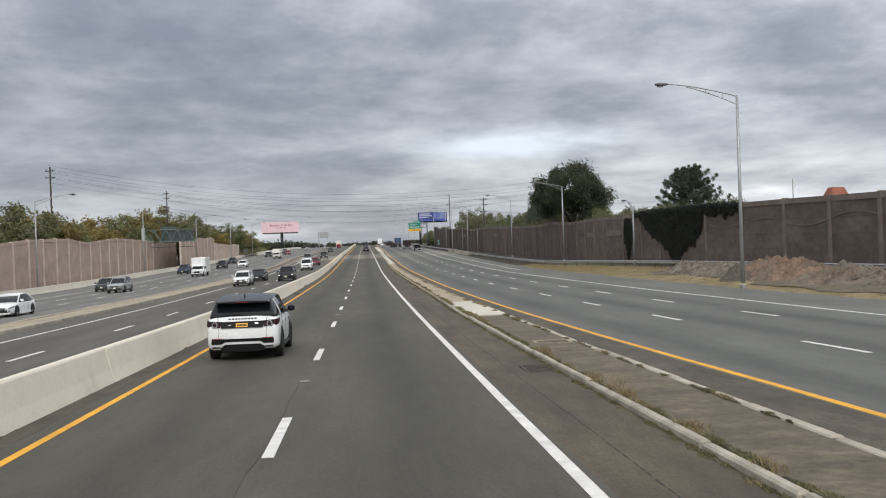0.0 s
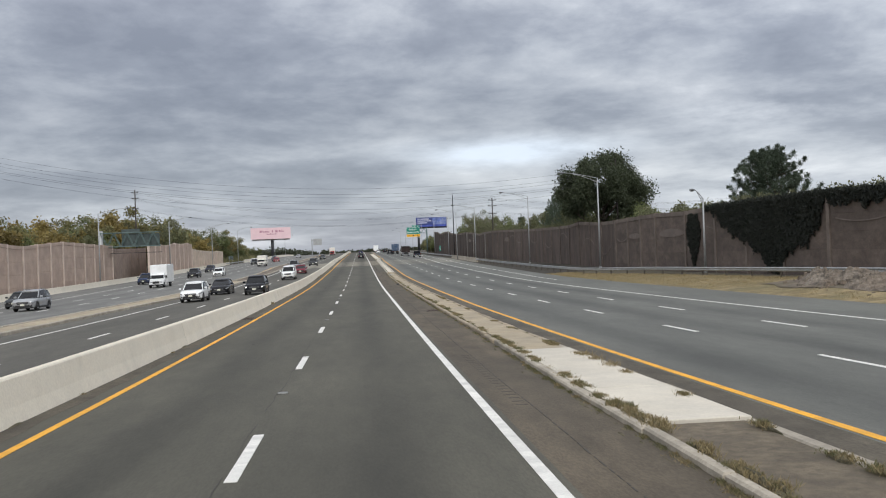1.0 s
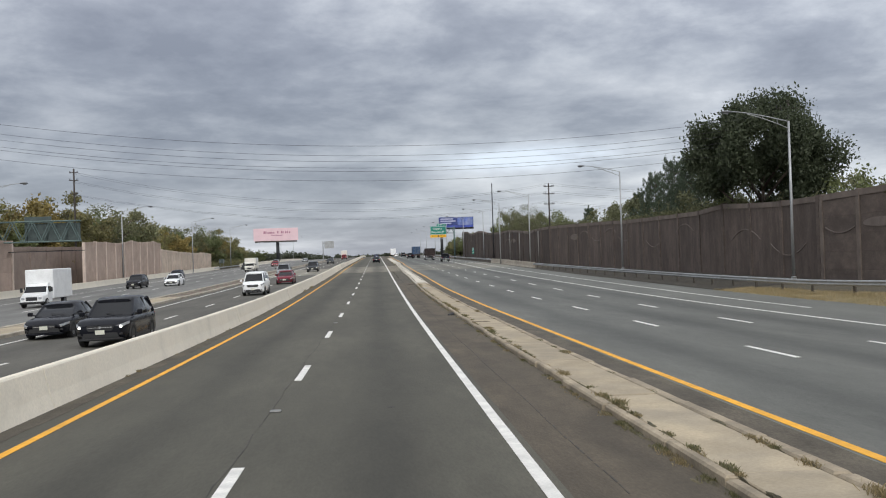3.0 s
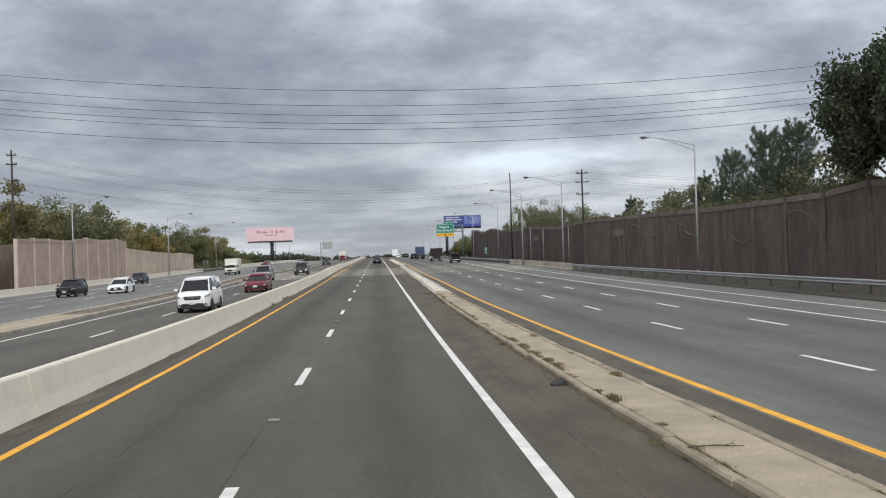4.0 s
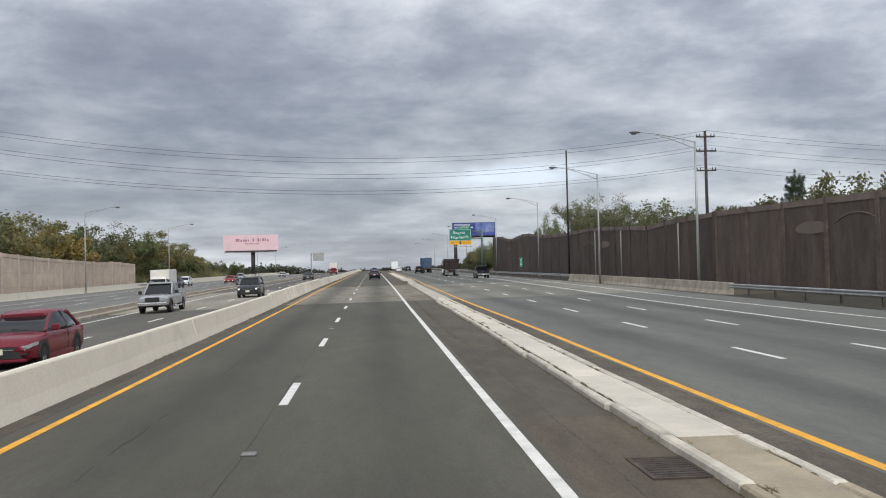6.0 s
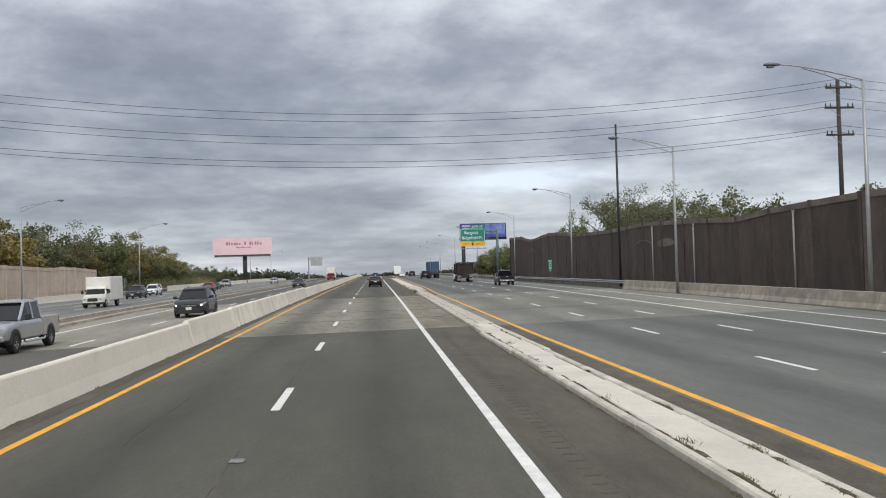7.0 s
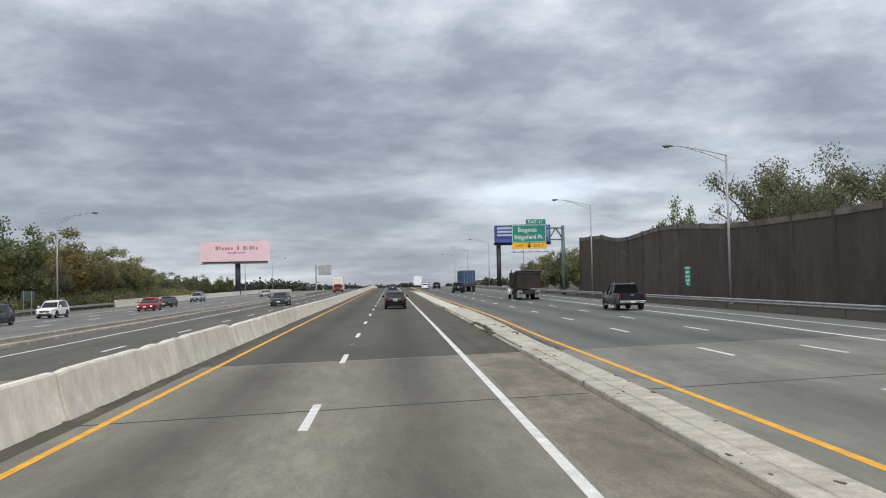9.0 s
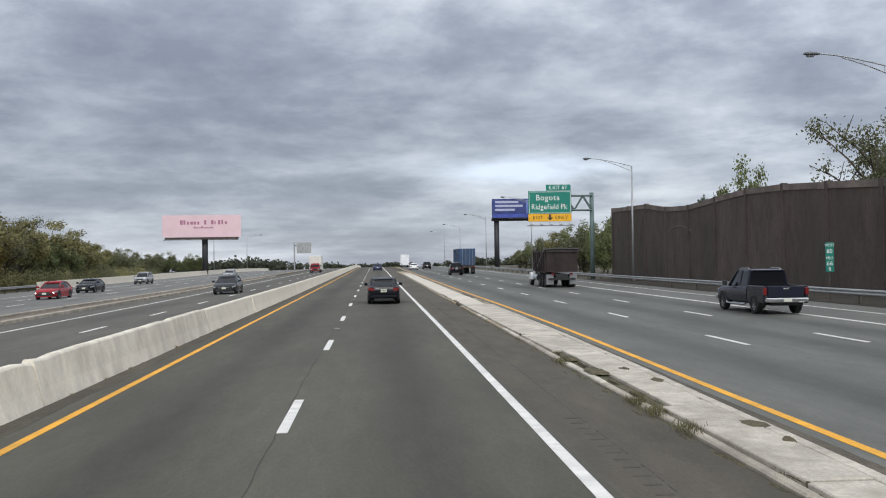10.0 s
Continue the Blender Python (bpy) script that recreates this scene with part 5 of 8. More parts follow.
# thicket behind the far wall, then down to the road past its end
y, k = 92.0, 0
SEQ = "gdodygoygodogyoyogoyodyogoyoyoytot"
while y < 352:
    kind = SEQ[k % len(SEQ)]
    hh = lerp(y, [90, 150, 200, 235, 262, 300, 352], [12.8, 12.4, 10.8, 13.6, 14.6, 12.2, 10.8]) * rng.uniform(0.88, 1.1)
    grow(kind, rng.uniform(-55, -48.5), y, surf(-45, y) - 0.4, hh, rng.uniform(0.95, 1.25))
    y += rng.uniform(4.2, 7.2)
    k += 1
y = 110.0
while y < 350:
    grow(rng.choice("dgod"), rng.uniform(-66, -58), y, surf(-45, y) - 0.4, rng.uniform(10.5, 13), 1.2)
    y += rng.uniform(16, 22)
y = 350.0
while y < 470:
    grow("t" if 372 < y < 380 else rng.choice("oogytodo"), rng.uniform(-54, -47.5) if y < 430 else rng.uniform(-60, -52), y, surf(-45, y) - 0.4, lerp(y, [350, 400, 440, 470], [11.6, 10.6, 9.2, 6.6]) * rng.uniform(0.66, 1.2), rng.uniform(1.0, 1.25))
    y += rng.uniform(3.8, 6.0)
for y in range(478, 640, 11):
    grow(rng.choice("ddg"), rng.uniform(-72, -56), y, surf(-45, y) - 0.6, rng.uniform(5.0, 7.5), 1.3)
# behind the brown wall
for kind, x, y, hh, w in (("d", 39, 148, 8.6, 1.0), ("d", 38, 142, 7.9, 1.0), ("d", 39.5, 155, 8.4, 1.1), ("g", 36.5, 182, 9.6, 0.8), ("d", 38.0, 164, 8.8, 0.9), ("d", 38.6, 175, 9.4, 0.9), ("g", 41.0, 170, 9.0, 1.1), ("g", 36.5, 158, 8.6, 0.9), ("d", 36, 224, 9.7, 0.9), ("d", 36, 238, 9.3, 0.9), ("d", 36, 216, 10.0, 0.8), ("d", 36.5, 187, 10.4, 0.9), ("d", 36.4, 195.5, 11.0, 0.8), ("d", 36.6, 203, 10.6, 0.8), ("d", 36.5, 211, 9.4, 0.7), ("d", 36.8, 221, 9.8, 0.7), ("d", 36.4, 230, 9.6, 0.7),
                          ("t", 37.5, 304, 11.8, 1.0), ("t", 38, 311, 13.4, 0.95), ("t", 37, 318, 12.8, 0.9), ("t", 38.5, 325, 12.6, 1.0), ("t", 38, 296, 10.2, 0.9), ("t", 38.5, 331, 14.2, 1.0), ("t", 40.5, 338, 13.6, 0.8), ("t", 36.2, 323, 14.4, 0.9), ("t", 38.0, 288, 10.4, 1.0), ("g", 39.5, 281, 8.8, 0.9), ("t", 37.4, 337.5, 15.4, 0.85), ("g", 36.5, 360, 12.3, 0.6), ("g", 41.0, 300, 11.0, 1.0), ("g", 41.5, 312, 11.5, 1.0),
                          ("g", 28.5, 384, 7.4, 0.9), ("d", 27.5, 392, 7.0, 1.0), ("g", 28.5, 400, 7.8, 1.0), ("o", 27.8, 409, 6.8, 1.0), ("d", 28, 418, 7.0, 1.1), ("g", 28.5, 428, 6.2, 1.1), ("d", 29, 440, 6.0, 1.1), ("d", 33, 392, 8.5, 1.1), ("g", 34, 408, 8.5, 1.2), ("d", 30, 455, 5.0, 1.2), ("d", 31, 470, 4.6, 1.2)):
    grow(kind, x, y, road_z(y) - 0.35, hh, w)

# undergrowth at the foot of the roadside trees
rg_ = np.random.default_rng(31)
for tint, seed in (("mid", 1), ("olive", 2)):
    cents, rad = [], []
    for _ in range(170):
        y = rg_.uniform(346, 486)
        x = rg_.uniform(-53, -45.2) if y < 425 else rg_.uniform(-60, -47)
        hgt = rg_.uniform(0.6, 2.6)
        cents.append((x, y, surf(-45, y) - 0.2 + hgt * 0.6))
        rad.append(hgt * 0.75)
    v, f = leaves(cents, rad, 170, 0.2, rg_, 0.9, 1.5)
    tagged(new("undergrowth", quads_mesh("undergrowth", v, f, LEAF[tint])), "tangled green and olive undergrowth below the trees", "bushes", kind="stuff")

# far woods along the horizon
rg_ = np.random.default_rng(77)
cents, rad = [], []
for _ in range(420):
    a = rg_.uniform(-1, 1)
    y = rg_.uniform(640, 900)
    x = a * 330 - 20
    if -46 < x < 30:
        y = rg_.uniform(900, 1100)
    hgt = rg_.uniform(2.5, 7.5) if x < -40 else rg_.uniform(2.0, 5.5)
    cents.append((x, y, road_z(min(y, 1000)) + hgt * 0.25 + (2.2 if y > 880 else 0.4)))
    rad.append(hgt * 0.85)
v, f = leaves(cents, rad, 200, 1.6, rg_, 0.55, 1.1)
tagged(new("far_woods", quads_mesh("far_woods", v, f, LEAF["far"])), "dark line of distant trees at the horizon", "woods", kind="stuff")

# ---- ivy on the brown wall ----
rg_ = np.random.default_rng(5)
pts = []
# one broad hanging mass, steeper on its near side, frayed along the bottom
yy = rg_.uniform(105.0, 126.0, 90000)
reach = np.interp(yy, [105.0, 105.8, 107.5, 110.5, 112.0, 113.8, 115.2, 118.0, 121.0, 123.5, 126.0], [1.2, 2.6, 3.7, 4.2, 5.9, 5.9, 4.6, 3.5, 2.7, 1.7, 0.4]) + 0.35 * np.sin(yy * 5.1) * np.sin(yy * 2.3) + 0.25 * np.sin(yy * 13.0)
zz = np.interp(yy, *WALL_R_TOP) - 0.1 - rg_.uniform(0.0, 6.5, len(yy))
keep = zz > np.interp(yy, *WALL_R_TOP) - np.maximum(reach, 0.2)
pts += list(zip(yy[keep][:34000], zz[keep][:34000]))
# a spindle-shaped tuft by itself beside a post
zz = rg_.uniform(0.8, 6.0, 14000)
half = np.interp(zz, [0.8, 1.6, 2.4, 4.1, 5.1, 6.0], [0.08, 0.45, 1.0, 1.85, 1.5, 0.9])
yy = 130.7 + rg_.uniform(-1.0, 1.0, len(zz)) * 1.9
keep = (np.abs(yy - 130.7) < half + 0.12 * np.sin(zz * 9.0)) & ~((zz > 5.2) & (np.abs(yy - 130.4) < (zz - 5.2) * 0.5))
pts += list(zip(yy[keep][:6500], zz[keep][:6500]))
for _ in range(7500):
    y = rg_.uniform(96, 128)
    pts.append((y, float(np.interp(y, *WALL_R_TOP)) + rg_.normal(-0.14, 0.13)))
for _ in range(5200):
    y = rg_.uniform(95.5, 106)
    pts.append((y, float(np.interp(y, *WALL_R_TOP)) - rg_.uniform(0, 1.0) ** 0.7 * (0.95 + 0.7 * noise.noise(Vector((y * 0.8, 5, 0))) + 0.4 * noise.noise(Vector((y * 2.6, 9, 0))))))
yz = np.array(pts)
c = np.stack([np.interp(yz[:, 0], [30, 130, 180], [33.6, 33.2, 32.3]) - rg_.uniform(0.17, 0.32, len(yz)), yz[:, 0], yz[:, 1] + np.array([road_z(q) for q in yz[:, 0]])], 1)
v, f = leaves(c, np.full(len(c), 0.08), 1, 0.14, rg_)
tagged(new("ivy", quads_mesh("ivy", v, f, LEAF["ivy"])), "dark ivy hanging over the brown sound wall", "ivy", kind="stuff")
# scrub along the top of the wall
cents, rad = [], []
for _ in range(150):
    y = rg_.choice([rg_.uniform(98, 150), rg_.uniform(172, 190), rg_.uniform(186, 250)])
    cents.append((np.interp(y, [30, 130, 180, 206, 255], [33.6, 33.2, 32.3, 31.6, 29.4]) + rg_.uniform(0.3, 1.6), y, road_z(y) + float(np.interp(y, *WALL_R_TOP)) + rg_.uniform(-0.6, 0.25)))
    rad.append(rg_.uniform(0.35, 0.8))
v, f = leaves(cents, rad, 110, 0.18, rg_)
tagged(new("wall_scrub", quads_mesh("wall_scrub", v, f, LEAF["mid"])), "dull green scrub showing over the top of the wall", "scrub", kind="stuff")

# ---- house with a brick-red roof beyond the wall, and a thin mast ----
BRICK_RED = material("red_roof_tiles", (0.30, 0.11, 0.07), 0.85, spread=0.2, scale=2, fine=14)
RENDERED = material("cream_house_wall", (0.42, 0.38, 0.33), 0.9, spread=0.1, scale=1, fine=10)
house = thing("house", pose(40.5, 93, -1.15) @ Matrix.Diagonal((0.62, 0.62, 1.0, 1)), "house with a brick-red hipped roof behind the wall", "house")
part("wall", Geo().box(-1.4, 1.4, -1.3, 1.3, 0, 6.0), RENDERED, house)
part("roof", Geo().add([(-1.7, -1.6, 6.0), (1.7, -1.6, 6.0), (1.7, 1.6, 6.0), (-1.7, 1.6, 6.0), (-0.8, -0.7, 7.3), (0.8, -0.7, 7.3), (0.8, 0.7, 7.3), (-0.8, 0.7, 7.3)], [(0, 1, 5, 4), (1, 2, 6, 5), (2, 3, 7, 6), (3, 0, 4, 7), (4, 5, 6, 7), (0, 3, 2, 1)]), BRICK_RED, house, "brick-red tiled roof")
mast = thing("mast", pose(40, 100, -1.2), "thin grey mast with a small tilted arm", "mast")
part("pole", Geo().tube([(0, 0, 0), (0, 0, 8.6)], 0.06, 6, 0.04), GALV, mast)
part("arm", Geo().tube([(0, 0, 7.6), (0.5, 0.2, 8.3)], 0.03, 5), GALV, mast)

# ---- vehicles ----
def paint(name, color, metal=0.0):
    return material(name, color, 0.22, metal, spread=0.05, scale=1.5, fine=12, coat=0.0, spec=0.28, dirt=tuple(c * 0.75 + 0.004 for c in color), dirt_amount=0.25, dirt_scale=1.2)


P_WHITE, P_BLACK, P_NAVY = paint("white_car_paint", (0.82, 0.83, 0.83)), paint("black_car_paint", (0.006, 0.007, 0.011)), paint("dark_navy_car_paint", (0.018, 0.02, 0.032))
P_SILVER, P_GREY, P_RED = paint("silver_car_paint", (0.42, 0.43, 0.44), 0.5), paint("dark_grey_car_paint", (0.045, 0.05, 0.054), 0.3), paint("dark_red_car_paint", (0.30, 0.018, 0.025))
P_MAROON, P_BLUE, P_CREAM = paint("maroon_car_paint", (0.165, 0.018, 0.032)), paint("blue_car_paint", (0.02, 0.035, 0.085)), paint("cream_camper_paint", (0.72, 0.70, 0.64))
GLASS = material("tinted_car_glass", (0.010, 0.011, 0.013), 0.06, spread=0.05, spec=0.35)
TYRE = material("tyre_rubber", (0.016, 0.016, 0.016), 0.9, spread=0.15, scale=4, fine=30)
RIM = material("alloy_rim", (0.36, 0.37, 0.38), 0.35, 0.8, spread=0.1)
RIM_K = material("black_rim", (0.02, 0.02, 0.022), 0.4, 0.4, spread=0.1)
TRIM = material("black_plastic_trim", (0.018, 0.018, 0.019), 0.6, spread=0.15, scale=3, fine=20)
CHROME = material("chrome_trim", (0.62, 0.63, 0.64), 0.2, 0.95, spread=0.05)
TAIL = material("red_tail_lens", (0.17, 0.008, 0.010), 0.25, spread=0.1, coat=0.4)
HEAD = material("clear_headlamp_lens", (0.34, 0.36, 0.38), 0.12, spread=0.08, coat=0.5)
HEAD_ON = glow("lit_headlamp", (1.0, 0.96, 0.88), 3.0)
PLATE_Y = material("yellow_number_plate", (0.72, 0.36, 0.02), 0.5, spread=0.04)
PLATE_W = material("pale_number_plate", (0.66, 0.66, 0.56), 0.5, spread=0.06)


def ring_at(y, w, zb, zs, zt, tuck=0.9, crown=0.86):
    """A cross-section of a car body, rounded at sill, shoulder and top."""
    half = [(tuck * w * 0.94, zb), (w * 0.965, zb + 0.06), (w * 0.992, zb + 0.16), (w, zb + (zs - zb) * 0.6), (w * 0.992, zs - 0.02), (w * 0.965, zs + (zt - zs) * 0.55), (w * 0.915, zt - (zt - zs) * 0.12), (w * crown * 0.9, zt + 0.008), (w * 0.4, zt + 0.028)]
    return [(x, y, z) for x, z in half] + [(-x, y, z) for x, z in reversed(half)]


def wrap(plan, z_in, z_out, s, deep=0.05):
    """A lamp that wraps round a corner: plan gives (x, y) along the skin, z_in and z_out its lower and upper edge at either end."""
    rings = []
    n = len(plan) - 1
    for k, (x, y) in enumerate(plan):
        lo = z_in[0] + (z_out[0] - z_in[0]) * k / n
        hi = z_in[1] + (z_out[1] - z_in[1]) * k / n
        cx, cy = s * (x - deep), y - math.copysign(deep, y)
        rings.append([(s * x, y, lo), (s * x * 0.995, y, hi), (cx, cy, hi), (cx, cy, lo)])
    return Geo().loft(rings)


def wheel(parent, x, y, r, wid, rim, spokes=5):
    s = 1 if x > 0 else -1
    n = 20
    circ = lambda xx, rr: [(xx, y + rr * math.cos(2 * math.pi * k / n), r + rr * math.sin(2 * math.pi * k / n)) for k in range(n)]
    w = part("wheel", Geo().loft([circ(x - s * wid, r * 0.9), circ(x - s * wid * 0.85, r), circ(x - s * 0.03, r), circ(x, r * 0.93), circ(x, r * 0.68), circ(x - s * 0.05, r * 0.66)]), TYRE, parent, "black tyre", smooth=False)
    part("rim", Geo().loft([circ(x - s * 0.06, r * 0.66), circ(x - s * 0.03, r * 0.64), circ(x - s * 0.035, r * 0.57), circ(x - s * 0.075, r * 0.55)]), rim, w)
    g = Geo()
    for k in range(spokes):
        m = Matrix.Translation((x - s * 0.035, y, r)) @ Matrix.Rotation(2 * math.pi * k / spokes, 4, "X")
        g.box(-0.02, 0.02, -r * 0.09, r * 0.09, 0, r * 0.6, m)
    part("spokes", g, rim, w)
    part("hub", Geo().loft([circ(x - s * 0.07, r * 0.14), circ(x - s * 0.01, r * 0.12)]), rim, w)


def car(label, cat, body, L=4.6, W=1.84, H=1.46, belt=0.92, hood=0.86, deck=0.98, clear=0.2, r=0.33, ws=(0.95, 0.15), rg=(-1.25, -1.95), style="sedan", roof=None, rim=RIM, plate=PLATE_W, lit=False, group="", rails=False, name="car"):
    """A road car facing +y, centred on the origin. ws: foot and head of the windscreen, rg: head and foot of the rear glass."""
    t = thing(name, pose(0, 0, 0), label, cat, group)
    w, f, b = W / 2, L / 2, -L / 2
    roof = roof or body
    axf, axr = f - L * 0.19, b + L * 0.2
    st = [(b, w * 0.86, clear + 0.2, belt - 0.3, deck - 0.22), (b + 0.1, w * 0.94, clear + 0.06, belt - 0.2, deck - 0.06), (b + 0.35, w * 0.985, clear, belt - 0.1, deck), (rg[1] + 0.1, w, clear, belt - 0.08, belt), (0, w, clear, belt - 0.08, belt),
          (ws[0], w, clear, belt - 0.1, max(belt - 0.02, hood)), (f - 0.5, w * 0.97, clear, hood - 0.14, hood - 0.03), (f - 0.14, w * 0.9, clear + 0.05, hood - 0.22, hood - 0.12), (f, w * 0.74, clear + 0.16, hood - 0.34, hood - 0.26)]
    part("body", Geo().loft([ring_at(*s) for s in st]), body, t, smooth=38)
    # glasshouse: sections from tail to windscreen
    zr = H - 0.05
    cab = [(rg[1], w * 0.86, w * 0.84, belt - 0.03, belt + 0.02), (rg[0], w * 0.93, w * 0.70, belt - 0.03, zr - 0.02), ((rg[0] + ws[1]) / 2, w * 0.95, w * 0.73, belt - 0.03, zr + 0.01), (ws[1], w * 0.94, w * 0.71, belt - 0.03, zr - 0.02), (ws[0], w * 0.88, w * 0.84, belt - 0.06, belt + 0.0)]
    glass = part("glasshouse", Geo().loft([[(a, y, z0), (a * 0.99, y, z0 + (z1 - z0) * 0.3), (c, y, z1), (-c, y, z1), (-a * 0.99, y, z0 + (z1 - z0) * 0.3), (-a, y, z0)] for y, a, c, z0, z1 in cab]), GLASS, t, "dark tinted windows", smooth=30)
    # roof skin with rounded edges
    ro = []
    for y, k, dz in ((rg[0] - 0.12, 0.64, -0.06), (rg[0] + 0.1, 0.72, 0.0), ((rg[0] + ws[1]) / 2, 0.75, 0.05), (ws[1] - 0.1, 0.73, 0.02), (ws[1] + 0.12, 0.65, -0.05)):
        ro.append([(w * k, y, zr - 0.04 + dz), (w * k * 0.9, y, zr + 0.03 + dz), (0, y, zr + 0.05 + dz), (-w * k * 0.9, y, zr + 0.03 + dz), (-w * k, y, zr - 0.04 + dz), (0, y, zr - 0.06 + dz)])
    part("roof", Geo().loft(ro), roof, t, smooth=50)
    # pillars follow the glass edges
    for s in (1, -1):
        part("pillar", Geo().tube([(s * w * 0.86, ws[0], belt), (s * w * 0.71, ws[1], zr - 0.02)], 0.04, 5), body, t)
        part("pillar", Geo().tube([(s * w * 0.86, rg[1], belt), (s * w * 0.71, rg[0], zr - 0.03)], 0.06 if style == "sedan" else 0.08, 5), body, t)
        mid_y = (rg[0] + ws[1]) / 2 - 0.05
        part("pillar", Geo().tube([(s * w * 0.955, mid_y, belt), (s * w * 0.735, mid_y, zr)], 0.04, 5), TRIM, t)
        mir = part("mirror", Geo().bevel_box(s * (w + 0.12) - 0.1, s * (w + 0.12) + 0.1, ws[0] - 0.2, ws[0] - 0.05, belt + 0.02, belt + 0.19, 0.03), body, t)
        part("mirror_arm", Geo().box(min(s * (w - 0.08), s * (w + 0.08)), max(s * (w - 0.08), s * (w + 0.08)), ws[0] - 0.15, ws[0] - 0.1, belt + 0.03, belt + 0.09), TRIM, mir)
        for hy in (mid_y + 0.12, mid_y - 0.95):
            part("door_handle", Geo().box(min(s * w, s * (w + 0.02)), max(s * w, s * (w + 0.02)), hy, hy + 0.18, belt - 0.16, belt - 0.12), body, t)
        part("door_seam", Geo().box(min(s * (w - 0.01), s * (w + 0.003)), max(s * (w - 0.01), s * (w + 0.003)), mid_y - 0.008, mid_y + 0.008, clear + 0.15, belt - 0.04), TRIM, t)
        part("sill", Geo().box(min(s * (w - 0.1), s * (w + 0.006)), max(s * (w - 0.1), s * (w + 0.006)), axr + r, axf - r, clear - 0.04, clear + 0.12), TRIM if style != "sedan" else body, t)
        for ay in (axf, axr):
            n = 14
            arch = [(ay + (r + 0.07) * math.cos(math.pi * k / n - 0.12), r + (r + 0.07) * math.sin(math.pi * k / n - 0.12) * 1.02) for k in range(n + 2)]
            part("wheel_arch", Geo().loft([[(s * (w - 0.3), y, z) for y, z in arch], [(s * (w + 0.004), y, z) for y, z in arch]]), TRIM, t)
            wheel(t, s * (w + 0.012), ay, r, 0.22, rim, 5)
    # front: grille, lower intake and lamps that sweep round the corners
    part("grille", Geo().loft([[(w * 0.52, y_, hood - 0.30), (w * 0.44, y_, hood - 0.44), (-w * 0.44, y_, hood - 0.44), (-w * 0.52, y_, hood - 0.30), (-w * 0.47, y_, hood - 0.245), (w * 0.47, y_, hood - 0.245)] for y_ in (f - 0.1, f + 0.012)]), TRIM, t, "black grille")
    part("grille_bar", Geo().box(-w * 0.46, w * 0.46, f, f + 0.022, hood - 0.335, hood - 0.31), CHROME, t)
    part("badge", Geo().tube([(0, f + 0.01, hood - 0.32), (0, f + 0.03, hood - 0.32)], 0.05, 10), CHROME, t)
    part("lower_intake", Geo().loft([[(w * 0.62, y_, clear + 0.27), (w * 0.7, y_, clear + 0.1), (-w * 0.7, y_, clear + 0.1), (-w * 0.62, y_, clear + 0.27)] for y_ in (f - 0.3, f + 0.008)]), TRIM, t, "dark lower intake")
    part("front_lip", Geo().bevel_box(-w * 0.8, w * 0.8, f - 0.35, f + 0.025, clear + 0.0, clear + 0.09, 0.03), TRIM if style != "sedan" else body, t)
    for s in (1, -1):
        plan = [(w * 0.56, f - 0.012), (w * 0.755, f - 0.015), (w * 0.86, f - 0.07), (w * 0.925, f - 0.16), (w * 0.985, f - 0.5)]
        hl = part("headlight", wrap(plan, (hood - 0.37, hood - 0.27), (hood - 0.24, hood - 0.15), s), HEAD, t, "clear swept headlight")
        part("bulb", Geo().tube([(s * w * 0.77, f - 0.06, hood - 0.31), (s * w * 0.77, f + 0.0, hood - 0.31)], 0.045, 10), HEAD_ON if lit else CHROME, hl)
        part("fog_light", Geo().bevel_box(s * w * 0.74 - 0.07, s * w * 0.74 + 0.07, f - 0.2, f - 0.0, clear + 0.17, clear + 0.25, 0.02), TRIM, t)
    fp = part("number_plate", Geo().box(-0.16, 0.16, f + 0.03, f + 0.045, clear + 0.22, clear + 0.37), PLATE_W, t)
    part("wiper", Geo().tube([(-0.5, ws[0] + 0.04, belt + 0.02), (0.15, ws[0] - 0.08, belt + 0.1)], 0.012, 4), TRIM, t)
    if rails:
        for s in (1, -1):
            part("roof_rail", Geo().tube([(s * w * 0.66, rg[0] + 0.1, zr + 0.03), (s * w * 0.69, rg[0] + 0.3, zr + 0.1), (s * w * 0.69, ws[1] - 0.25, zr + 0.12), (s * w * 0.66, ws[1] - 0.05, zr + 0.04)], 0.02, 5), CHROME, t)
    # rear
    lamp_w = 0.24 if style == "sedan" else 0.17
    for s in (1, -1):
        plan = [(w * 0.87 - lamp_w, b - 0.012), (w * 0.87, b - 0.012), (w * 0.95, b + 0.09), (w * 0.992, b + 0.32)]
        part("tail_light", wrap(plan, (deck - 0.30, deck - 0.14), (deck - 0.22, deck - 0.08), s), TAIL, t, "red tail light")
    pl = part("number_plate", Geo().box(-0.16, 0.16, b - 0.025, b - 0.006, deck - 0.36, deck - 0.2), plate, t)
    bars(pl, TRIM, [(-0.12 + k * 0.042, -0.095 + k * 0.042, deck - 0.31, deck - 0.25, b - 0.026) for k in range(6)], "plate_bar")
    part("rear_bumper", Geo().bevel_box(-w * 0.86, w * 0.86, b - 0.04, b + 0.35, clear + 0.12, clear + 0.32, 0.06), body, t)
    part("rear_diffuser", Geo().bevel_box(-w * 0.62, w * 0.62, b - 0.02, b + 0.3, clear - 0.02, clear + 0.13, 0.03), TRIM, t)
    return t


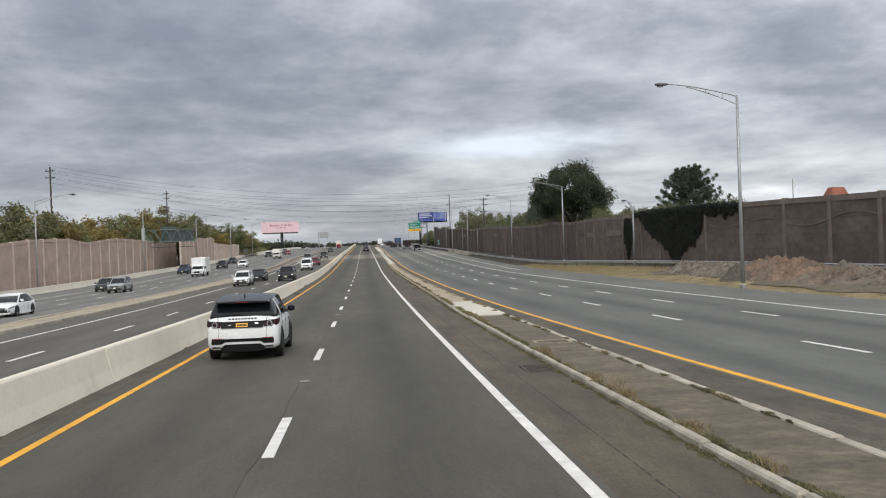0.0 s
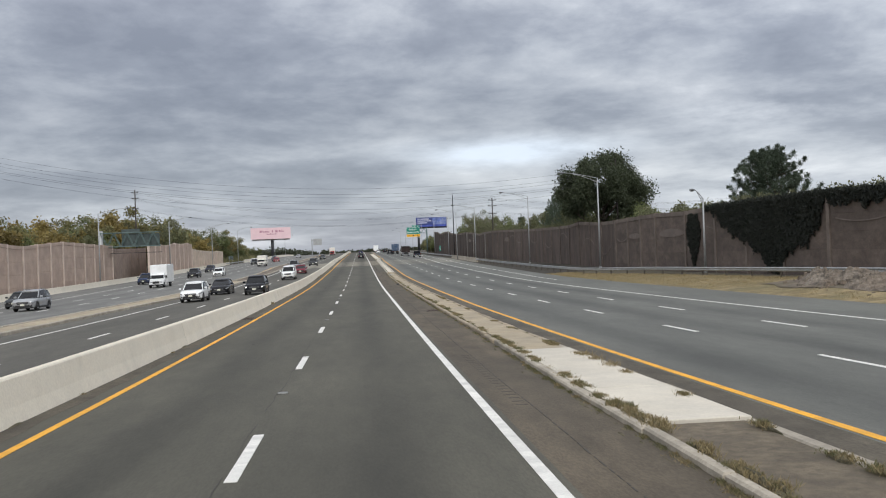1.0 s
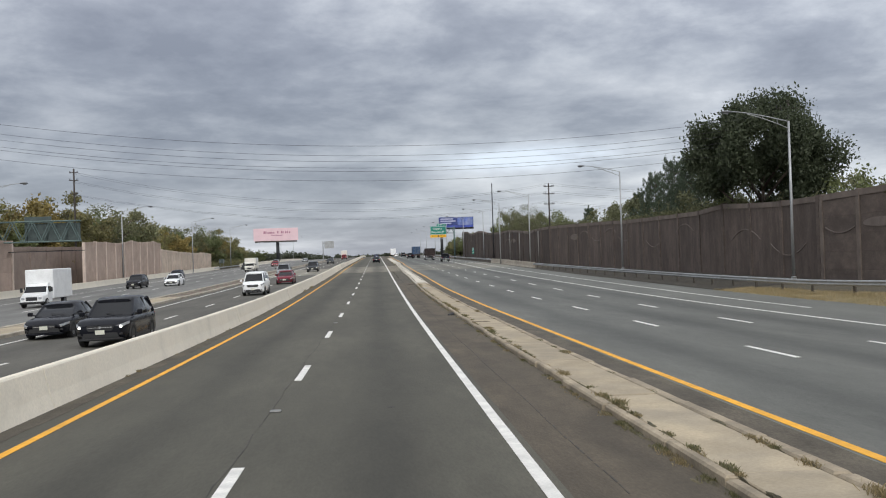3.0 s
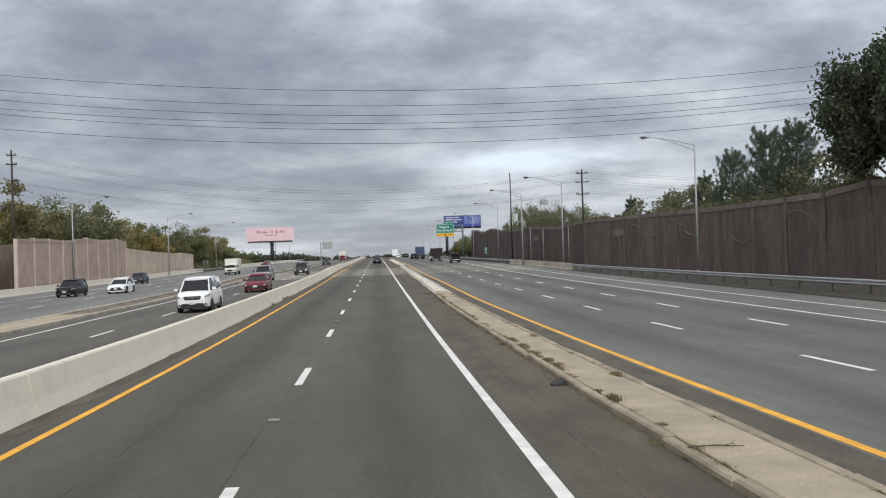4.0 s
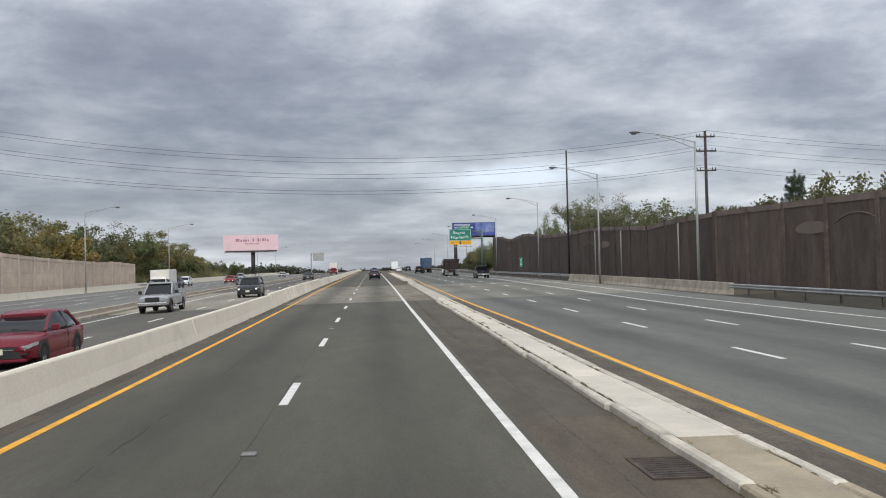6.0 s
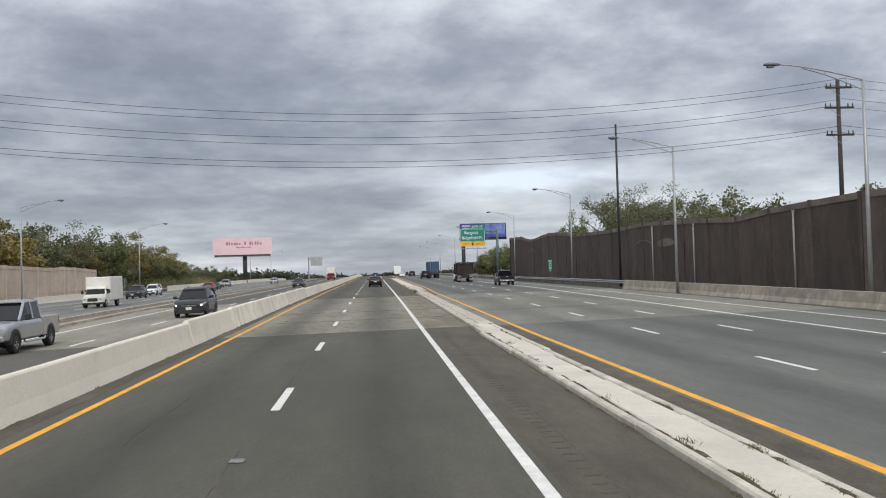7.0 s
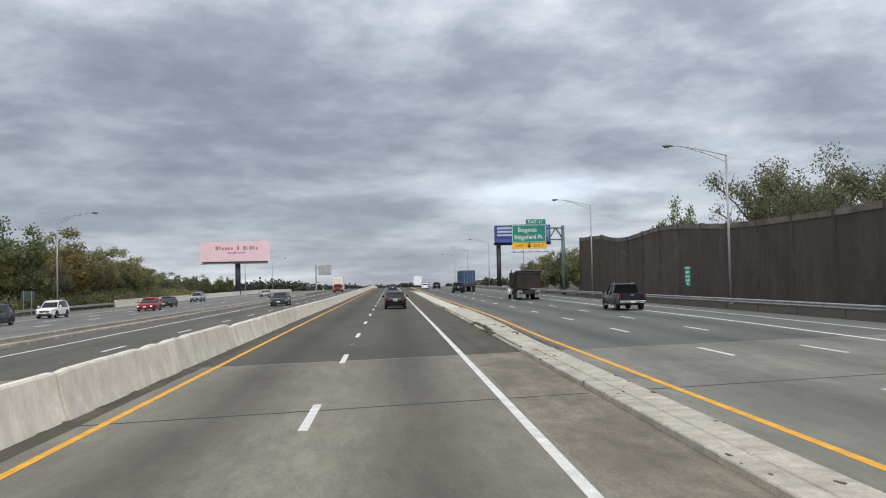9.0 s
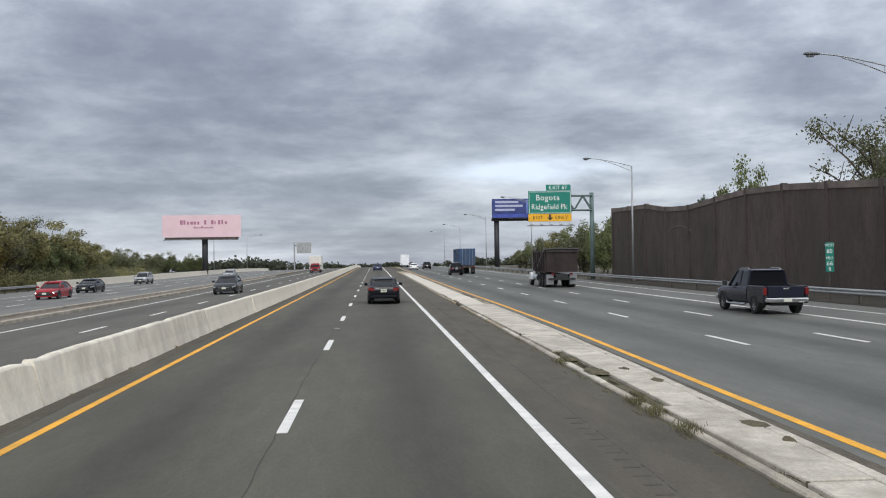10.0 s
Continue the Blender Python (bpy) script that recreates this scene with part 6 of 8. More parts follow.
def place(t, x, y, turn=0.0, z=None):
    """Set a vehicle down on the road at x, y; turn: degrees from facing along +y."""
    slope = math.degrees(math.atan2(road_z(y + 2) - road_z(y - 2), 4.0))
    lean = math.degrees(math.atan(FALL)) if x < -6.2 else 0.0
    zz = surf(x, y) if z is None else z
    if abs(turn) > 90:
        t.matrix_basis = pose(x, y, zz, -slope, lean, 0) @ pose(0, 0, 0, 0, 0, 0)
        t.matrix_basis = pose(x, y, zz, slope, -lean, 0) @ pose(0, 0, 0, 0, 0, turn)
    else:
        t.matrix_basis = pose(x, y, zz, slope, -lean, turn)
    return t


# the white sport utility in the next lane
def slab_on(x0, x1, low, high, deep=0.06, trim=0.0):
    """A panel on a sloping tail: low and high give (y, z) of its lower and upper edge; trim draws the lower corners in."""
    pts = []
    for d in (0.0, deep):
        for (y, z), cut in ((low, trim), (high, 0.0)):
            pts += [(x0 + cut, y + d, z), (x1 - cut, y + d, z)]
    return Geo().add(pts, [(0, 1, 3, 2), (4, 6, 7, 5), (0, 2, 6, 4), (1, 5, 7, 3), (2, 3, 7, 6), (0, 4, 5, 1)])


def sport_utility(label):
    """A tall sport utility car facing +y with a wrap-round rear glass, black roof and dark tail panel."""
    t = thing("sport_utility_car", pose(0, 0, 0), label, "car")
    w = 0.955
    st = [(-2.33, 0.78, 0.46, 0.70, 0.80), (-2.29, 0.88, 0.36, 0.78, 0.95), (-2.22, 0.925, 0.31, 0.88, 1.08), (-2.12, 0.945, 0.29, 0.96, 1.17), (-1.7, w, 0.28, 1.0, 1.18), (-0.8, w, 0.28, 1.0, 1.16), (0.1, w, 0.28, 1.0, 1.14),
          (0.95, w, 0.28, 0.98, 1.11), (1.6, 0.945, 0.28, 0.93, 1.06), (2.05, 0.90, 0.31, 0.86, 0.99), (2.24, 0.82, 0.36, 0.76, 0.88), (2.31, 0.70, 0.46, 0.66, 0.76)]
    part("body", Geo().loft([ring_at(*q) for q in st]), P_WHITE, t, smooth=40)
    cab = [(-2.15, 0.87, 0.84, 1.13, 1.19), (-1.90, 0.895, 0.72, 1.13, 1.58), (-1.2, 0.915, 0.715, 1.13, 1.62), (-0.4, 0.92, 0.715, 1.12, 1.64), (0.3, 0.915, 0.70, 1.10, 1.62), (1.05, 0.87, 0.83, 1.06, 1.11)]
    part("glasshouse", Geo().loft([[(a, y, z0), (a * 0.99, y, z0 + (z1 - z0) * 0.25), (a * 0.45 + c * 0.55, y, z0 + (z1 - z0) * 0.72), (c, y, z1), (-c, y, z1), (-a * 0.45 - c * 0.55, y, z0 + (z1 - z0) * 0.72), (-a * 0.99, y, z0 + (z1 - z0) * 0.25), (-a, y, z0)] for y, a, c, z0, z1 in cab]), GLASS, t, "dark tinted windows", smooth=30)
    ro = []
    for y, k, z in ((-1.99, 0.70, 1.575), (-1.8, 0.735, 1.61), (-1.2, 0.745, 1.66), (-0.4, 0.745, 1.685), (0.15, 0.73, 1.665), (0.42, 0.68, 1.60)):
        ro.append([(k, y, z - 0.035), (k * 0.97, y, z + 0.01), (k * 0.8, y, z + 0.03), (0, y, z + 0.045), (-k * 0.8, y, z + 0.03), (-k * 0.97, y, z + 0.01), (-k, y, z - 0.035), (0, y, z - 0.05)])
    part("roof", Geo().loft(ro), P_BLACK, t, "gloss black roof", smooth=50)
    part("spoiler", Geo().loft([[(-0.71, y, z - th), (0.71, y, z - th), (0.69, y, z), (0, y, z + 0.018), (-0.69, y, z)] for y, z, th in ((-1.86, 1.61, 0.05), (-2.05, 1.595, 0.05), (-2.2, 1.565, 0.045), (-2.225, 1.55, 0.02))]), P_BLACK, t, "gloss black roof spoiler", smooth=35)
    part("brake_light", Geo().box(-0.16, 0.16, -2.235, -2.22, 1.545, 1.56), TAIL, t)
    part("rear_wiper", Geo().tube([(0.0, -2.16, 1.21), (-0.12, -2.155, 1.235), (-0.42, -2.14, 1.24)], 0.014, 5), TRIM, t)
    part("antenna_fin", Geo().add([(0.022, -1.62, 1.66), (-0.022, -1.62, 1.66), (0, -1.66, 1.755), (0.022, -1.42, 1.68), (-0.022, -1.42, 1.68)], [(0, 1, 2), (0, 2, 3), (1, 4, 2), (3, 2, 4), (0, 3, 4, 1)]), TRIM, t)
    # tail: dark panel between the lamps, plate, bumper insert and diffuser
    panel = part("tail_panel", slab_on(-0.60, 0.60, (-2.352, 0.875), (-2.29, 1.045), 0.14, 0.05), DARK_TRIM, t, "black panel between the tail lights")
    plate = part("number_plate", slab_on(-0.165, 0.145, (-2.368, 0.90), (-2.328, 1.0), 0.03), PLATE_Y, t, "yellow number plate")
    bars(plate, TRIM, [(-0.125 + k * 0.036, -0.10 + k * 0.036, 0.93, 0.972, -2.355) for k in range(7)], "plate_bar")
    part("badge", slab_on(0.33, 0.42, (-2.33, 0.965), (-2.316, 1.0), 0.012), RIM, panel)
    part("badge", slab_on(-0.36, -0.29, (-2.336, 0.948), (-2.331, 0.96), 0.012), RIM, panel)
    bars(t, TRIM, [(-0.36 + k * 0.085, -0.305 + k * 0.085, 1.098, 1.13, -2.238) for k in range(9)])
    insert = part("bumper_insert", Geo().loft([[(x, y, z0), (x, y, z1), (x, y + 0.14, z1), (x, y + 0.14, z0)] for x, y, z0, z1 in ((-0.86, -2.27, 0.47, 0.60), (-0.78, -2.345, 0.45, 0.612), (-0.55, -2.352, 0.455, 0.60), (-0.46, -2.352, 0.515, 0.59), (0.46, -2.352, 0.515, 0.59), (0.55, -2.352, 0.455, 0.60), (0.78, -2.345, 0.45, 0.612), (0.86, -2.27, 0.47, 0.60))]), DARK_TRIM, t, "black bumper insert")
    part("diffuser", Geo().loft([[(x, y, z0), (x, y, z1), (x, y + 0.5, z1), (x, y + 0.5, z0)] for x, y, z0, z1 in ((-0.58, -2.31, 0.27, 0.36), (-0.46, -2.336, 0.25, 0.445), (0.46, -2.336, 0.25, 0.445), (0.58, -2.31, 0.27, 0.36))]), DARK_TRIM, t, "black lower diffuser")
    part("undertray", Geo().box(-0.72, 0.72, -2.0, 2.0, 0.2, 0.36), DARK_TRIM, t)
    for s in (1, -1):
        part("reflector", slab_on(min(s * 0.54, s * 0.79), max(s * 0.54, s * 0.79), (-2.362, 0.585), (-2.358, 0.608), 0.02), TAIL, insert, "red reflector")
        part("exhaust_trim", slab_on(min(s * 0.58, s * 0.80), max(s * 0.58, s * 0.80), (-2.345, 0.335), (-2.345, 0.40), 0.12), CHROME, t)
        part("exhaust_outlet", slab_on(min(s * 0.595, s * 0.785), max(s * 0.595, s * 0.785), (-2.35, 0.348), (-2.35, 0.388), 0.02), TRIM, t)
        lamp = part("tail_light", Geo().loft([[(s * x, y, z0), (s * x, y + 0.02, z1), (s * (x - 0.05), y + 0.08, z1), (s * (x - 0.05), y + 0.08, z0)] for x, y, z0, z1 in ((0.58, -2.318, 0.885, 1.05), (0.78, -2.305, 0.885, 1.062), (0.885, -2.255, 0.90, 1.07), (0.945, -2.16, 0.94, 1.08), (0.962, -1.93, 1.0, 1.085))]), SMOKED, t, "smoked tail light with a pale ring")
        for cx, r in ((0.72, 0.066),):
            ring = [(s * cx + r * math.cos(k * math.pi / 8), -2.325 + 0.012 * math.sin(k * math.pi / 8), 0.968 + r * math.sin(k * math.pi / 8)) for k in range(17)]
            part("light_ring", Geo().tube(ring, 0.011, 6), HEAD, lamp, "pale ring in the tail light")
        part("gate_seam", Geo().tube([(s * 0.63, -2.335, 0.62), (s * 0.63, -2.325, 0.88), (s * 0.64, -2.235, 1.1), (s * 0.68, -2.16, 1.19)], 0.005, 4), TRIM, t)
        # painted strip that leans across the side glass behind the rear door
        rings = []
        for y0, y1, z in ((-1.36, -1.10, 1.15), (-1.40, -1.22, 1.30), (-1.46, -1.34, 1.45), (-1.52, -1.40, 1.60)):
            k = (z - 1.13) / 0.49
            x = 0.93 - 0.05 * k - 0.155 * k * k
            rings.append([(s * x, y0, z), (s * x, y1, z), (s * (x - 0.05), y1, z), (s * (x - 0.05), y0, z)])
        part("rear_pillar", Geo().loft(rings), P_WHITE, t, "white pillar leaning across the side glass")
        part("pillar", Geo().tube([(s * 0.925, -0.12, 1.14), (s * 0.80, -0.15, 1.5), (s * 0.725, -0.16, 1.65)], 0.03, 5), TRIM, t)
        part("pillar", Geo().tube([(s * 0.87, 1.0, 1.1), (s * 0.71, 0.35, 1.62)], 0.035, 5), P_BLACK, t)
        mir = part("mirror", Geo().bevel_box(s * 1.06 - 0.10, s * 1.06 + 0.10, 0.68, 0.86, 1.13, 1.30, 0.04), P_BLACK, t)
        part("mirror_arm", Geo().box(min(s * 0.9, s * 0.98), max(s * 0.9, s * 0.98), 0.74, 0.8, 1.13, 1.19), TRIM, mir)
        for hy in (-0.08, -1.0):
            part("door_handle", Geo().bevel_box(min(s * 0.945, s * 0.985), max(s * 0.945, s * 0.985), hy, hy + 0.2, 0.975, 1.01, 0.01), P_WHITE, t)
        for ya, yb in ((-0.12, -0.12), (0.98, 0.92), (-1.08, -1.2)):
            part("door_seam", Geo().tube([(s * 0.953, ya, 0.36), (s * 0.958, ya, 0.8), (s * 0.945, yb, 1.1)], 0.006, 4), TRIM, t)
        part("fender_vent", Geo().bevel_box(min(s * 0.94, s * 0.962), max(s * 0.94, s * 0.962), 1.08, 1.2, 0.86, 0.95, 0.01), TRIM, t)
        part("sill", Geo().bevel_box(min(s * 0.85, s * 0.965), max(s * 0.85, s * 0.965), -0.9, 0.95, 0.23, 0.33, 0.02), TRIM, t)
        part("headlight", wrap([(0.55, 2.29), (0.74, 2.25), (0.84, 2.19), (0.92, 1.95)], (0.72, 0.83), (0.82, 0.93), s), HEAD, t)
        for ay in (1.38, -1.36):
            n = 14
            arch = [(ay + 0.455 * math.cos(math.pi * k / n - 0.12), 0.38 + 0.455 * math.sin(math.pi * k / n - 0.12)) for k in range(n + 3)]
            part("wheel_arch", Geo().loft([[(s * 0.7, y, z) for y, z in arch], [(s * 0.963, y, z) for y, z in arch]]), TRIM, t)
            wheel(t, s * 0.985, ay, 0.385, 0.25, RIM_K, 10)
    part("grille", Geo().bevel_box(-0.5, 0.5, 2.2, 2.32, 0.66, 0.80, 0.03), TRIM, t)
    part("number_plate", Geo().box(-0.16, 0.16, 2.31, 2.33, 0.5, 0.62), PLATE_Y, t)
    return t


SMOKED = material("smoked_tail_lens", (0.03, 0.010, 0.012), 0.22, spread=0.2, spec=0.3)
DARK_TRIM = material("matt_black_trim", (0.008, 0.008, 0.009), 0.55, spread=0.15, spec=0.15)
place(sport_utility("white sport utility car with a black roof and yellow plate"), -3.36, 43.1)

sedan = car("black four-door sedan with red tail lights and chrome bar", "car", P_BLACK, L=4.55, W=1.78, H=1.43, belt=0.93, hood=0.88, deck=1.02, clear=0.19, r=0.32, ws=(1.05, 0.25), rg=(-1.05, -1.75), name="sedan_car")
part("chrome_strip", Geo().box(-0.5, 0.5, -2.3, -2.285, 0.86, 0.89), CHROME, sedan)
place(sedan, 0.42, 321.9 + 2.27)


# the dark pickup
def pickup(label, body, lit=False, group=""):
    t = thing("pickup_truck", pose(0, 0, 0), label, "pickup truck", group)
    w, f, b, clear, r = 0.93, 2.7, -2.7, 0.42, 0.39
    st = [(-0.35, w, clear, 0.98, 1.12), (0.3, w, clear, 0.98, 1.12), (1.15, w, clear, 0.98, 1.1), (2.2, w * 0.96, clear, 0.9, 1.04), (2.55, w * 0.92, clear + 0.05, 0.8, 0.98), (2.7, w * 0.85, clear + 0.12, 0.7, 0.86)]
    part("cab_body", Geo().loft([ring_at(*s) for s in st]), body, t, smooth=38)
    part("cab_rear_body", Geo().loft([ring_at(y, w, clear, 0.98, 1.12) for y in (-0.9, -0.36)]), body, t, smooth=38)
    zr = 1.76
    cab = [(-0.92, w * 0.9, w * 0.76, 1.1, zr - 0.06), (-0.8, w * 0.93, w * 0.78, 1.1, zr), (0.35, w * 0.93, w * 0.78, 1.1, zr), (1.2, w * 0.88, w * 0.84, 1.08, 1.14)]
    part("glasshouse", Geo().loft([[(a, y, z0), (c, y, z1), (-c, y, z1), (-a, y, z0)] for y, a, c, z0, z1 in cab]), GLASS, t, "dark cab windows")
    part("roof", Geo().loft([[(w * k, y, zr - 0.03), (w * k * 0.92, y, zr + 0.05 + dz), (-w * k * 0.92, y, zr + 0.05 + dz), (-w * k, y, zr - 0.03)] for y, k, dz in ((-0.96, 0.74, -0.03), (-0.7, 0.8, 0.01), (0.2, 0.8, 0.01), (0.5, 0.74, -0.04))]), body, t)
    for s in (1, -1):
        for y0, y1, z1 in ((-0.92, -0.9, zr), (-0.1, -0.12, zr), (1.2, 0.38, zr)):
            part("pillar", Geo().tube([(s * w * 0.9, y0, 1.12), (s * w * 0.77, y1, z1)], 0.05, 5), body, t)
        x0, x1 = sorted((s * (w - 0.09), s * w))
        part("bed_side", Geo().bevel_box(x0, x1, -2.66, -0.96, clear + 0.03, 1.16, 0.025), body, t)
        part("tail_light", Geo().bevel_box(min(s * (w - 0.13), s * (w + 0.004)), max(s * (w - 0.13), s * (w + 0.004)), -2.735, -2.6, 0.80, 1.10, 0.02), TAIL, t, "red tail light")
        part("headlight", Geo().bevel_box(s * 0.62 - 0.17, s * 0.62 + 0.17, 2.5, 2.72, 0.74, 0.94, 0.03), HEAD_ON if lit else HEAD, t)
        part("mirror", Geo().bevel_box(s * (w + 0.16) - 0.1, s * (w + 0.16) + 0.1, 0.95, 1.1, 1.12, 1.34, 0.03), TRIM, t)
        part("running_board", Geo().tube([(s * (w + 0.04), -0.95, 0.40), (s * (w + 0.06), -0.8, 0.36), (s * (w + 0.06), 1.0, 0.36), (s * (w + 0.04), 1.12, 0.40)], 0.045, 8), CHROME, t, "chrome side step")
        part("roof_rail", Geo().tube([(s * w * 0.72, -0.75, 1.80), (s * w * 0.72, -0.6, 1.86), (s * w * 0.72, 0.2, 1.86), (s * w * 0.72, 0.35, 1.80)], 0.02, 6), GALV, t)
        for ay in (1.75, -1.72):
            n = 14
            arch = [(ay + (r + 0.08) * math.cos(math.pi * k / n - 0.1), r + (r + 0.08) * math.sin(math.pi * k / n - 0.1)) for k in range(n + 2)]
            part("wheel_arch", Geo().loft([[(s * (w - 0.3), y, z) for y, z in arch], [(s * (w + 0.006), y, z) for y, z in arch]]), TRIM, t)
            wheel(t, s * (w + 0.02), ay, r, 0.26, RIM, 6)
    part("bed_floor", Geo().box(-w + 0.09, w - 0.09, -2.6, -0.96, 0.62, 0.7), TRIM, t)
    part("bed_front", Geo().box(-w + 0.09, w - 0.09, -1.0, -0.93, 0.7, 1.14), body, t)
    tg = part("tailgate", Geo().bevel_box(-w + 0.18, w - 0.18, -2.72, -2.62, 0.7, 1.15, 0.025), body, t)
    part("gate_handle", Geo().bevel_box(-0.12, 0.12, -2.735, -2.72, 1.02, 1.08, 0.007), CHROME, tg)
    part("rear_bumper", Geo().bevel_box(-w * 0.96, w * 0.96, -2.86, -2.68, 0.5, 0.68, 0.04), CHROME, t, "chrome rear bumper")
    part("front_bumper", Geo().bevel_box(-w * 0.94, w * 0.94, 2.6, 2.82, 0.46, 0.66, 0.04), CHROME, t)
    part("grille", Geo().bevel_box(-0.42, 0.42, 2.6, 2.74, 0.68, 0.96, 0.03), TRIM, t)
    pl = part("number_plate", Geo().box(-0.16, 0.16, -2.885, -2.865, 0.53, 0.66), PLATE_W, t)
    part("chassis", Geo().box(-0.5, 0.5, -2.5, 2.3, 0.36, 0.6), TRIM, t)
    return t


place(pickup("dark navy crew-cab pickup truck with chrome bumper", P_NAVY), 16.4, 309.6)


# dump truck with a high dark hopper
HOPPER = material("rusty_dark_hopper", (0.036, 0.027, 0.027), 0.8, 0.2, spread=0.3, scale=1.2, fine=12, dirt=(0.075, 0.05, 0.042), dirt_amount=0.5)
dump = thing("dump_truck", pose(0, 0, 0), "dump truck with a white cab and dark rusty hopper", "dump truck")
part("hopper", Geo().loft([[(-1.22, -4.1, 1.25), (1.22, -4.1, 1.25), (1.22, 1.9, 1.25), (-1.22, 1.9, 1.25)], [(-1.27, -4.35, 2.95), (1.27, -4.35, 2.95), (1.27, 2.0, 2.95), (-1.27, 2.0, 2.95)]], caps=True), HOPPER, dump, "dark steel hopper")
part("hopper_rim", Geo().box(-1.33, 1.33, -4.42, -4.3, 2.85, 3.0).box(-1.33, -1.22, -4.3, 2.05, 2.85, 3.0).box(1.22, 1.33, -4.3, 2.05, 2.85, 3.0).box(-1.22, 1.22, 1.95, 2.05, 2.85, 3.0), HOPPER, dump)
part("tarp_roll", Geo().tube([(-1.45, -4.2, 3.08), (-0.5, -4.25, 3.12), (0.6, -4.22, 3.1), (1.45, -4.2, 3.08)], 0.1, 8), TRIM, dump, "rolled dark tarpaulin")
for s in (1, -1):
    for k in range(7):
        x0, x1 = sorted((s * 1.23, s * 1.33))
        part("rib", Geo().box(x0, x1, -3.9 + k * 0.95, -3.8 + k * 0.95, 1.3, 2.85), HOPPER, dump)
    part("tarp_arm", Geo().tube([(s * 1.4, -0.5, 1.6), (s * 1.45, -3.6, 2.9), (s * 1.45, -4.2, 3.1)], 0.04, 5), GALV, dump)
    part("exhaust_pipe", Geo().tube([(s * 1.05, 2.2, 1.0), (s * 1.05, 2.2, 3.35)], 0.08, 8), CHROME, dump)
    part("mud_flap", Geo().box(s * 0.95 - 0.3, s * 0.95 + 0.3, -3.98, -3.95, 0.25, 1.05), RIM, dump, "pale mud flap")
    part("tail_light", Geo().box(s * 0.75 - 0.12, s * 0.75 + 0.12, -4.2, -4.1, 1.05, 1.17), TAIL, dump)
    for ay in (-3.2, -1.9, -0.6):
        wheel(dump, s * 1.22, ay, 0.52, 0.5, RIM_K, 8)
    wheel(dump, s * 1.2, 4.1, 0.52, 0.3, RIM, 8)
    part("fender", Geo().loft([[(s * 0.8, 4.1 + 0.66 * math.cos(a), 0.52 + 0.66 * math.sin(a)) for a in [k * math.pi / 8 for k in range(9)]], [(s * 1.24, 4.1 + 0.66 * math.cos(a), 0.52 + 0.66 * math.sin(a)) for a in [k * math.pi / 8 for k in range(9)]]]), P_WHITE, dump)
    part("mirror", Geo().box(s * 1.4 - 0.06, s * 1.4 + 0.06, 3.2, 3.3, 1.9, 2.5), CHROME, dump)
    part("fuel_tank", Geo().tube([(s * 0.98, 0.6, 0.75), (s * 0.98, 2.1, 0.75)], 0.3, 10), CHROME, dump)
part("chassis", Geo().box(-0.5, 0.5, -4.1, 4.8, 0.7, 1.1), TRIM, dump)
part("cab", Geo().bevel_box(-1.1, 1.1, 2.15, 3.5, 0.95, 2.75, 0.1), P_WHITE, dump, "white cab")
part("windscreen", Geo().box(-0.95, 0.95, 3.45, 3.52, 1.75, 2.5), GLASS, dump)
part("bonnet", Geo().bevel_box(-0.8, 0.8, 3.5, 5.0, 0.85, 1.75, 0.12), P_WHITE, dump)
part("rear_bar", Geo().box(-1.1, 1.1, -4.2, -4.08, 0.62, 0.78), TRIM, dump)
place(dump, 15.0, 345 + 4.2)

# small boxy off-roader with the spare wheel on its back
jeep = car("small black boxy off-road car with a spare wheel behind", "car", P_BLACK, L=4.0, W=1.8, H=1.82, belt=1.15, hood=1.08, deck=1.2, clear=0.34, r=0.4, ws=(0.7, 0.35), rg=(-1.72, -1.85), style="suv", roof=P_BLACK, name="off_road_car")
circ = lambda yy, rr: [(rr * math.cos(k * math.pi / 10), yy, 1.02 + rr * math.sin(k * math.pi / 10)) for k in range(20)]
sp = part("spare_wheel", Geo().loft([circ(-2.0, 0.34), circ(-2.03, 0.38), circ(-2.2, 0.38), circ(-2.24, 0.33), circ(-2.24, 0.22), circ(-2.2, 0.2)]), TYRE, jeep, "spare tyre")
part("spare_rim", Geo().loft([circ(-2.2, 0.21), circ(-2.225, 0.19)]), RIM, sp, "pale wheel cover")
place(jeep, 11.7, 405 + 2.0)

# lorry carrying a blue container
BLUE_BOX = material("blue_container", (0.035, 0.085, 0.18), 0.6, 0.1, spread=0.15, scale=1, fine=10, dirt=(0.10, 0.09, 0.09), dirt_amount=0.4)
lorry = thing("container_lorry", pose(0, 0, 0), "lorry carrying a ribbed blue shipping container", "lorry")
part("container", Geo().box(-1.2, 1.2, -6.0, 6.0, 1.35, 3.95), BLUE_BOX, lorry, "blue shipping container")
for k in range(9):
    part("door_rib", Geo().box(-1.1 + k * 0.26, -0.98 + k * 0.26, -6.06, -6.004, 1.45, 3.85), BLUE_BOX, lorry)
for k in range(4):
    part("lock_rod", Geo().tube([(-0.8 + k * 0.53, -6.1, 1.4), (-0.8 + k * 0.53, -6.1, 3.9)], 0.03, 5), GALV, lorry)
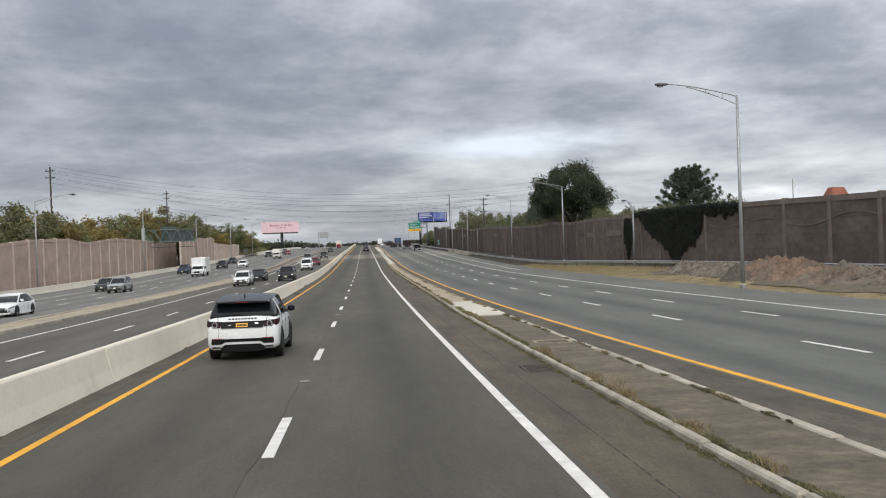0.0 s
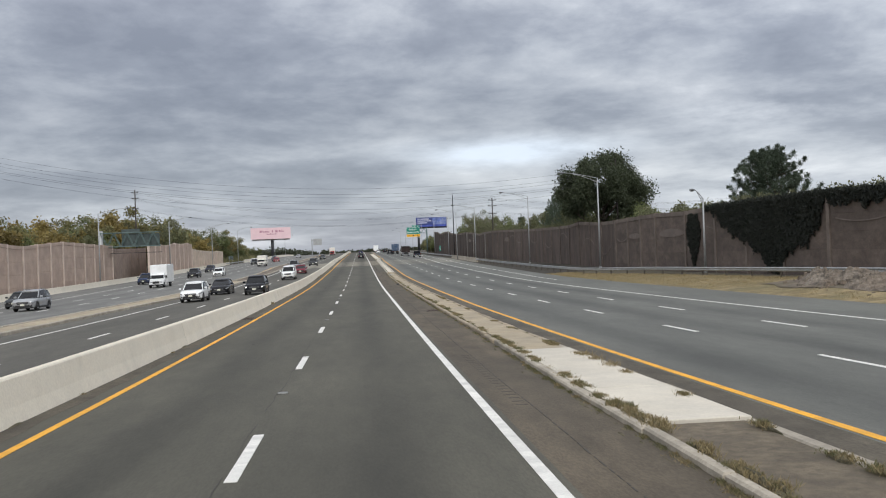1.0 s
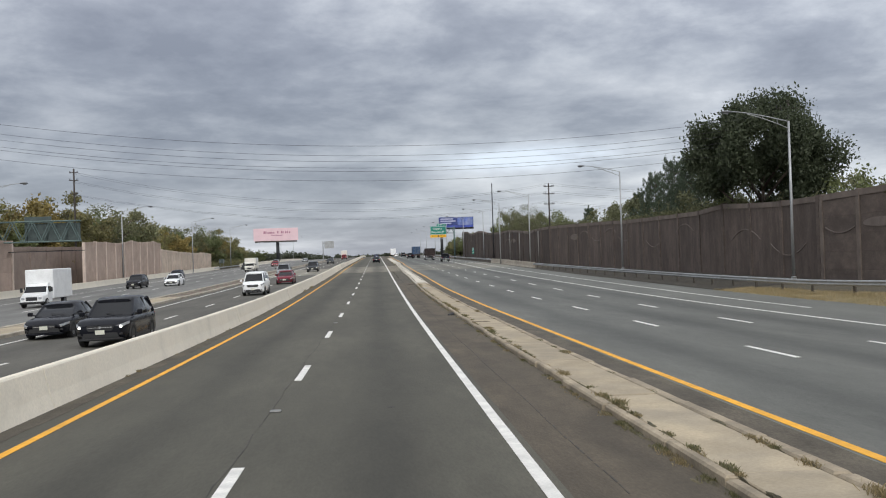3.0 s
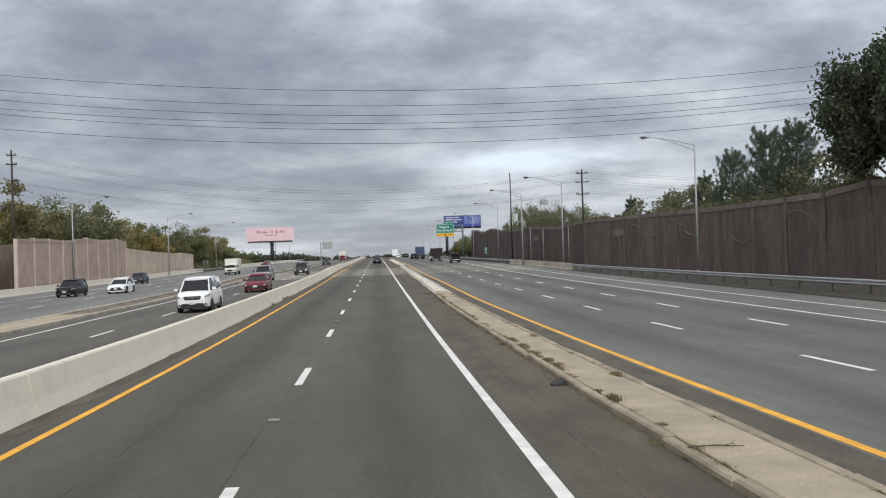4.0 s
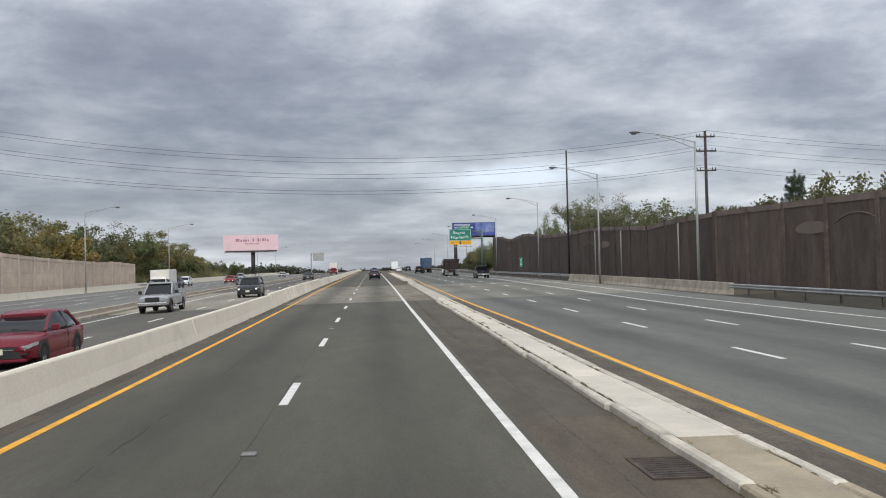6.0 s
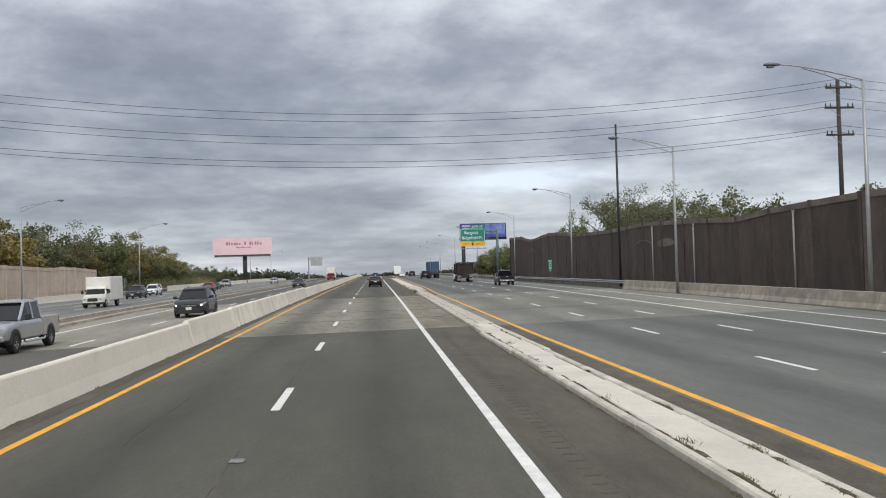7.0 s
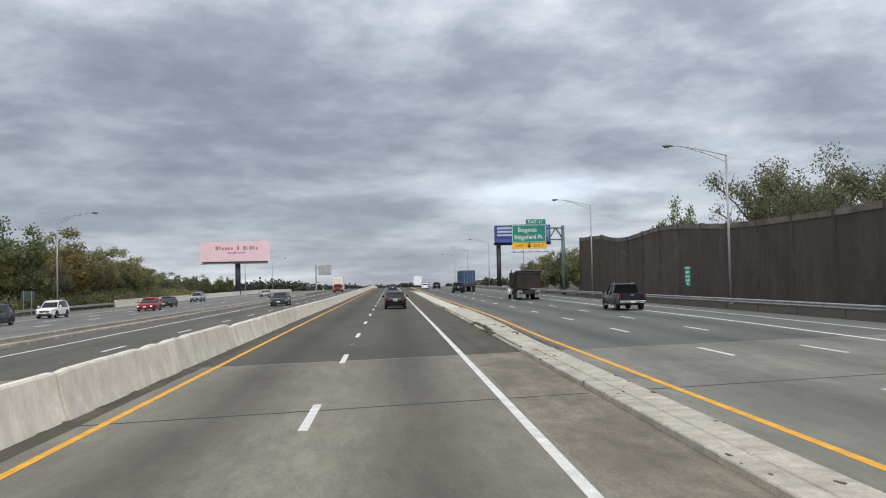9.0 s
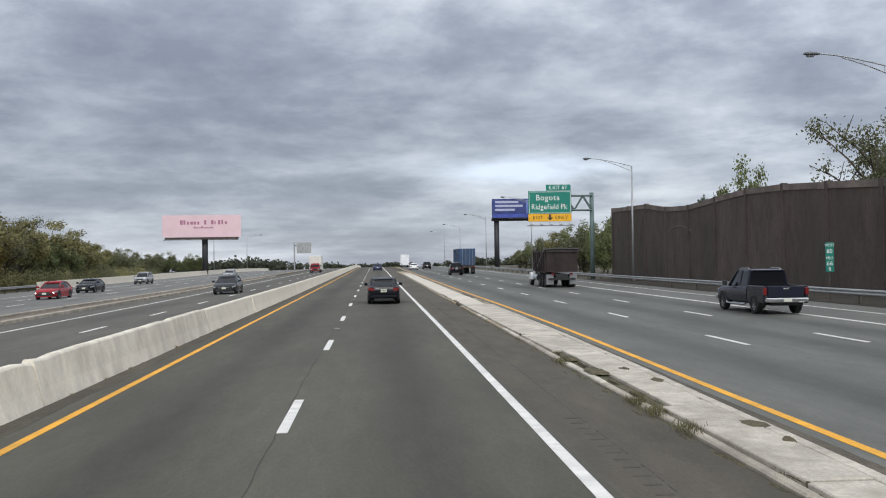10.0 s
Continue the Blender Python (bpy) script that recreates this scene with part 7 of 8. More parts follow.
for s in (1, -1):
    for k in range(28):
        x0, x1 = sorted((s * 1.2, s * 1.235))
        part("side_rib", Geo().box(x0, x1, -5.8 + k * 0.42, -5.6 + k * 0.42, 1.45, 3.85), BLUE_BOX, lorry)
    for ay in (-5.0, -3.8, 4.2, 5.3, 8.6):
        wheel(lorry, s * 1.22, ay, 0.5, 0.5, RIM, 8)
    part("tail_light", Geo().box(s * 0.95 - 0.15, s * 0.95 + 0.15, -6.1, -6.0, 1.0, 1.12), TAIL, lorry)
    part("mud_flap", Geo().box(s * 0.9 - 0.3, s * 0.9 + 0.3, -5.75, -5.72, 0.25, 0.95), TRIM, lorry)
part("chassis", Geo().box(-1.15, 1.15, -6.0, 6.6, 1.0, 1.3), RUST, lorry, "rusty red trailer frame")
part("cab", Geo().bevel_box(-1.2, 1.2, 6.6, 8.4, 0.8, 3.3, 0.15), P_WHITE, lorry, "white cab")
part("bonnet", Geo().bevel_box(-0.9, 0.9, 8.4, 9.6, 0.7, 1.8, 0.15), P_WHITE, lorry)
place(lorry, 14.4, 416 + 6.0)


# ---- oncoming traffic and cars far ahead: one of each kind, then copies in other paint ----
def box_van(label, body, L, W, H, nose, box_mat, raised=0.0, name="van", cat="van"):
    """A van or small lorry facing +y: a cab with a short nose and a tall body behind it."""
    t = thing(name, pose(0, 0, 0), label, cat)
    w, f, b = W / 2, L / 2, -L / 2
    split = f - nose - 0.95
    part("cargo_body", Geo().bevel_box(-w - raised, w + raised, b, split - 0.02, 0.45 + raised * 1.5, H, 0.06), box_mat, t, "tall plain body")
    cw = min(w, 0.98)
    hc = 1.95 if raised else H - 0.08
    part("cab", Geo().loft([[(cw, split, 0.4), (cw, split, 1.15), (cw * 0.84, split, hc), (-cw * 0.84, split, hc), (-cw, split, 1.15), (-cw, split, 0.4)], [(cw, f - nose - 0.5, 0.4), (cw, f - nose - 0.5, 1.15), (cw * 0.84, f - nose - 0.5, hc - 0.03), (-cw * 0.84, f - nose - 0.5, hc - 0.03), (-cw, f - nose - 0.5, 1.15), (-cw, f - nose - 0.5, 0.4)],
                             [(cw, f - nose + 0.1, 0.4), (cw, f - nose + 0.1, 1.12), (cw * 0.9, f - nose + 0.1, 1.2), (-cw * 0.9, f - nose + 0.1, 1.2), (-cw, f - nose + 0.1, 1.12), (-cw, f - nose + 0.1, 0.4)]]), body, t)
    part("bonnet", Geo().loft([[(cw * 0.98, f - nose + 0.1, 0.42), (cw * 0.98, f - nose + 0.1, 1.0), (cw * 0.85, f - nose + 0.1, 1.16), (-cw * 0.85, f - nose + 0.1, 1.16), (-cw * 0.98, f - nose + 0.1, 1.0), (-cw * 0.98, f - nose + 0.1, 0.42)], [(cw * 0.88, f, 0.5), (cw * 0.88, f, 0.85), (cw * 0.8, f, 0.98), (-cw * 0.8, f, 0.98), (-cw * 0.88, f, 0.85), (-cw * 0.88, f, 0.5)]]), body, t)
    y0, y1 = f - nose - 0.5, f - nose + 0.1
    part("windscreen", Geo().add([(-cw * 0.88, y1 + 0.012, 1.22), (cw * 0.88, y1 + 0.012, 1.22), (cw * 0.8, y0 + 0.03, hc - 0.08), (-cw * 0.8, y0 + 0.03, hc - 0.08), (-cw * 0.88, y1 - 0.05, 1.2), (cw * 0.88, y1 - 0.05, 1.2), (cw * 0.8, y0 - 0.05, hc - 0.1), (-cw * 0.8, y0 - 0.05, hc - 0.1)], [(0, 1, 2, 3), (7, 6, 5, 4), (0, 4, 5, 1), (1, 5, 6, 2), (2, 6, 7, 3), (3, 7, 4, 0)]), GLASS, t)
    for s in (1, -1):
        x0, x1 = sorted((s * (cw * 0.9), s * (cw + 0.006)))
        part("side_window", Geo().box(x0, x1, split + 0.15, y0 + 0.2, 1.2, hc - 0.3), GLASS, t)
        part("headlight", Geo().bevel_box(s * cw * 0.68 - 0.14, s * cw * 0.68 + 0.14, f - 0.1, f + 0.02, 0.66, 0.86, 0.03), HEAD, t)
        part("mirror", Geo().bevel_box(s * (cw + 0.2) - 0.1, s * (cw + 0.2) + 0.1, y0 + 0.2, y0 + 0.32, 1.25, 1.6, 0.03), TRIM, t)
        part("tail_light", Geo().box(s * (w - 0.1) - 0.08, s * (w - 0.1) + 0.08, b - 0.02, b + 0.02, 0.8, 1.1), TAIL, t)
        for ay in (f - 0.75, b + L * 0.24):
            wheel(t, s * (cw + 0.01), ay, 0.37, 0.25, RIM, 6)
    part("grille", Geo().bevel_box(-0.45, 0.45, f - 0.05, f + 0.02, 0.58, 0.88, 0.02), TRIM, t)
    part("bumper", Geo().bevel_box(-cw * 0.95, cw * 0.95, f - 0.15, f + 0.06, 0.32, 0.5, 0.04), TRIM, t)
    return t


TURN = 180
suv_kw = dict(L=4.6, W=1.85, H=1.68, belt=1.04, hood=1.02, deck=1.08, clear=0.24, r=0.36, ws=(0.95, 0.2), rg=(-1.75, -2.1), style="suv")
place(car("white four-door sedan driving with lights off", "car", P_WHITE, group="oncoming cars", name="sedan_car"), -23.6, 80, TURN)
place(car("silver sport utility car with roof rails", "car", P_SILVER, rails=True, group="oncoming cars", name="sport_utility_car", **suv_kw), -27.2, 122, TURN)
place(car("dark grey compact hatchback car", "car", P_GREY, L=4.3, H=1.5, rg=(-1.5, -1.95), group="oncoming cars", name="hatchback_car"), -30.8, 130, TURN)
place(box_van("white box lorry with a tall cargo body", P_WHITE, 6.6, 2.0, 3.05, 0.95, P_WHITE, 0.12, "box_lorry", "lorry"), -27.0, 172, TURN)
place(car("black sport utility car with a wide grille", "car", P_BLACK, lit=False, group="oncoming cars", name="sport_utility_car", **suv_kw), -29.3, 211, TURN)
place(car("white hatchback car with lights on", "car", P_WHITE, L=4.2, H=1.5, rg=(-1.5, -1.95), lit=True, group="oncoming cars", name="hatchback_car"), -25.4, 214, TURN)
place(car("white raised estate car with black cladding", "car", P_WHITE, L=4.45, W=1.8, H=1.6, belt=0.98, hood=0.95, deck=1.02, clear=0.24, r=0.35, ws=(1.0, 0.25), rg=(-1.7, -2.05), style="suv", rails=True, rim=RIM_K, group="oncoming cars", name="estate_car"), -13.3, 119, TURN)
place(car("black sedan with a silver lower grille", "car", P_BLACK, group="oncoming cars", name="sedan_car"), -13.3, 134, TURN)
place(car("black sport utility car with chrome grille bars", "car", P_BLACK, lit=True, group="oncoming cars", name="sport_utility_car", **suv_kw), -9.3, 128, TURN)
van = car("small white panel delivery van", "van", P_WHITE, L=4.5, W=1.82, H=1.88, belt=1.14, hood=1.14, deck=1.3, clear=0.24, r=0.34, ws=(1.45, 0.75), rg=(-2.1, -2.2), style="suv", name="delivery_van")
for s in (1, -1):
    part("side_panel", Geo().add([(s * 0.875, -2.15, 1.12), (s * 0.88, 0.05, 1.12), (s * 0.69, 0.05, 1.82), (s * 0.67, -2.1, 1.8), (s * 0.8, -2.15, 1.12), (s * 0.8, 0.05, 1.12), (s * 0.6, 0.05, 1.82), (s * 0.6, -2.1, 1.8)], [(0, 1, 2, 3), (7, 6, 5, 4), (0, 4, 5, 1), (1, 5, 6, 2), (2, 6, 7, 3), (3, 7, 4, 0)]), P_WHITE, van, "blank white side panel")
place(van, -9.6, 171, TURN)
place(car("deep red four-door sedan", "car", P_MAROON, group="oncoming cars", name="sedan_car"), -9.6, 197, TURN)
place(car("dark blue sport utility car", "car", P_BLUE, rails=True, group="oncoming cars", name="sport_utility_car", **suv_kw), -33.0, 190, TURN)
place(car("dark purple-black hatchback car", "car", P_NAVY, L=4.3, H=1.5, rg=(-1.5, -1.95), group="oncoming cars", name="hatchback_car"), -32.6, 250, TURN)
place(pickup("silver pickup truck with a chrome bumper", P_SILVER, group="oncoming cars"), -12.9, 229, TURN)
place(box_van("cream camper van with a high roof", P_CREAM, 6.0, 2.0, 2.75, 0.85, P_CREAM, 0.1, "camper_van", "camper van"), -24.6, 282, TURN)
place(car("dark green-grey sport utility car", "car", P_GREY, group="oncoming cars", name="sport_utility_car", **suv_kw), -30.5, 318, TURN)
place(car("dark grey sport utility car with roof rails and lit lamps", "car", P_GREY, rails=True, lit=True, group="oncoming cars", name="sport_utility_car", **suv_kw), -10.2, 250.5, TURN)
place(car("white off-road car with roof rails", "car", P_WHITE, rails=True, group="oncoming cars", name="off_road_car", **suv_kw), -33.0, 338, TURN)
place(car("bright red sedan with lit lamps", "car", P_RED, lit=True, group="oncoming cars", name="sedan_car"), -27.2, 352, TURN)
place(car("low black two-door coupe", "car", P_BLACK, H=1.38, group="oncoming cars", name="coupe_car"), -29.2, 369, TURN)
place(car("silver-white sport utility car", "car", P_SILVER, group="oncoming cars", name="sport_utility_car", **suv_kw), -33.0, 407, TURN)
place(car("dark grey four-door sedan", "car", P_GREY, group="oncoming cars", name="sedan_car"), -12.0, 348, TURN)
place(box_van("red-fronted lorry with a white body", P_RED, 8.5, 2.2, 3.5, 1.1, P_CREAM, 0.12, "box_lorry", "lorry"), -12.2, 466, TURN)
place(car("silver grey four-door sedan", "car", P_SILVER, group="oncoming cars", name="sedan_car"), -25.6, 438, TURN)
place(car("plain white four-door sedan", "car", P_WHITE, group="cars ahead", name="sedan_car"), 8.6, 480)
place(car("black sport utility car far ahead", "car", P_BLACK, group="cars ahead", name="sport_utility_car", **suv_kw), 11.9, 487)
place(car("dark blue four-door sedan", "car", P_BLUE, group="cars ahead", name="sedan_car"), 0.5, 470)
place(box_van("white lorry with a high-sided body", P_WHITE, 8.5, 2.3, 3.6, 1.0, P_WHITE, 0.12, "box_lorry", "lorry"), 8.6, 545)

# ---- median strip: kerb stones, fill and slabs, piece by piece ----
KH = 0.115
rk = random.Random(15)
strip = thing("median_strip", pose(0, 0, 0), "raised median strip with worn kerbs, patched asphalt and concrete slabs", "median", kind="structure")


def slab_piece(name, xa, xb, y0, y1, lift, mat, parent, drop=0.3, tilt=0.0, bevel=0.03, label=""):
    """One kerb stone or slab: chamfered top edges, sides at xa(y) and xb(y)."""
    g = Geo()
    rings = []
    for inset, dz in ((0.0, -drop), (0.0, -bevel), (bevel, 0.0)):
        ring = []
        for fx, yy, sgn in ((xa, y0, 1), (xb, y0, -1), (xb, y1, -1), (xa, y1, 1)):
            x = fx(yy) + sgn * inset
            y_ = yy + (inset if yy == y0 else -inset)
            ring.append((x, y_, surf(fx(yy), yy) + lift + dz + tilt * (1 if yy == y0 else -1)))
        rings.append(ring)
    g.loft(rings)
    return part(name, g, mat, parent, label)


def kerb_mat(y):
    return KERB if y < 66 else (KERB_TAN if y < 178 or y > 276 else KERB_PALE)


SLAB0, SLAB1 = 232.2, 274.4
BROKEN1 = 318.0
y = -36.0
while y < 420:
    ln = rk.uniform(2.2, 3.4) if y < 200 else rk.uniform(2.6, 5.4)
    if y > 330:
        ln = 15.0
    b = y + ln
    if y < SLAB0 < b:
        b = SLAB0
    if SLAB0 <= y < BROKEN1:
        y = BROKEN1
        continue
    gap = rk.uniform(0.01, 0.05)
    ragged = 0.025 if y < 178 else 0.035
    wob, skew, wide = rk.uniform(-ragged, ragged), rk.uniform(-ragged, ragged) * 0.7, rk.uniform(0.16, 0.19) - (0.03 if y < 50 else 0.0)
    front = lambda q: kerb_x(q) + wob + skew * (q - y) / ln
    if not (y > 276 and rk.random() < 0.14):
        slab_piece("kerb_stone", front, lambda q: kerb_x(q) + wide + wob * 0.5, y + gap, b - gap, KH + rk.uniform(-0.02, 0.01) - (0.055 if y > 276 else 0.0), kerb_mat(y), strip, 0.35, rk.uniform(-0.009, 0.009), 0.03)
    wob2 = rk.uniform(-0.03, 0.03)
    back_w = 0.2
    for ya, yb in ((y, min(b, 40.9)), (max(y, 41.9), b)) if y < 41.9 and b > 40.9 else ((y, b),):
        if yb - ya < 0.3 or (y > 276 and rk.random() < 0.12):
            continue
        slab_piece("kerb_stone", lambda q: strip_x(q) - back_w, lambda q: strip_x(q) + wob2, ya + gap, yb - gap, KH - (0.05 if y < 54 else 0.025) + rk.uniform(-0.012, 0.012), kerb_mat(y), strip, 0.35, rk.uniform(-0.008, 0.008), 0.03)
    y = b
inner_a = lambda q: kerb_x(q) + 0.2
inner_b = lambda q: strip_x(q) - 0.23
structure("median_bed", ribbon(lambda q: kerb_x(q) + 0.12, lambda q: strip_x(q) - 0.1, -36, 420, lift=KH - 0.075, thick=0.2), LITTER, "dark earth and litter in the joints of the median strip", "median")
y = -36.0
while y < 54.1:
    b = min(y + 5.0, 54.1)
    part("asphalt_fill", ribbon(inner_a, inner_b, y, b, lift=KH - 0.05 + rk.uniform(-0.008, 0.008), thick=0.3, step=1.2, cols=4), OLD_ASPHALT, strip, "cracked weathered asphalt fill")
    y = b
for a, b in ((54.15, 57.75), (57.77, 65.6)):
    slab_piece("slab", lambda q: kerb_x(q) + 0.17, lambda q: strip_x(q) - 0.1, a, b, KH + 0.004, CONC_NEW, strip, 0.3, 0.0, 0.015, "pale new concrete slab")
y = 65.65
while y < 420:
    ln = 6.1 if y < 176 else (rk.uniform(4.2, 7.2) if y < 330 else 18.0)
    b = y + ln
    if y < SLAB0 < b:
        b = SLAB0
    if SLAB0 <= y < SLAB1:
        y = BROKEN1
        continue
    mat = CONC_STRIP if y < 178 else CONC_NEW
    cut_a, cut_b = (rk.uniform(-0.02, 0.05), rk.uniform(-0.02, 0.06)) if y > 178 else (0.0, 0.0)
    slab_piece("slab", lambda q: inner_a(q) + cut_a, lambda q: inner_b(q) - cut_b, y + rk.uniform(0.008, 0.03), b - 0.012, KH - 0.02 + rk.uniform(-0.014, 0.014), mat, strip, 0.3, rk.uniform(-0.01, 0.01), 0.015)
    y = b
# over the bridge the strip is two rows of long slabs with a dark joint between them
for col, (fa, fb) in enumerate(((lambda q: kerb_x(q) + 0.0, lambda q: 4.59), (lambda q: 4.615, strip_x))):
    y = SLAB0
    for b in (241.3, 247.2, 256.0, 264.5, SLAB1):
        j = rk.uniform(-0.012, 0.012)
        slab_piece("slab", lambda q: fa(q) + j * (1 - col), lambda q: fb(q) + j * col, y + 0.014, b - 0.014, KH + rk.uniform(-0.003, 0.003), DECK_SLAB, strip, 0.35, 0.0, 0.02)
        y = b
# past the bridge: a low worn kerb, long pale slabs and a narrow edge row, with chipped ends
y = SLAB1
while y < BROKEN1:
    b = min(y + rk.uniform(3.6, 7.5), BROKEN1)
    jag = [rk.uniform(-0.05, 0.05) for _ in range(4)]
    mid_y = (y + b) / 2
    bite = 0.22 if 287 < mid_y < 294 else 0.0
    slab_piece("slab", lambda q: kerb_x(q) + 0.17 + bite + jag[0] * (q - mid_y) / (b - y), lambda q: strip_x(q) - 0.21 + jag[1] * 0.3, y + 0.012, b - 0.012 - abs(jag[2]), KH - 0.012 + rk.uniform(-0.008, 0.006), DECK_SLAB, strip, 0.3, rk.uniform(-0.006, 0.006), 0.015)
    y = b
y = SLAB1
while y < BROKEN1:
    b = min(y + rk.uniform(2.2, 4.8), BROKEN1)
    slab_piece("kerb_stone", lambda q: kerb_x(q) + rk.uniform(-0.012, 0.012), lambda q: kerb_x(q) + 0.155, y + 0.015, b - 0.02, KH - 0.055 + rk.uniform(-0.015, 0.01), rk.choice((KERB, KERB_PALE, KERB_TAN)), strip, 0.3, rk.uniform(-0.012, 0.012), 0.025)
    if not 282.4 < y + 0.5 < 283.6:
        slab_piece("kerb_stone", lambda q: strip_x(q) - 0.185, lambda q: strip_x(q), y + 0.012, b - 0.012, KH - 0.018 + rk.uniform(-0.006, 0.006), DECK_SLAB, strip, 0.3, 0.0, 0.015)
    y = b
g = Geo()
for _ in range(70):
    y, x = rk.uniform(SLAB0, SLAB1), rk.uniform(kerb_x(250) + 0.05, strip_x(250) - 0.05)
    if rk.random() < 0.5:
        x = rk.choice((kerb_x(y) + 0.04, 4.6, 4.6, strip_x(y) - 0.03)) + rk.uniform(-0.03, 0.03)
    r, st = rk.uniform(0.012, 0.05), rk.uniform(0.8, 3.5)
    ring = [(x + r * math.cos(k * 0.785) * rk.uniform(0.5, 1.2), y + st * r * math.sin(k * 0.785) * rk.uniform(0.5, 1.2)) for k in range(8)]
    g.loft([[(p, q, surf(p, q) + KH - 0.03) for p, q in ring], [(p, q, surf(p, q) + KH + 0.005) for p, q in ring]])
tagged(part("slab_chips", g, LITTER), "dark chips and dirt on the bridge median slabs", "chips", kind="stuff")
slab_piece("strip_far", kerb_x, strip_x, 420, 700, KH, CONC_STRIP, strip, 0.3)

# sunken inlet frame in the asphalt fill
inlet = thing("inlet_frame", pose(5.14, 41.5, road_z(41.5) + KH - 0.055), "broken concrete frame of an old inlet sunk in the median", "inlet frame")
for x0, x1, y0, y1, h_ in ((-0.54, 0.55, 0.34, 0.41, 0.02), (-0.50, -0.06, -0.28, -0.20, 0.018), (0.02, 0.42, -0.42, -0.35, 0.02), (-0.55, -0.46, -0.18, 0.32, 0.026), (0.40, 0.50, -0.33, 0.32, 0.026)):
    part("rim", Geo().bevel_box(x0, x1, y0, y1, -0.02, h_, 0.01), KERB_TAN, inlet)
part("bed", Geo().box(-0.46, 0.40, -0.34, 0.34, -0.02, 0.012), LITTER, inlet, "dark earth inside the frame")

# median between the oncoming carriageways: two kerbs with stained concrete between
far_strip = thing("outer_median_strip", pose(0, 0, 0), "raised tan concrete median between the oncoming lanes", "median", kind="structure")
y = 20.0
while y < 430:
    b = y + (6.1 if y < 300 else 13.0)
    wob = rk.uniform(-0.04, 0.04)
    slab_piece("kerb_stone", lambda q: strip_near(q) - 0.3 + wob, lambda q: strip_near(q) + wob, y + 0.03, b - 0.03, 0.17, KERB, far_strip, 0.3, rk.uniform(-0.01, 0.01), 0.03)
    slab_piece("kerb_stone", lambda q: strip_far(q) + wob, lambda q: strip_far(q) + 0.3 + wob, y + 0.03, b - 0.03, 0.17, KERB, far_strip, 0.3, rk.uniform(-0.01, 0.01), 0.03)
    slab_piece("slab", lambda q: strip_far(q) + 0.35, lambda q: strip_near(q) - 0.35, y + 0.015, b - 0.015, 0.12 + rk.uniform(-0.01, 0.01) if y < 170 else 0.02, CONC_STRIP if y < 170 else SOIL, far_strip, 0.3, 0.0, 0.012)
    y = b

# dust gathered along the barrier and beside the median
DUST = material("roadside_dust", (0.094, 0.080, 0.059), 0.95, spread=0.3, scale=1.2, fine=24, bump=0.5, stretch=(1, 0.4, 1), dirt=(0.062, 0.054, 0.042), dirt_amount=0.7, dirt_scale=0.5, mottle=0.15)


def ragged(y, seed):
    return noise.noise(Vector((y * 0.35, seed, 0))) * 0.5 + noise.noise(Vector((y * 1.7, seed, 4))) * 0.35


for name, fa, fb, y0, y1 in (("barrier_dust", lambda q: -5.75, lambda q: -5.36 + 0.16 * ragged(q, 2.0), -30, 420),
                             ("median_dust", lambda q: strip_x(q) + 0.02, lambda q: yellow_x(q) - 0.16 + 0.08 * ragged(q, 7.0), -30, 231.8), ("median_dust", lambda q: strip_x(q) + 0.02, lambda q: yellow_x(q) - 0.3 + 0.12 * ragged(q, 7.0), 275, 420)):
    tagged(part(name, ribbon(fa, fb, y0, y1, lift=0.004, thick=0.003, step=0.7), DUST), "brown dust and grit gathered along the edge of the lane", "dust", kind="stuff")

# joints of the bridge deck: dark sealed gaps and a pale header at each end
JOINT = material("joint_sealant", (0.045, 0.043, 0.04), 0.8, spread=0.2, scale=4, fine=20)
HEADER = material("joint_header_concrete", (0.25, 0.236, 0.195), 0.9, spread=0.2, scale=2, fine=20)
for name, ya, x0, x1, mat in (("deck_joint", 262.2, -5.7, 4.1, JOINT), ("deck_joint", 239.2, -5.7, 4.1, JOINT), ("deck_joint", 247.6, -5.7, 4.1, JOINT), ("deck_joint", 262.2, 5.3, 22, JOINT), ("deck_joint", 243.4, 5.3, 22, JOINT), ("deck_header", 231.17, -5.7, 4.1, HEADER), ("deck_header", 272.8, -5.7, 4.1, HEADER), ("deck_header", 272.8, 5.3, 22, HEADER), ("deck_header", 231.17, 5.3, 22, HEADER)):
    w = 0.035 if name == "deck_joint" else 0.05
    g = Geo()
    n = 24
    v = []
    for i in range(n + 1):
        x = x0 + (x1 - x0) * i / n
        yy = ya + (0.25 + (ya - 231.0) * 0.0007) * x + rk.uniform(-0.02, 0.02)
        v += [(x, yy - w, surf(x, yy) + 0.005), (x, yy + w, surf(x, yy) + 0.005), (x, yy + w, surf(x, yy) - 0.01), (x, yy - w, surf(x, yy) - 0.01)]
    g.loft([v[4 * i:4 * i + 4] for i in range(n + 1)])
    part(name, g, mat, deck if x1 < 5 else deck_r, "straight joint across the bridge deck")


# ---- cracks and seams in the asphalt ----
CRACK = material("crack_filler", (0.052, 0.049, 0.042), 0.85, spread=0.25, scale=3, fine=20)


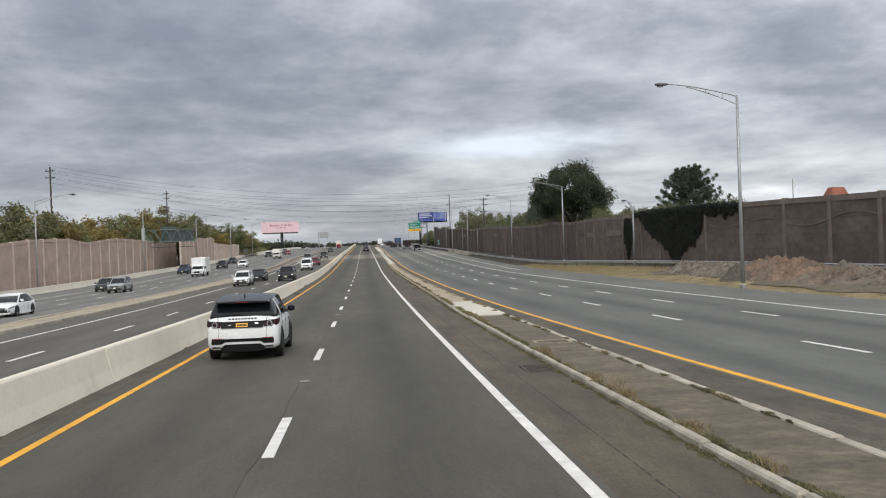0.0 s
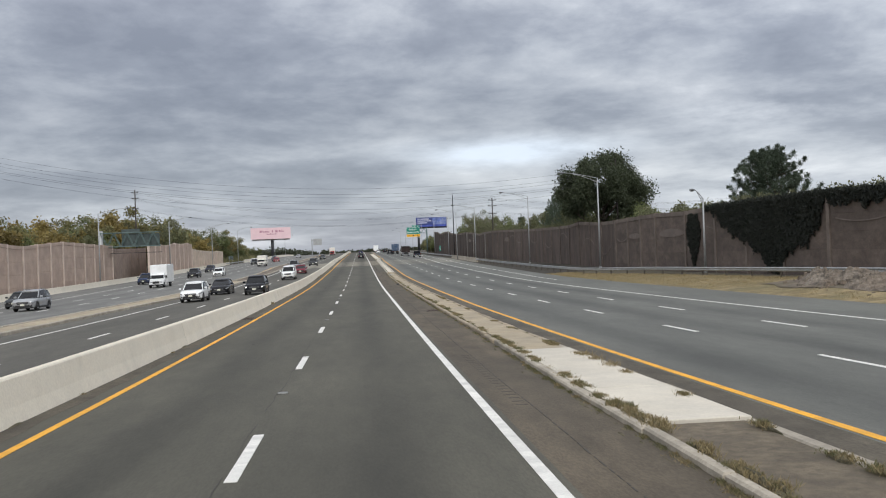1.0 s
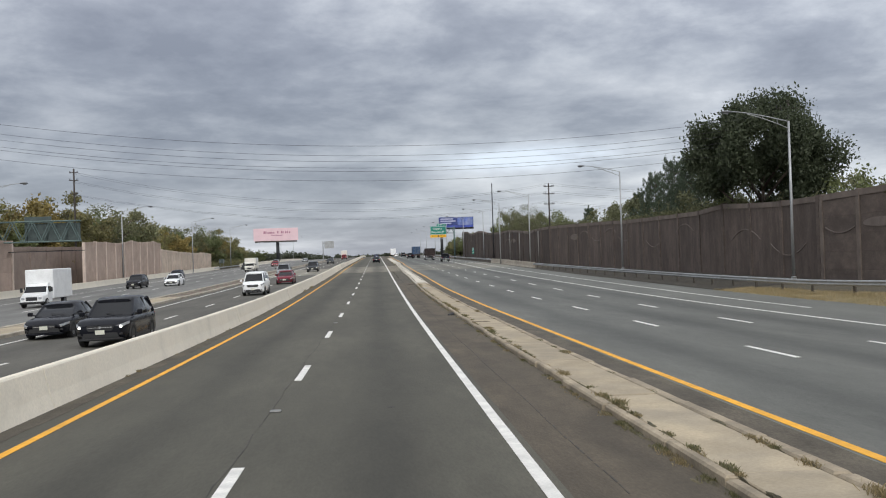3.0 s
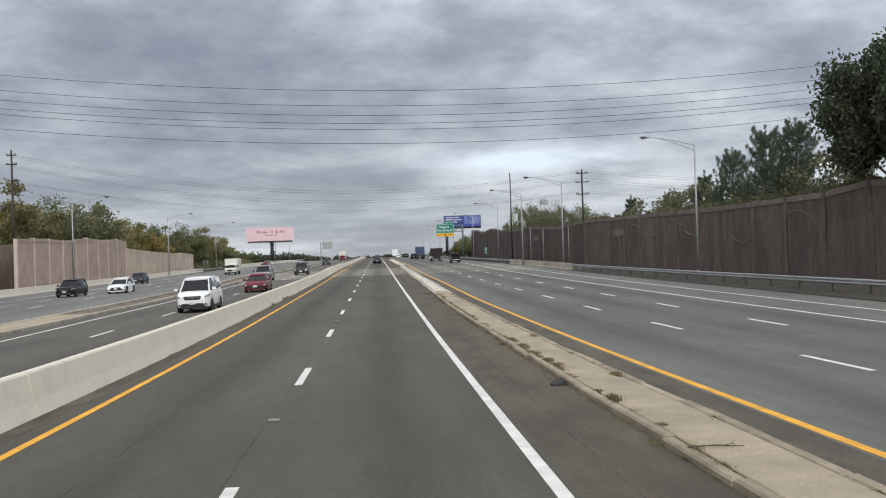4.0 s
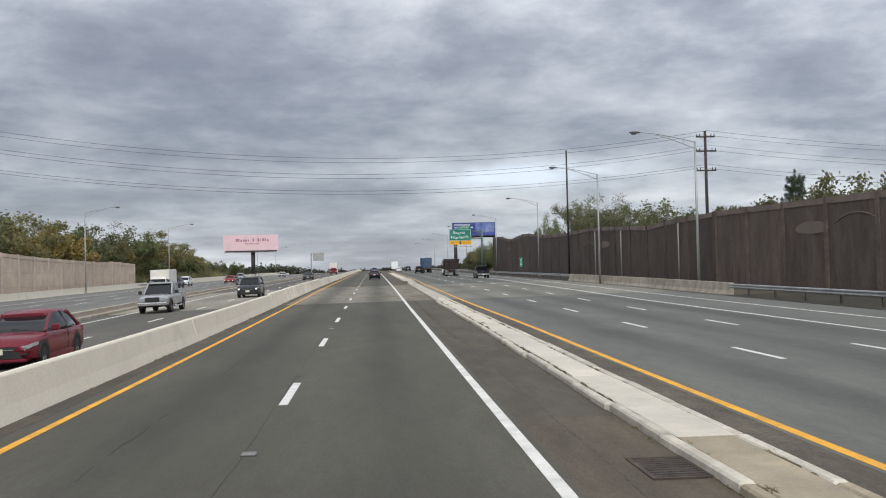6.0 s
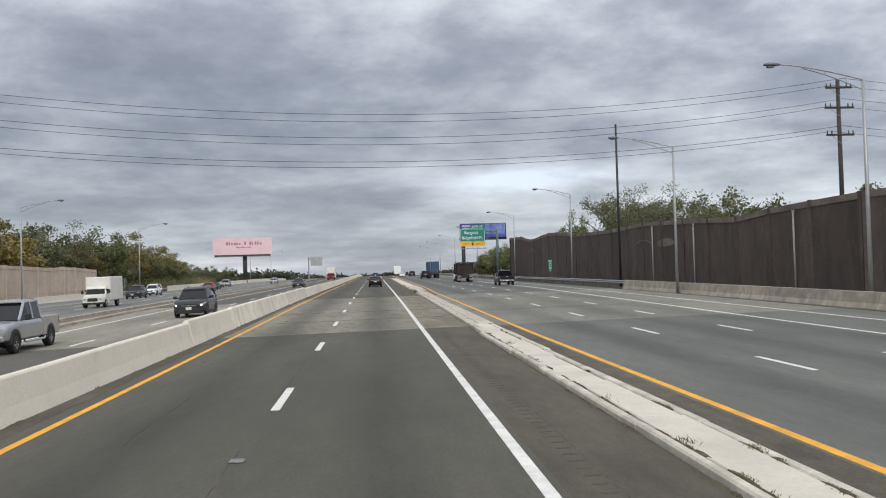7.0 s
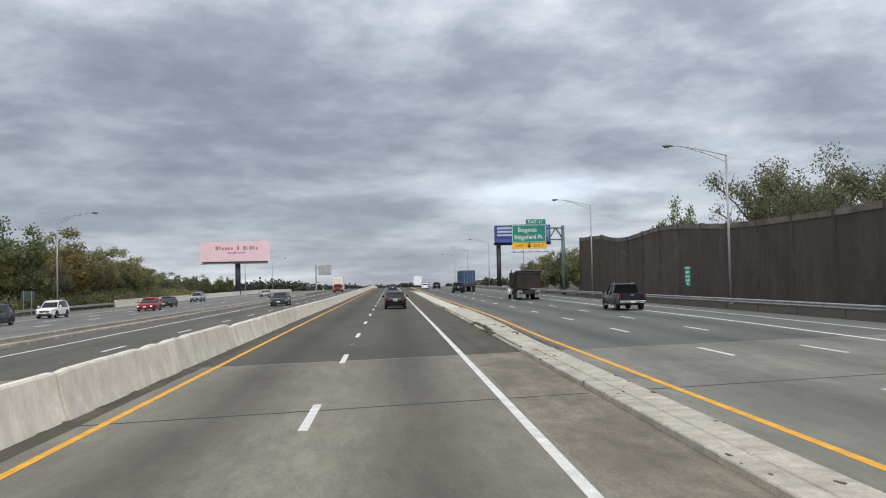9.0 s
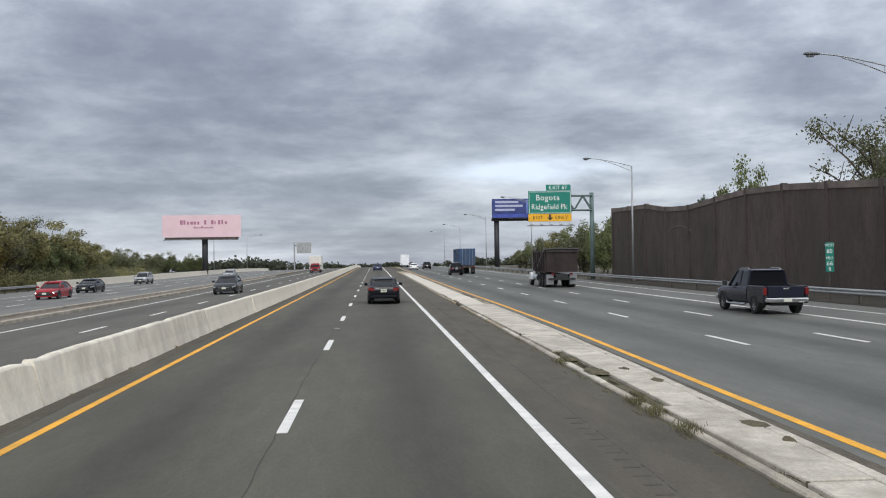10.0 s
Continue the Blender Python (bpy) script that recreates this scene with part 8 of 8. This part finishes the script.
def crack(x, y0, y1, wid, wander, seed, parent, label, breaks=0.0):
    """A ragged dark seam running along the road."""
    rc = random.Random(seed)
    y, rows, g, cur = y0, [], Geo(), 0.0
    while y < y1:
        cur = cur * 0.8 + rc.uniform(-wander, wander)
        w = wid * rc.uniform(0.35, 1.4)
        rows.append((x + cur, y, w))
        if len(rows) > 1 and rc.random() < breaks:
            if len(rows) > 2:
                g.loft([[(a - c, b, surf(a, b) + 0.005), (a + c, b, surf(a, b) + 0.005), (a + c, b, surf(a, b) - 0.01), (a - c, b, surf(a, b) - 0.01)] for a, b, c in rows])
            rows = []
            y += rc.uniform(0.2, 1.4)
        y += rc.uniform(0.25, 0.5)
    if len(rows) > 2:
        g.loft([[(a - c, b, surf(a, b) + 0.005), (a + c, b, surf(a, b) + 0.005), (a + c, b, surf(a, b) - 0.01), (a - c, b, surf(a, b) - 0.01)] for a, b, c in rows])
    return part("crack", g, CRACK, parent, label)


crack(-1.52, 10, 230, 0.007, 0.022, 1, road, "ragged dark seam along the lane line", 0.1)
crack(-1.5, 274, 380, 0.006, 0.02, 2, road_b, "ragged dark seam along the lane line", 0.06)
g = Geo()
rc = random.Random(3)
for y0, y1 in ((12, 230.5), (273, 340)):
    y = y0
    while y < y1:
        ln = rc.uniform(0.12, 0.34)
        x = 3.05 + 0.012 * math.sin(y * 0.7) + rc.uniform(-0.006, 0.006)
        w = rc.uniform(0.006, 0.012)
        g.box(x - w, x + w, y, y + ln, road_z(y) - 0.01, road_z(y) + 0.004)
        y += ln + rc.uniform(0.06, 0.22)
tagged(part("shoulder_seam", g, CRACK), "fine broken dark seam along the shoulder", "seam", kind="stuff")
crack(-3.3, 120, 229, 0.004, 0.03, 5, road, "fine dark crack along the lane", 0.25)
# blotches of spilt tar and patches
rb = random.Random(21)
g = Geo()
for _ in range(18):
    y = rb.uniform(20, 340)
    x = rb.choice([-1.7, -1.6, -1.3, 0.8, 1.6, -3.4, -4.6])
    x += rb.uniform(-0.25, 0.25)
    r = rb.uniform(0.03, 0.12)
    st = rb.uniform(1.0, 3.2)
    ring = [(x + r * math.cos(k * 0.63) * rb.uniform(0.6, 1.2), y + st * r * math.sin(k * 0.63) * rb.uniform(0.6, 1.2)) for k in range(10)]
    g.loft([[(p, q, surf(p, q) - 0.01) for p, q in ring], [(p, q, surf(p, q) + 0.004) for p, q in ring]])
tagged(part("tar_spots", g, CRACK), "small dark tar spots and scraps on the lanes", "stains", kind="stuff")
# rumble strip in the shoulder: flat bars coloured as the shade in its grooves
g = Geo()
for y0, y1 in ((57, 66), (200, 230), (279, 284.6)):
    y = y0
    while y < y1:
        g.box(2.80, 3.0, y, y + 0.07, road_z(y) - 0.01, road_z(y) + 0.0035)
        y += 0.42
tagged(part("rumble_strip", g, material("rumble_groove_shade", (0.066, 0.058, 0.045), 0.9, spread=0.2)), "row of flat dark bars for the shade in the shoulder's rumble grooves", "rumble strip", kind="stuff")

# oil patches on the bridge deck
g = Geo()
for x, y, r, st in ((1.0, 237.6, 0.34, 0.9), (1.35, 243.6, 0.22, 1.2), (-2.0, 243.4, 0.2, 0.8), (1.9, 236.2, 0.3, 0.7), (-1.6, 238.4, 0.15, 1.0), (0.9, 249.5, 0.3, 1.5), (3.3, 238.4, 0.25, 1.4), (-3.9, 240.0, 0.2, 1.2), (-2.9, 252.0, 0.18, 2.0)):
    ring = [(x + r * math.cos(k * 0.524) * rb.uniform(0.55, 1.25), y + st * r * math.sin(k * 0.524) * rb.uniform(0.55, 1.25)) for k in range(12)]
    g.loft([[(p, q, surf(p, q) - 0.01) for p, q in ring], [(p, q, surf(p, q) + 0.004) for p, q in ring]])
tagged(part("deck_stains", g, material("oil_patch", (0.085, 0.08, 0.07), 0.7, spread=0.3, scale=3, fine=20)), "dark oil patches on the concrete deck", "stains", kind="stuff")

# raised lane markers between the dashes
MARKER = material("lane_marker_casting", (0.22, 0.22, 0.21), 0.6, 0.3, spread=0.2)
mk = Geo().bevel_box(-0.10, 0.10, -0.09, 0.09, -0.005, 0.03, 0.012).mesh("lane_marker", MARKER)
y = DASH0 + DASH_LEN + 4.6
while y < 330:
    if not 230.6 < y < 272.6:
        m = tagged(part("lane_marker", mk, None), "low metal lane marker set in the asphalt", "lane marker", "lane markers")
        m.matrix_basis = pose(-1.42, y, road_z(y) + 0.003)
    y += CYCLE * 2

# drain grates at the kerb
for yg in (36.0, 88.5, 180.2):
    dg = thing("drain_grate", pose(kerb_x(yg) - 0.34, yg, road_z(yg) + 0.004), "rusty iron drain grate at the foot of the kerb", "drain grate", "drain grates")
    part("frame", Geo().box(-0.36, -0.3, -0.6, 0.6, -0.05, 0.012).box(0.3, 0.36, -0.6, 0.6, -0.05, 0.012).box(-0.3, 0.3, -0.6, -0.54, -0.05, 0.012).box(-0.3, 0.3, 0.54, 0.6, -0.05, 0.012), RUST, dg)
    # no hole below: a flat dark sheet gives the pit's shade
    part("pit", Geo().box(-0.3, 0.3, -0.54, 0.54, -0.05, 0.001), DARK_STEEL, dg, "dark sheet for the shaded opening under the bars")
    for k in range(9):
        part("bar", Geo().box(-0.3, 0.3, -0.5 + k * 0.12, -0.45 + k * 0.12, -0.03, 0.01), RUST, dg)


# inlet in the foot of the barrier
bi = thing("barrier_inlet", pose(-5.42, 88.1, road_z(88.1) + 0.004), "rusty iron inlet grate at the foot of the concrete barrier", "drain grate", "drain grates")
part("frame", Geo().box(-0.27, -0.22, -0.72, 0.72, -0.05, 0.014).box(0.22, 0.27, -0.72, 0.72, -0.05, 0.014).box(-0.22, 0.22, -0.72, -0.66, -0.05, 0.014).box(-0.22, 0.22, 0.66, 0.72, -0.05, 0.014), RUST, bi)
# dark sheet again in place of a shaded hole
part("pit", Geo().box(-0.22, 0.22, -0.66, 0.66, -0.05, 0.001), DARK_STEEL, bi, "dark sheet for the shaded opening under the bars")
for k in range(10):
    part("bar", Geo().box(-0.22, 0.22, -0.62 + k * 0.13, -0.57 + k * 0.13, -0.03, 0.01), RUST, bi)

# a scrap of pale moulded plastic lying on the kerb
scrap = Geo()
rings = []
for i in range(9):
    u = i / 8
    w_ = 0.27 * (math.sin(math.pi * (0.12 + 0.8 * u)) ** 0.6)
    rings.append([(-0.40 + 0.8 * u, s_ * w_, 0.03 + 0.06 * math.sin(math.pi * u ** 0.7) * (1 - 0.8 * s_ * s_) + e) for s_, e in ((-1, 0), (-0.5, 0), (0, 0), (0.5, 0), (1, 0), (1, 0.012), (0.5, 0.012), (0, 0.012), (-0.5, 0.012), (-1, 0.012))])
scrap.loft(rings)
ps = tagged(part("plastic_scrap", scrap, material("scuffed_pale_plastic", (0.30, 0.295, 0.275), 0.45, spread=0.15, scale=4, fine=30, dirt=(0.22, 0.2, 0.17), dirt_amount=0.5, dirt_scale=3.0), smooth=40), "scuffed pale grey curved plastic car part lying on the kerb", "debris")
ps.matrix_basis = pose(4.36, 167.6, road_z(167.6) + KH - 0.05, 0, 3, 14)


# broken dark moulding against the kerb, and a dry fallen twig
frag = Geo().loft([[(-0.16, -0.10, 0), (0.13, -0.13, 0), (0.17, 0.08, 0), (-0.12, 0.12, 0)], [(-0.14, -0.09, 0.03), (0.12, -0.11, 0.10), (0.15, 0.07, 0.15), (-0.11, 0.10, 0.05)]])
fr = tagged(part("moulding_fragment", frag, TRIM), "broken black plastic moulding lying against the kerb", "debris")
fr.matrix_basis = pose(kerb_x(136) - 0.2, 135.9, road_z(135.9) + 0.002, 0, 0, 25)
twig = thing("fallen_twig", pose(kerb_x(129) + 0.38, 129.0, road_z(129.0) + KH - 0.012), "dry brown fallen twig lying on the median", "twig")
rt = random.Random(6)
part("stem", Geo().tube([(-0.3, 0.05, 0.012), (-0.05, 0.0, 0.03), (0.22, -0.03, 0.02), (0.4, -0.02, 0.014)], 0.012, 5, 0.005), BARK, twig)
for k in range(9):
    a = -0.28 + 0.07 * k
    part("side_twig", Geo().tube([(a, 0.02, 0.02), (a + rt.uniform(0.02, 0.12), rt.uniform(-0.16, 0.16), rt.uniform(0.015, 0.07))], 0.006, 4, 0.002), BARK, twig)


# ---- weeds along kerbs and barrier ----
def tuft(rg, x, y, z, n, hgt, spread):
    base = np.stack([x + rg.normal(0, spread, n), y + rg.normal(0, spread * 2.2, n), np.full(n, z)], 1)
    lean = rg.normal(0, 0.5, (n, 3)) * np.array([1, 1, 0])
    hh = hgt * rg.uniform(0.4, 1.0, n)[:, None]
    tip = base + (lean + np.array([0, 0, 1])) * hh
    side = rg.normal(size=(n, 3)) * np.array([1, 1, 0])
    side /= np.linalg.norm(side, axis=1)[:, None] + 1e-6
    w = 0.003 + 0.005 * rg.uniform(size=(n, 1))
    mid_ = base * 0.45 + tip * 0.55 + side * w
    return np.stack([base - side * w, base + side * w, mid_ + side * w * 0.4, tip], 1).reshape(-1, 3)


def weeds(name, spots, mat, label, seed):
    rg = np.random.default_rng(seed)
    v = np.concatenate([tuft(rg, *s) for s in spots])
    f = np.arange(len(v)).reshape(-1, 4)
    tagged(new(name, quads_mesh(name, v, f, mat)), label, "weeds", kind="stuff")


rw = random.Random(33)
dry_spots, green_spots = [], []


def clump(g, x, y, z, wx, wy, hgt):
    """A low uneven cushion of dirt and matted weed."""
    n = 9
    rad_ = [rw.uniform(0.55, 1.15) for _ in range(n)]
    rings = []
    for s_, zz in ((1.0, -0.02), (0.85, 0.45 * hgt), (0.45, hgt)):
        rings.append([(x + wx * s_ * rad_[k] * math.cos(k * 6.2832 / n), y + wy * s_ * rad_[k] * math.sin(k * 6.2832 / n), z + zz * rw.uniform(0.6, 1.2)) for k in range(n)])
    g.loft(rings)


g = Geo()
for y0, y1, count in ((14, 66, 430), (66, 112, 260), (112, 176, 240), (176, 232, 200), (274, 330, 110)):
    for _ in range(count):
        y = rw.uniform(y0, y1)
        inner = rw.random() < (0.45 if y0 < 60 else 0.62)
        if rw.random() < 0.12:
            x, lift = strip_x(y) - 0.22, KH - 0.04
        elif inner:
            x, lift = kerb_x(y) + 0.2 + rw.uniform(-0.03, 0.06), KH - 0.04
        else:
            x, lift = kerb_x(y) - rw.uniform(0.0, 0.07), -0.01
        wx, wy, hgt = rw.uniform(0.018, 0.05), rw.uniform(0.1, 0.6), rw.uniform(0.012, 0.03)
        clump(g, x, y, surf(x, y) + lift, wx, wy, hgt)
        if rw.random() < 0.9:
            (dry_spots if rw.random() < 0.5 else green_spots).append((x, y, surf(x, y) + lift, rw.randint(60, 150) if y < 176 else rw.randint(25, 60), rw.uniform(0.03, 0.075) if y < 176 else rw.uniform(0.02, 0.05), rw.uniform(0.025, 0.06)))
for y0, y1, count in ((50, 70, 44), (70, 112, 22), (112, 150, 12)):
    for _ in range(count):
        y = rw.uniform(y0, y1)
        if rw.random() < 0.7:
            x = kerb_x(y) + 0.2 + rw.uniform(-0.02, 0.10)
        else:
            x = strip_x(y) - 0.24 + rw.uniform(-0.06, 0.03)
        z = surf(x, y) + KH - 0.03
        wy = rw.uniform(0.12, 0.42)
        clump(g, x, y, z, rw.uniform(0.05, 0.11), wy, rw.uniform(0.025, 0.06))
        for _ in range(3):
            (dry_spots if rw.random() < 0.65 else green_spots).append((x + rw.uniform(-0.05, 0.05), y + rw.uniform(-wy, wy) * 0.7, z + 0.02, 90, rw.uniform(0.04, 0.10), 0.055))
for _ in range(150):
    y = rw.uniform(50, 140)
    x = kerb_x(y) - abs(rw.gauss(0.0, 0.10)) - 0.02
    clump(g, x, y, surf(x, y) - 0.012, rw.uniform(0.02, 0.07), rw.uniform(0.1, 0.5), rw.uniform(0.012, 0.03))
for _ in range(90):
    y = rw.uniform(20, 330)
    clump(g, -5.73, y, surf(-5.7, y) - 0.01, rw.uniform(0.03, 0.07), rw.uniform(0.1, 0.6), rw.uniform(0.015, 0.04))
for x, y, wx, wy in ((5.16, 283.1, 0.28, 0.4), (5.14, 281.9, 0.13, 0.24), (5.26, 287.8, 0.14, 0.3), (5.1, 289.6, 0.16, 0.35), (4.5, 289.4, 0.22, 0.9), (4.45, 292.0, 0.16, 0.7)):
    clump(g, x, y, surf(x, y) + KH - 0.025, wx, wy, 0.045)
for _ in range(70):
    y = rw.uniform(276, 318)
    x = kerb_x(y) - abs(rw.gauss(0.0, 0.10)) - 0.01
    clump(g, x, y, surf(x, y) - 0.012, rw.uniform(0.03, 0.09), rw.uniform(0.15, 0.6), rw.uniform(0.012, 0.035))
for y in (284.6, 283.1, 291.7, 285.6):
    green_spots.append((kerb_x(y) + 0.02, y, surf(4.2, y) + 0.02, 170, 0.16, 0.09))
tagged(part("kerb_litter", g, LITTER), "dirt and matted weeds along the kerb joints", "weeds", kind="stuff")
for y, hgt, n in ((38.6, 0.36, 200), (33.5, 0.3, 120), (31.2, 0.26, 160), (28.0, 0.22, 180), (25.5, 0.16, 140), (31.8, 0.7, 24), (176, 0.2, 160), (210, 0.14, 110), (222, 0.22, 60)):
    dry_spots.append((kerb_x(y) + 0.26, y, surf(4.5, y) + KH - 0.05, n, hgt * 0.6, 0.08))
for y, hgt, n in ((87.5, 0.3, 260), (94.6, 0.4, 110), (66, 0.2, 200), (173, 0.16, 160), (206, 0.14, 90), (46.2, 0.16, 70)):
    green_spots.append((kerb_x(y) + 0.27, y, surf(4.5, y) + KH - 0.05, n, hgt * 0.6, 0.08))
for y in (62.5, 63.6, 61.2):
    dry_spots.append((strip_x(y) - 0.2, y, surf(6, y) + KH - 0.05, 160, 0.18, 0.08))
for _ in range(60):
    y = rw.uniform(30, 330)
    dry_spots.append((-5.72, y, surf(-5.7, y), rw.randint(20, 60), rw.uniform(0.03, 0.08), 0.03))
for y in (178.5, 180.5, 172.0, 104.0):
    dry_spots.append((-5.68, y, surf(-5.7, y), 160, 0.2, 0.06))
weeds("dry_weeds", dry_spots, LEAF["dry"], "dry straw-coloured weeds in the kerb joints", 1)
weeds("green_weeds", green_spots, LEAF["weed"], "low green weeds growing along the kerbs", 2)
verge = []
for _ in range(3600):
    y = rw.uniform(24, 151)
    x = rw.uniform(22.35, lerp(y, [20, 100, 125, 142, 152], [32.0, 31.0, 28.0, 25.4, 24.8]))
    if y < 98 and (rw.random() < 0.55 or x > 24.6):
        continue
    verge.append((x, y, ground_z(x, y) + 0.04, 30, rw.uniform(0.06, 0.22), 0.28))
weeds("verge_grass", verge, LEAF["dry"], "dry grass blades on the verge", 3)
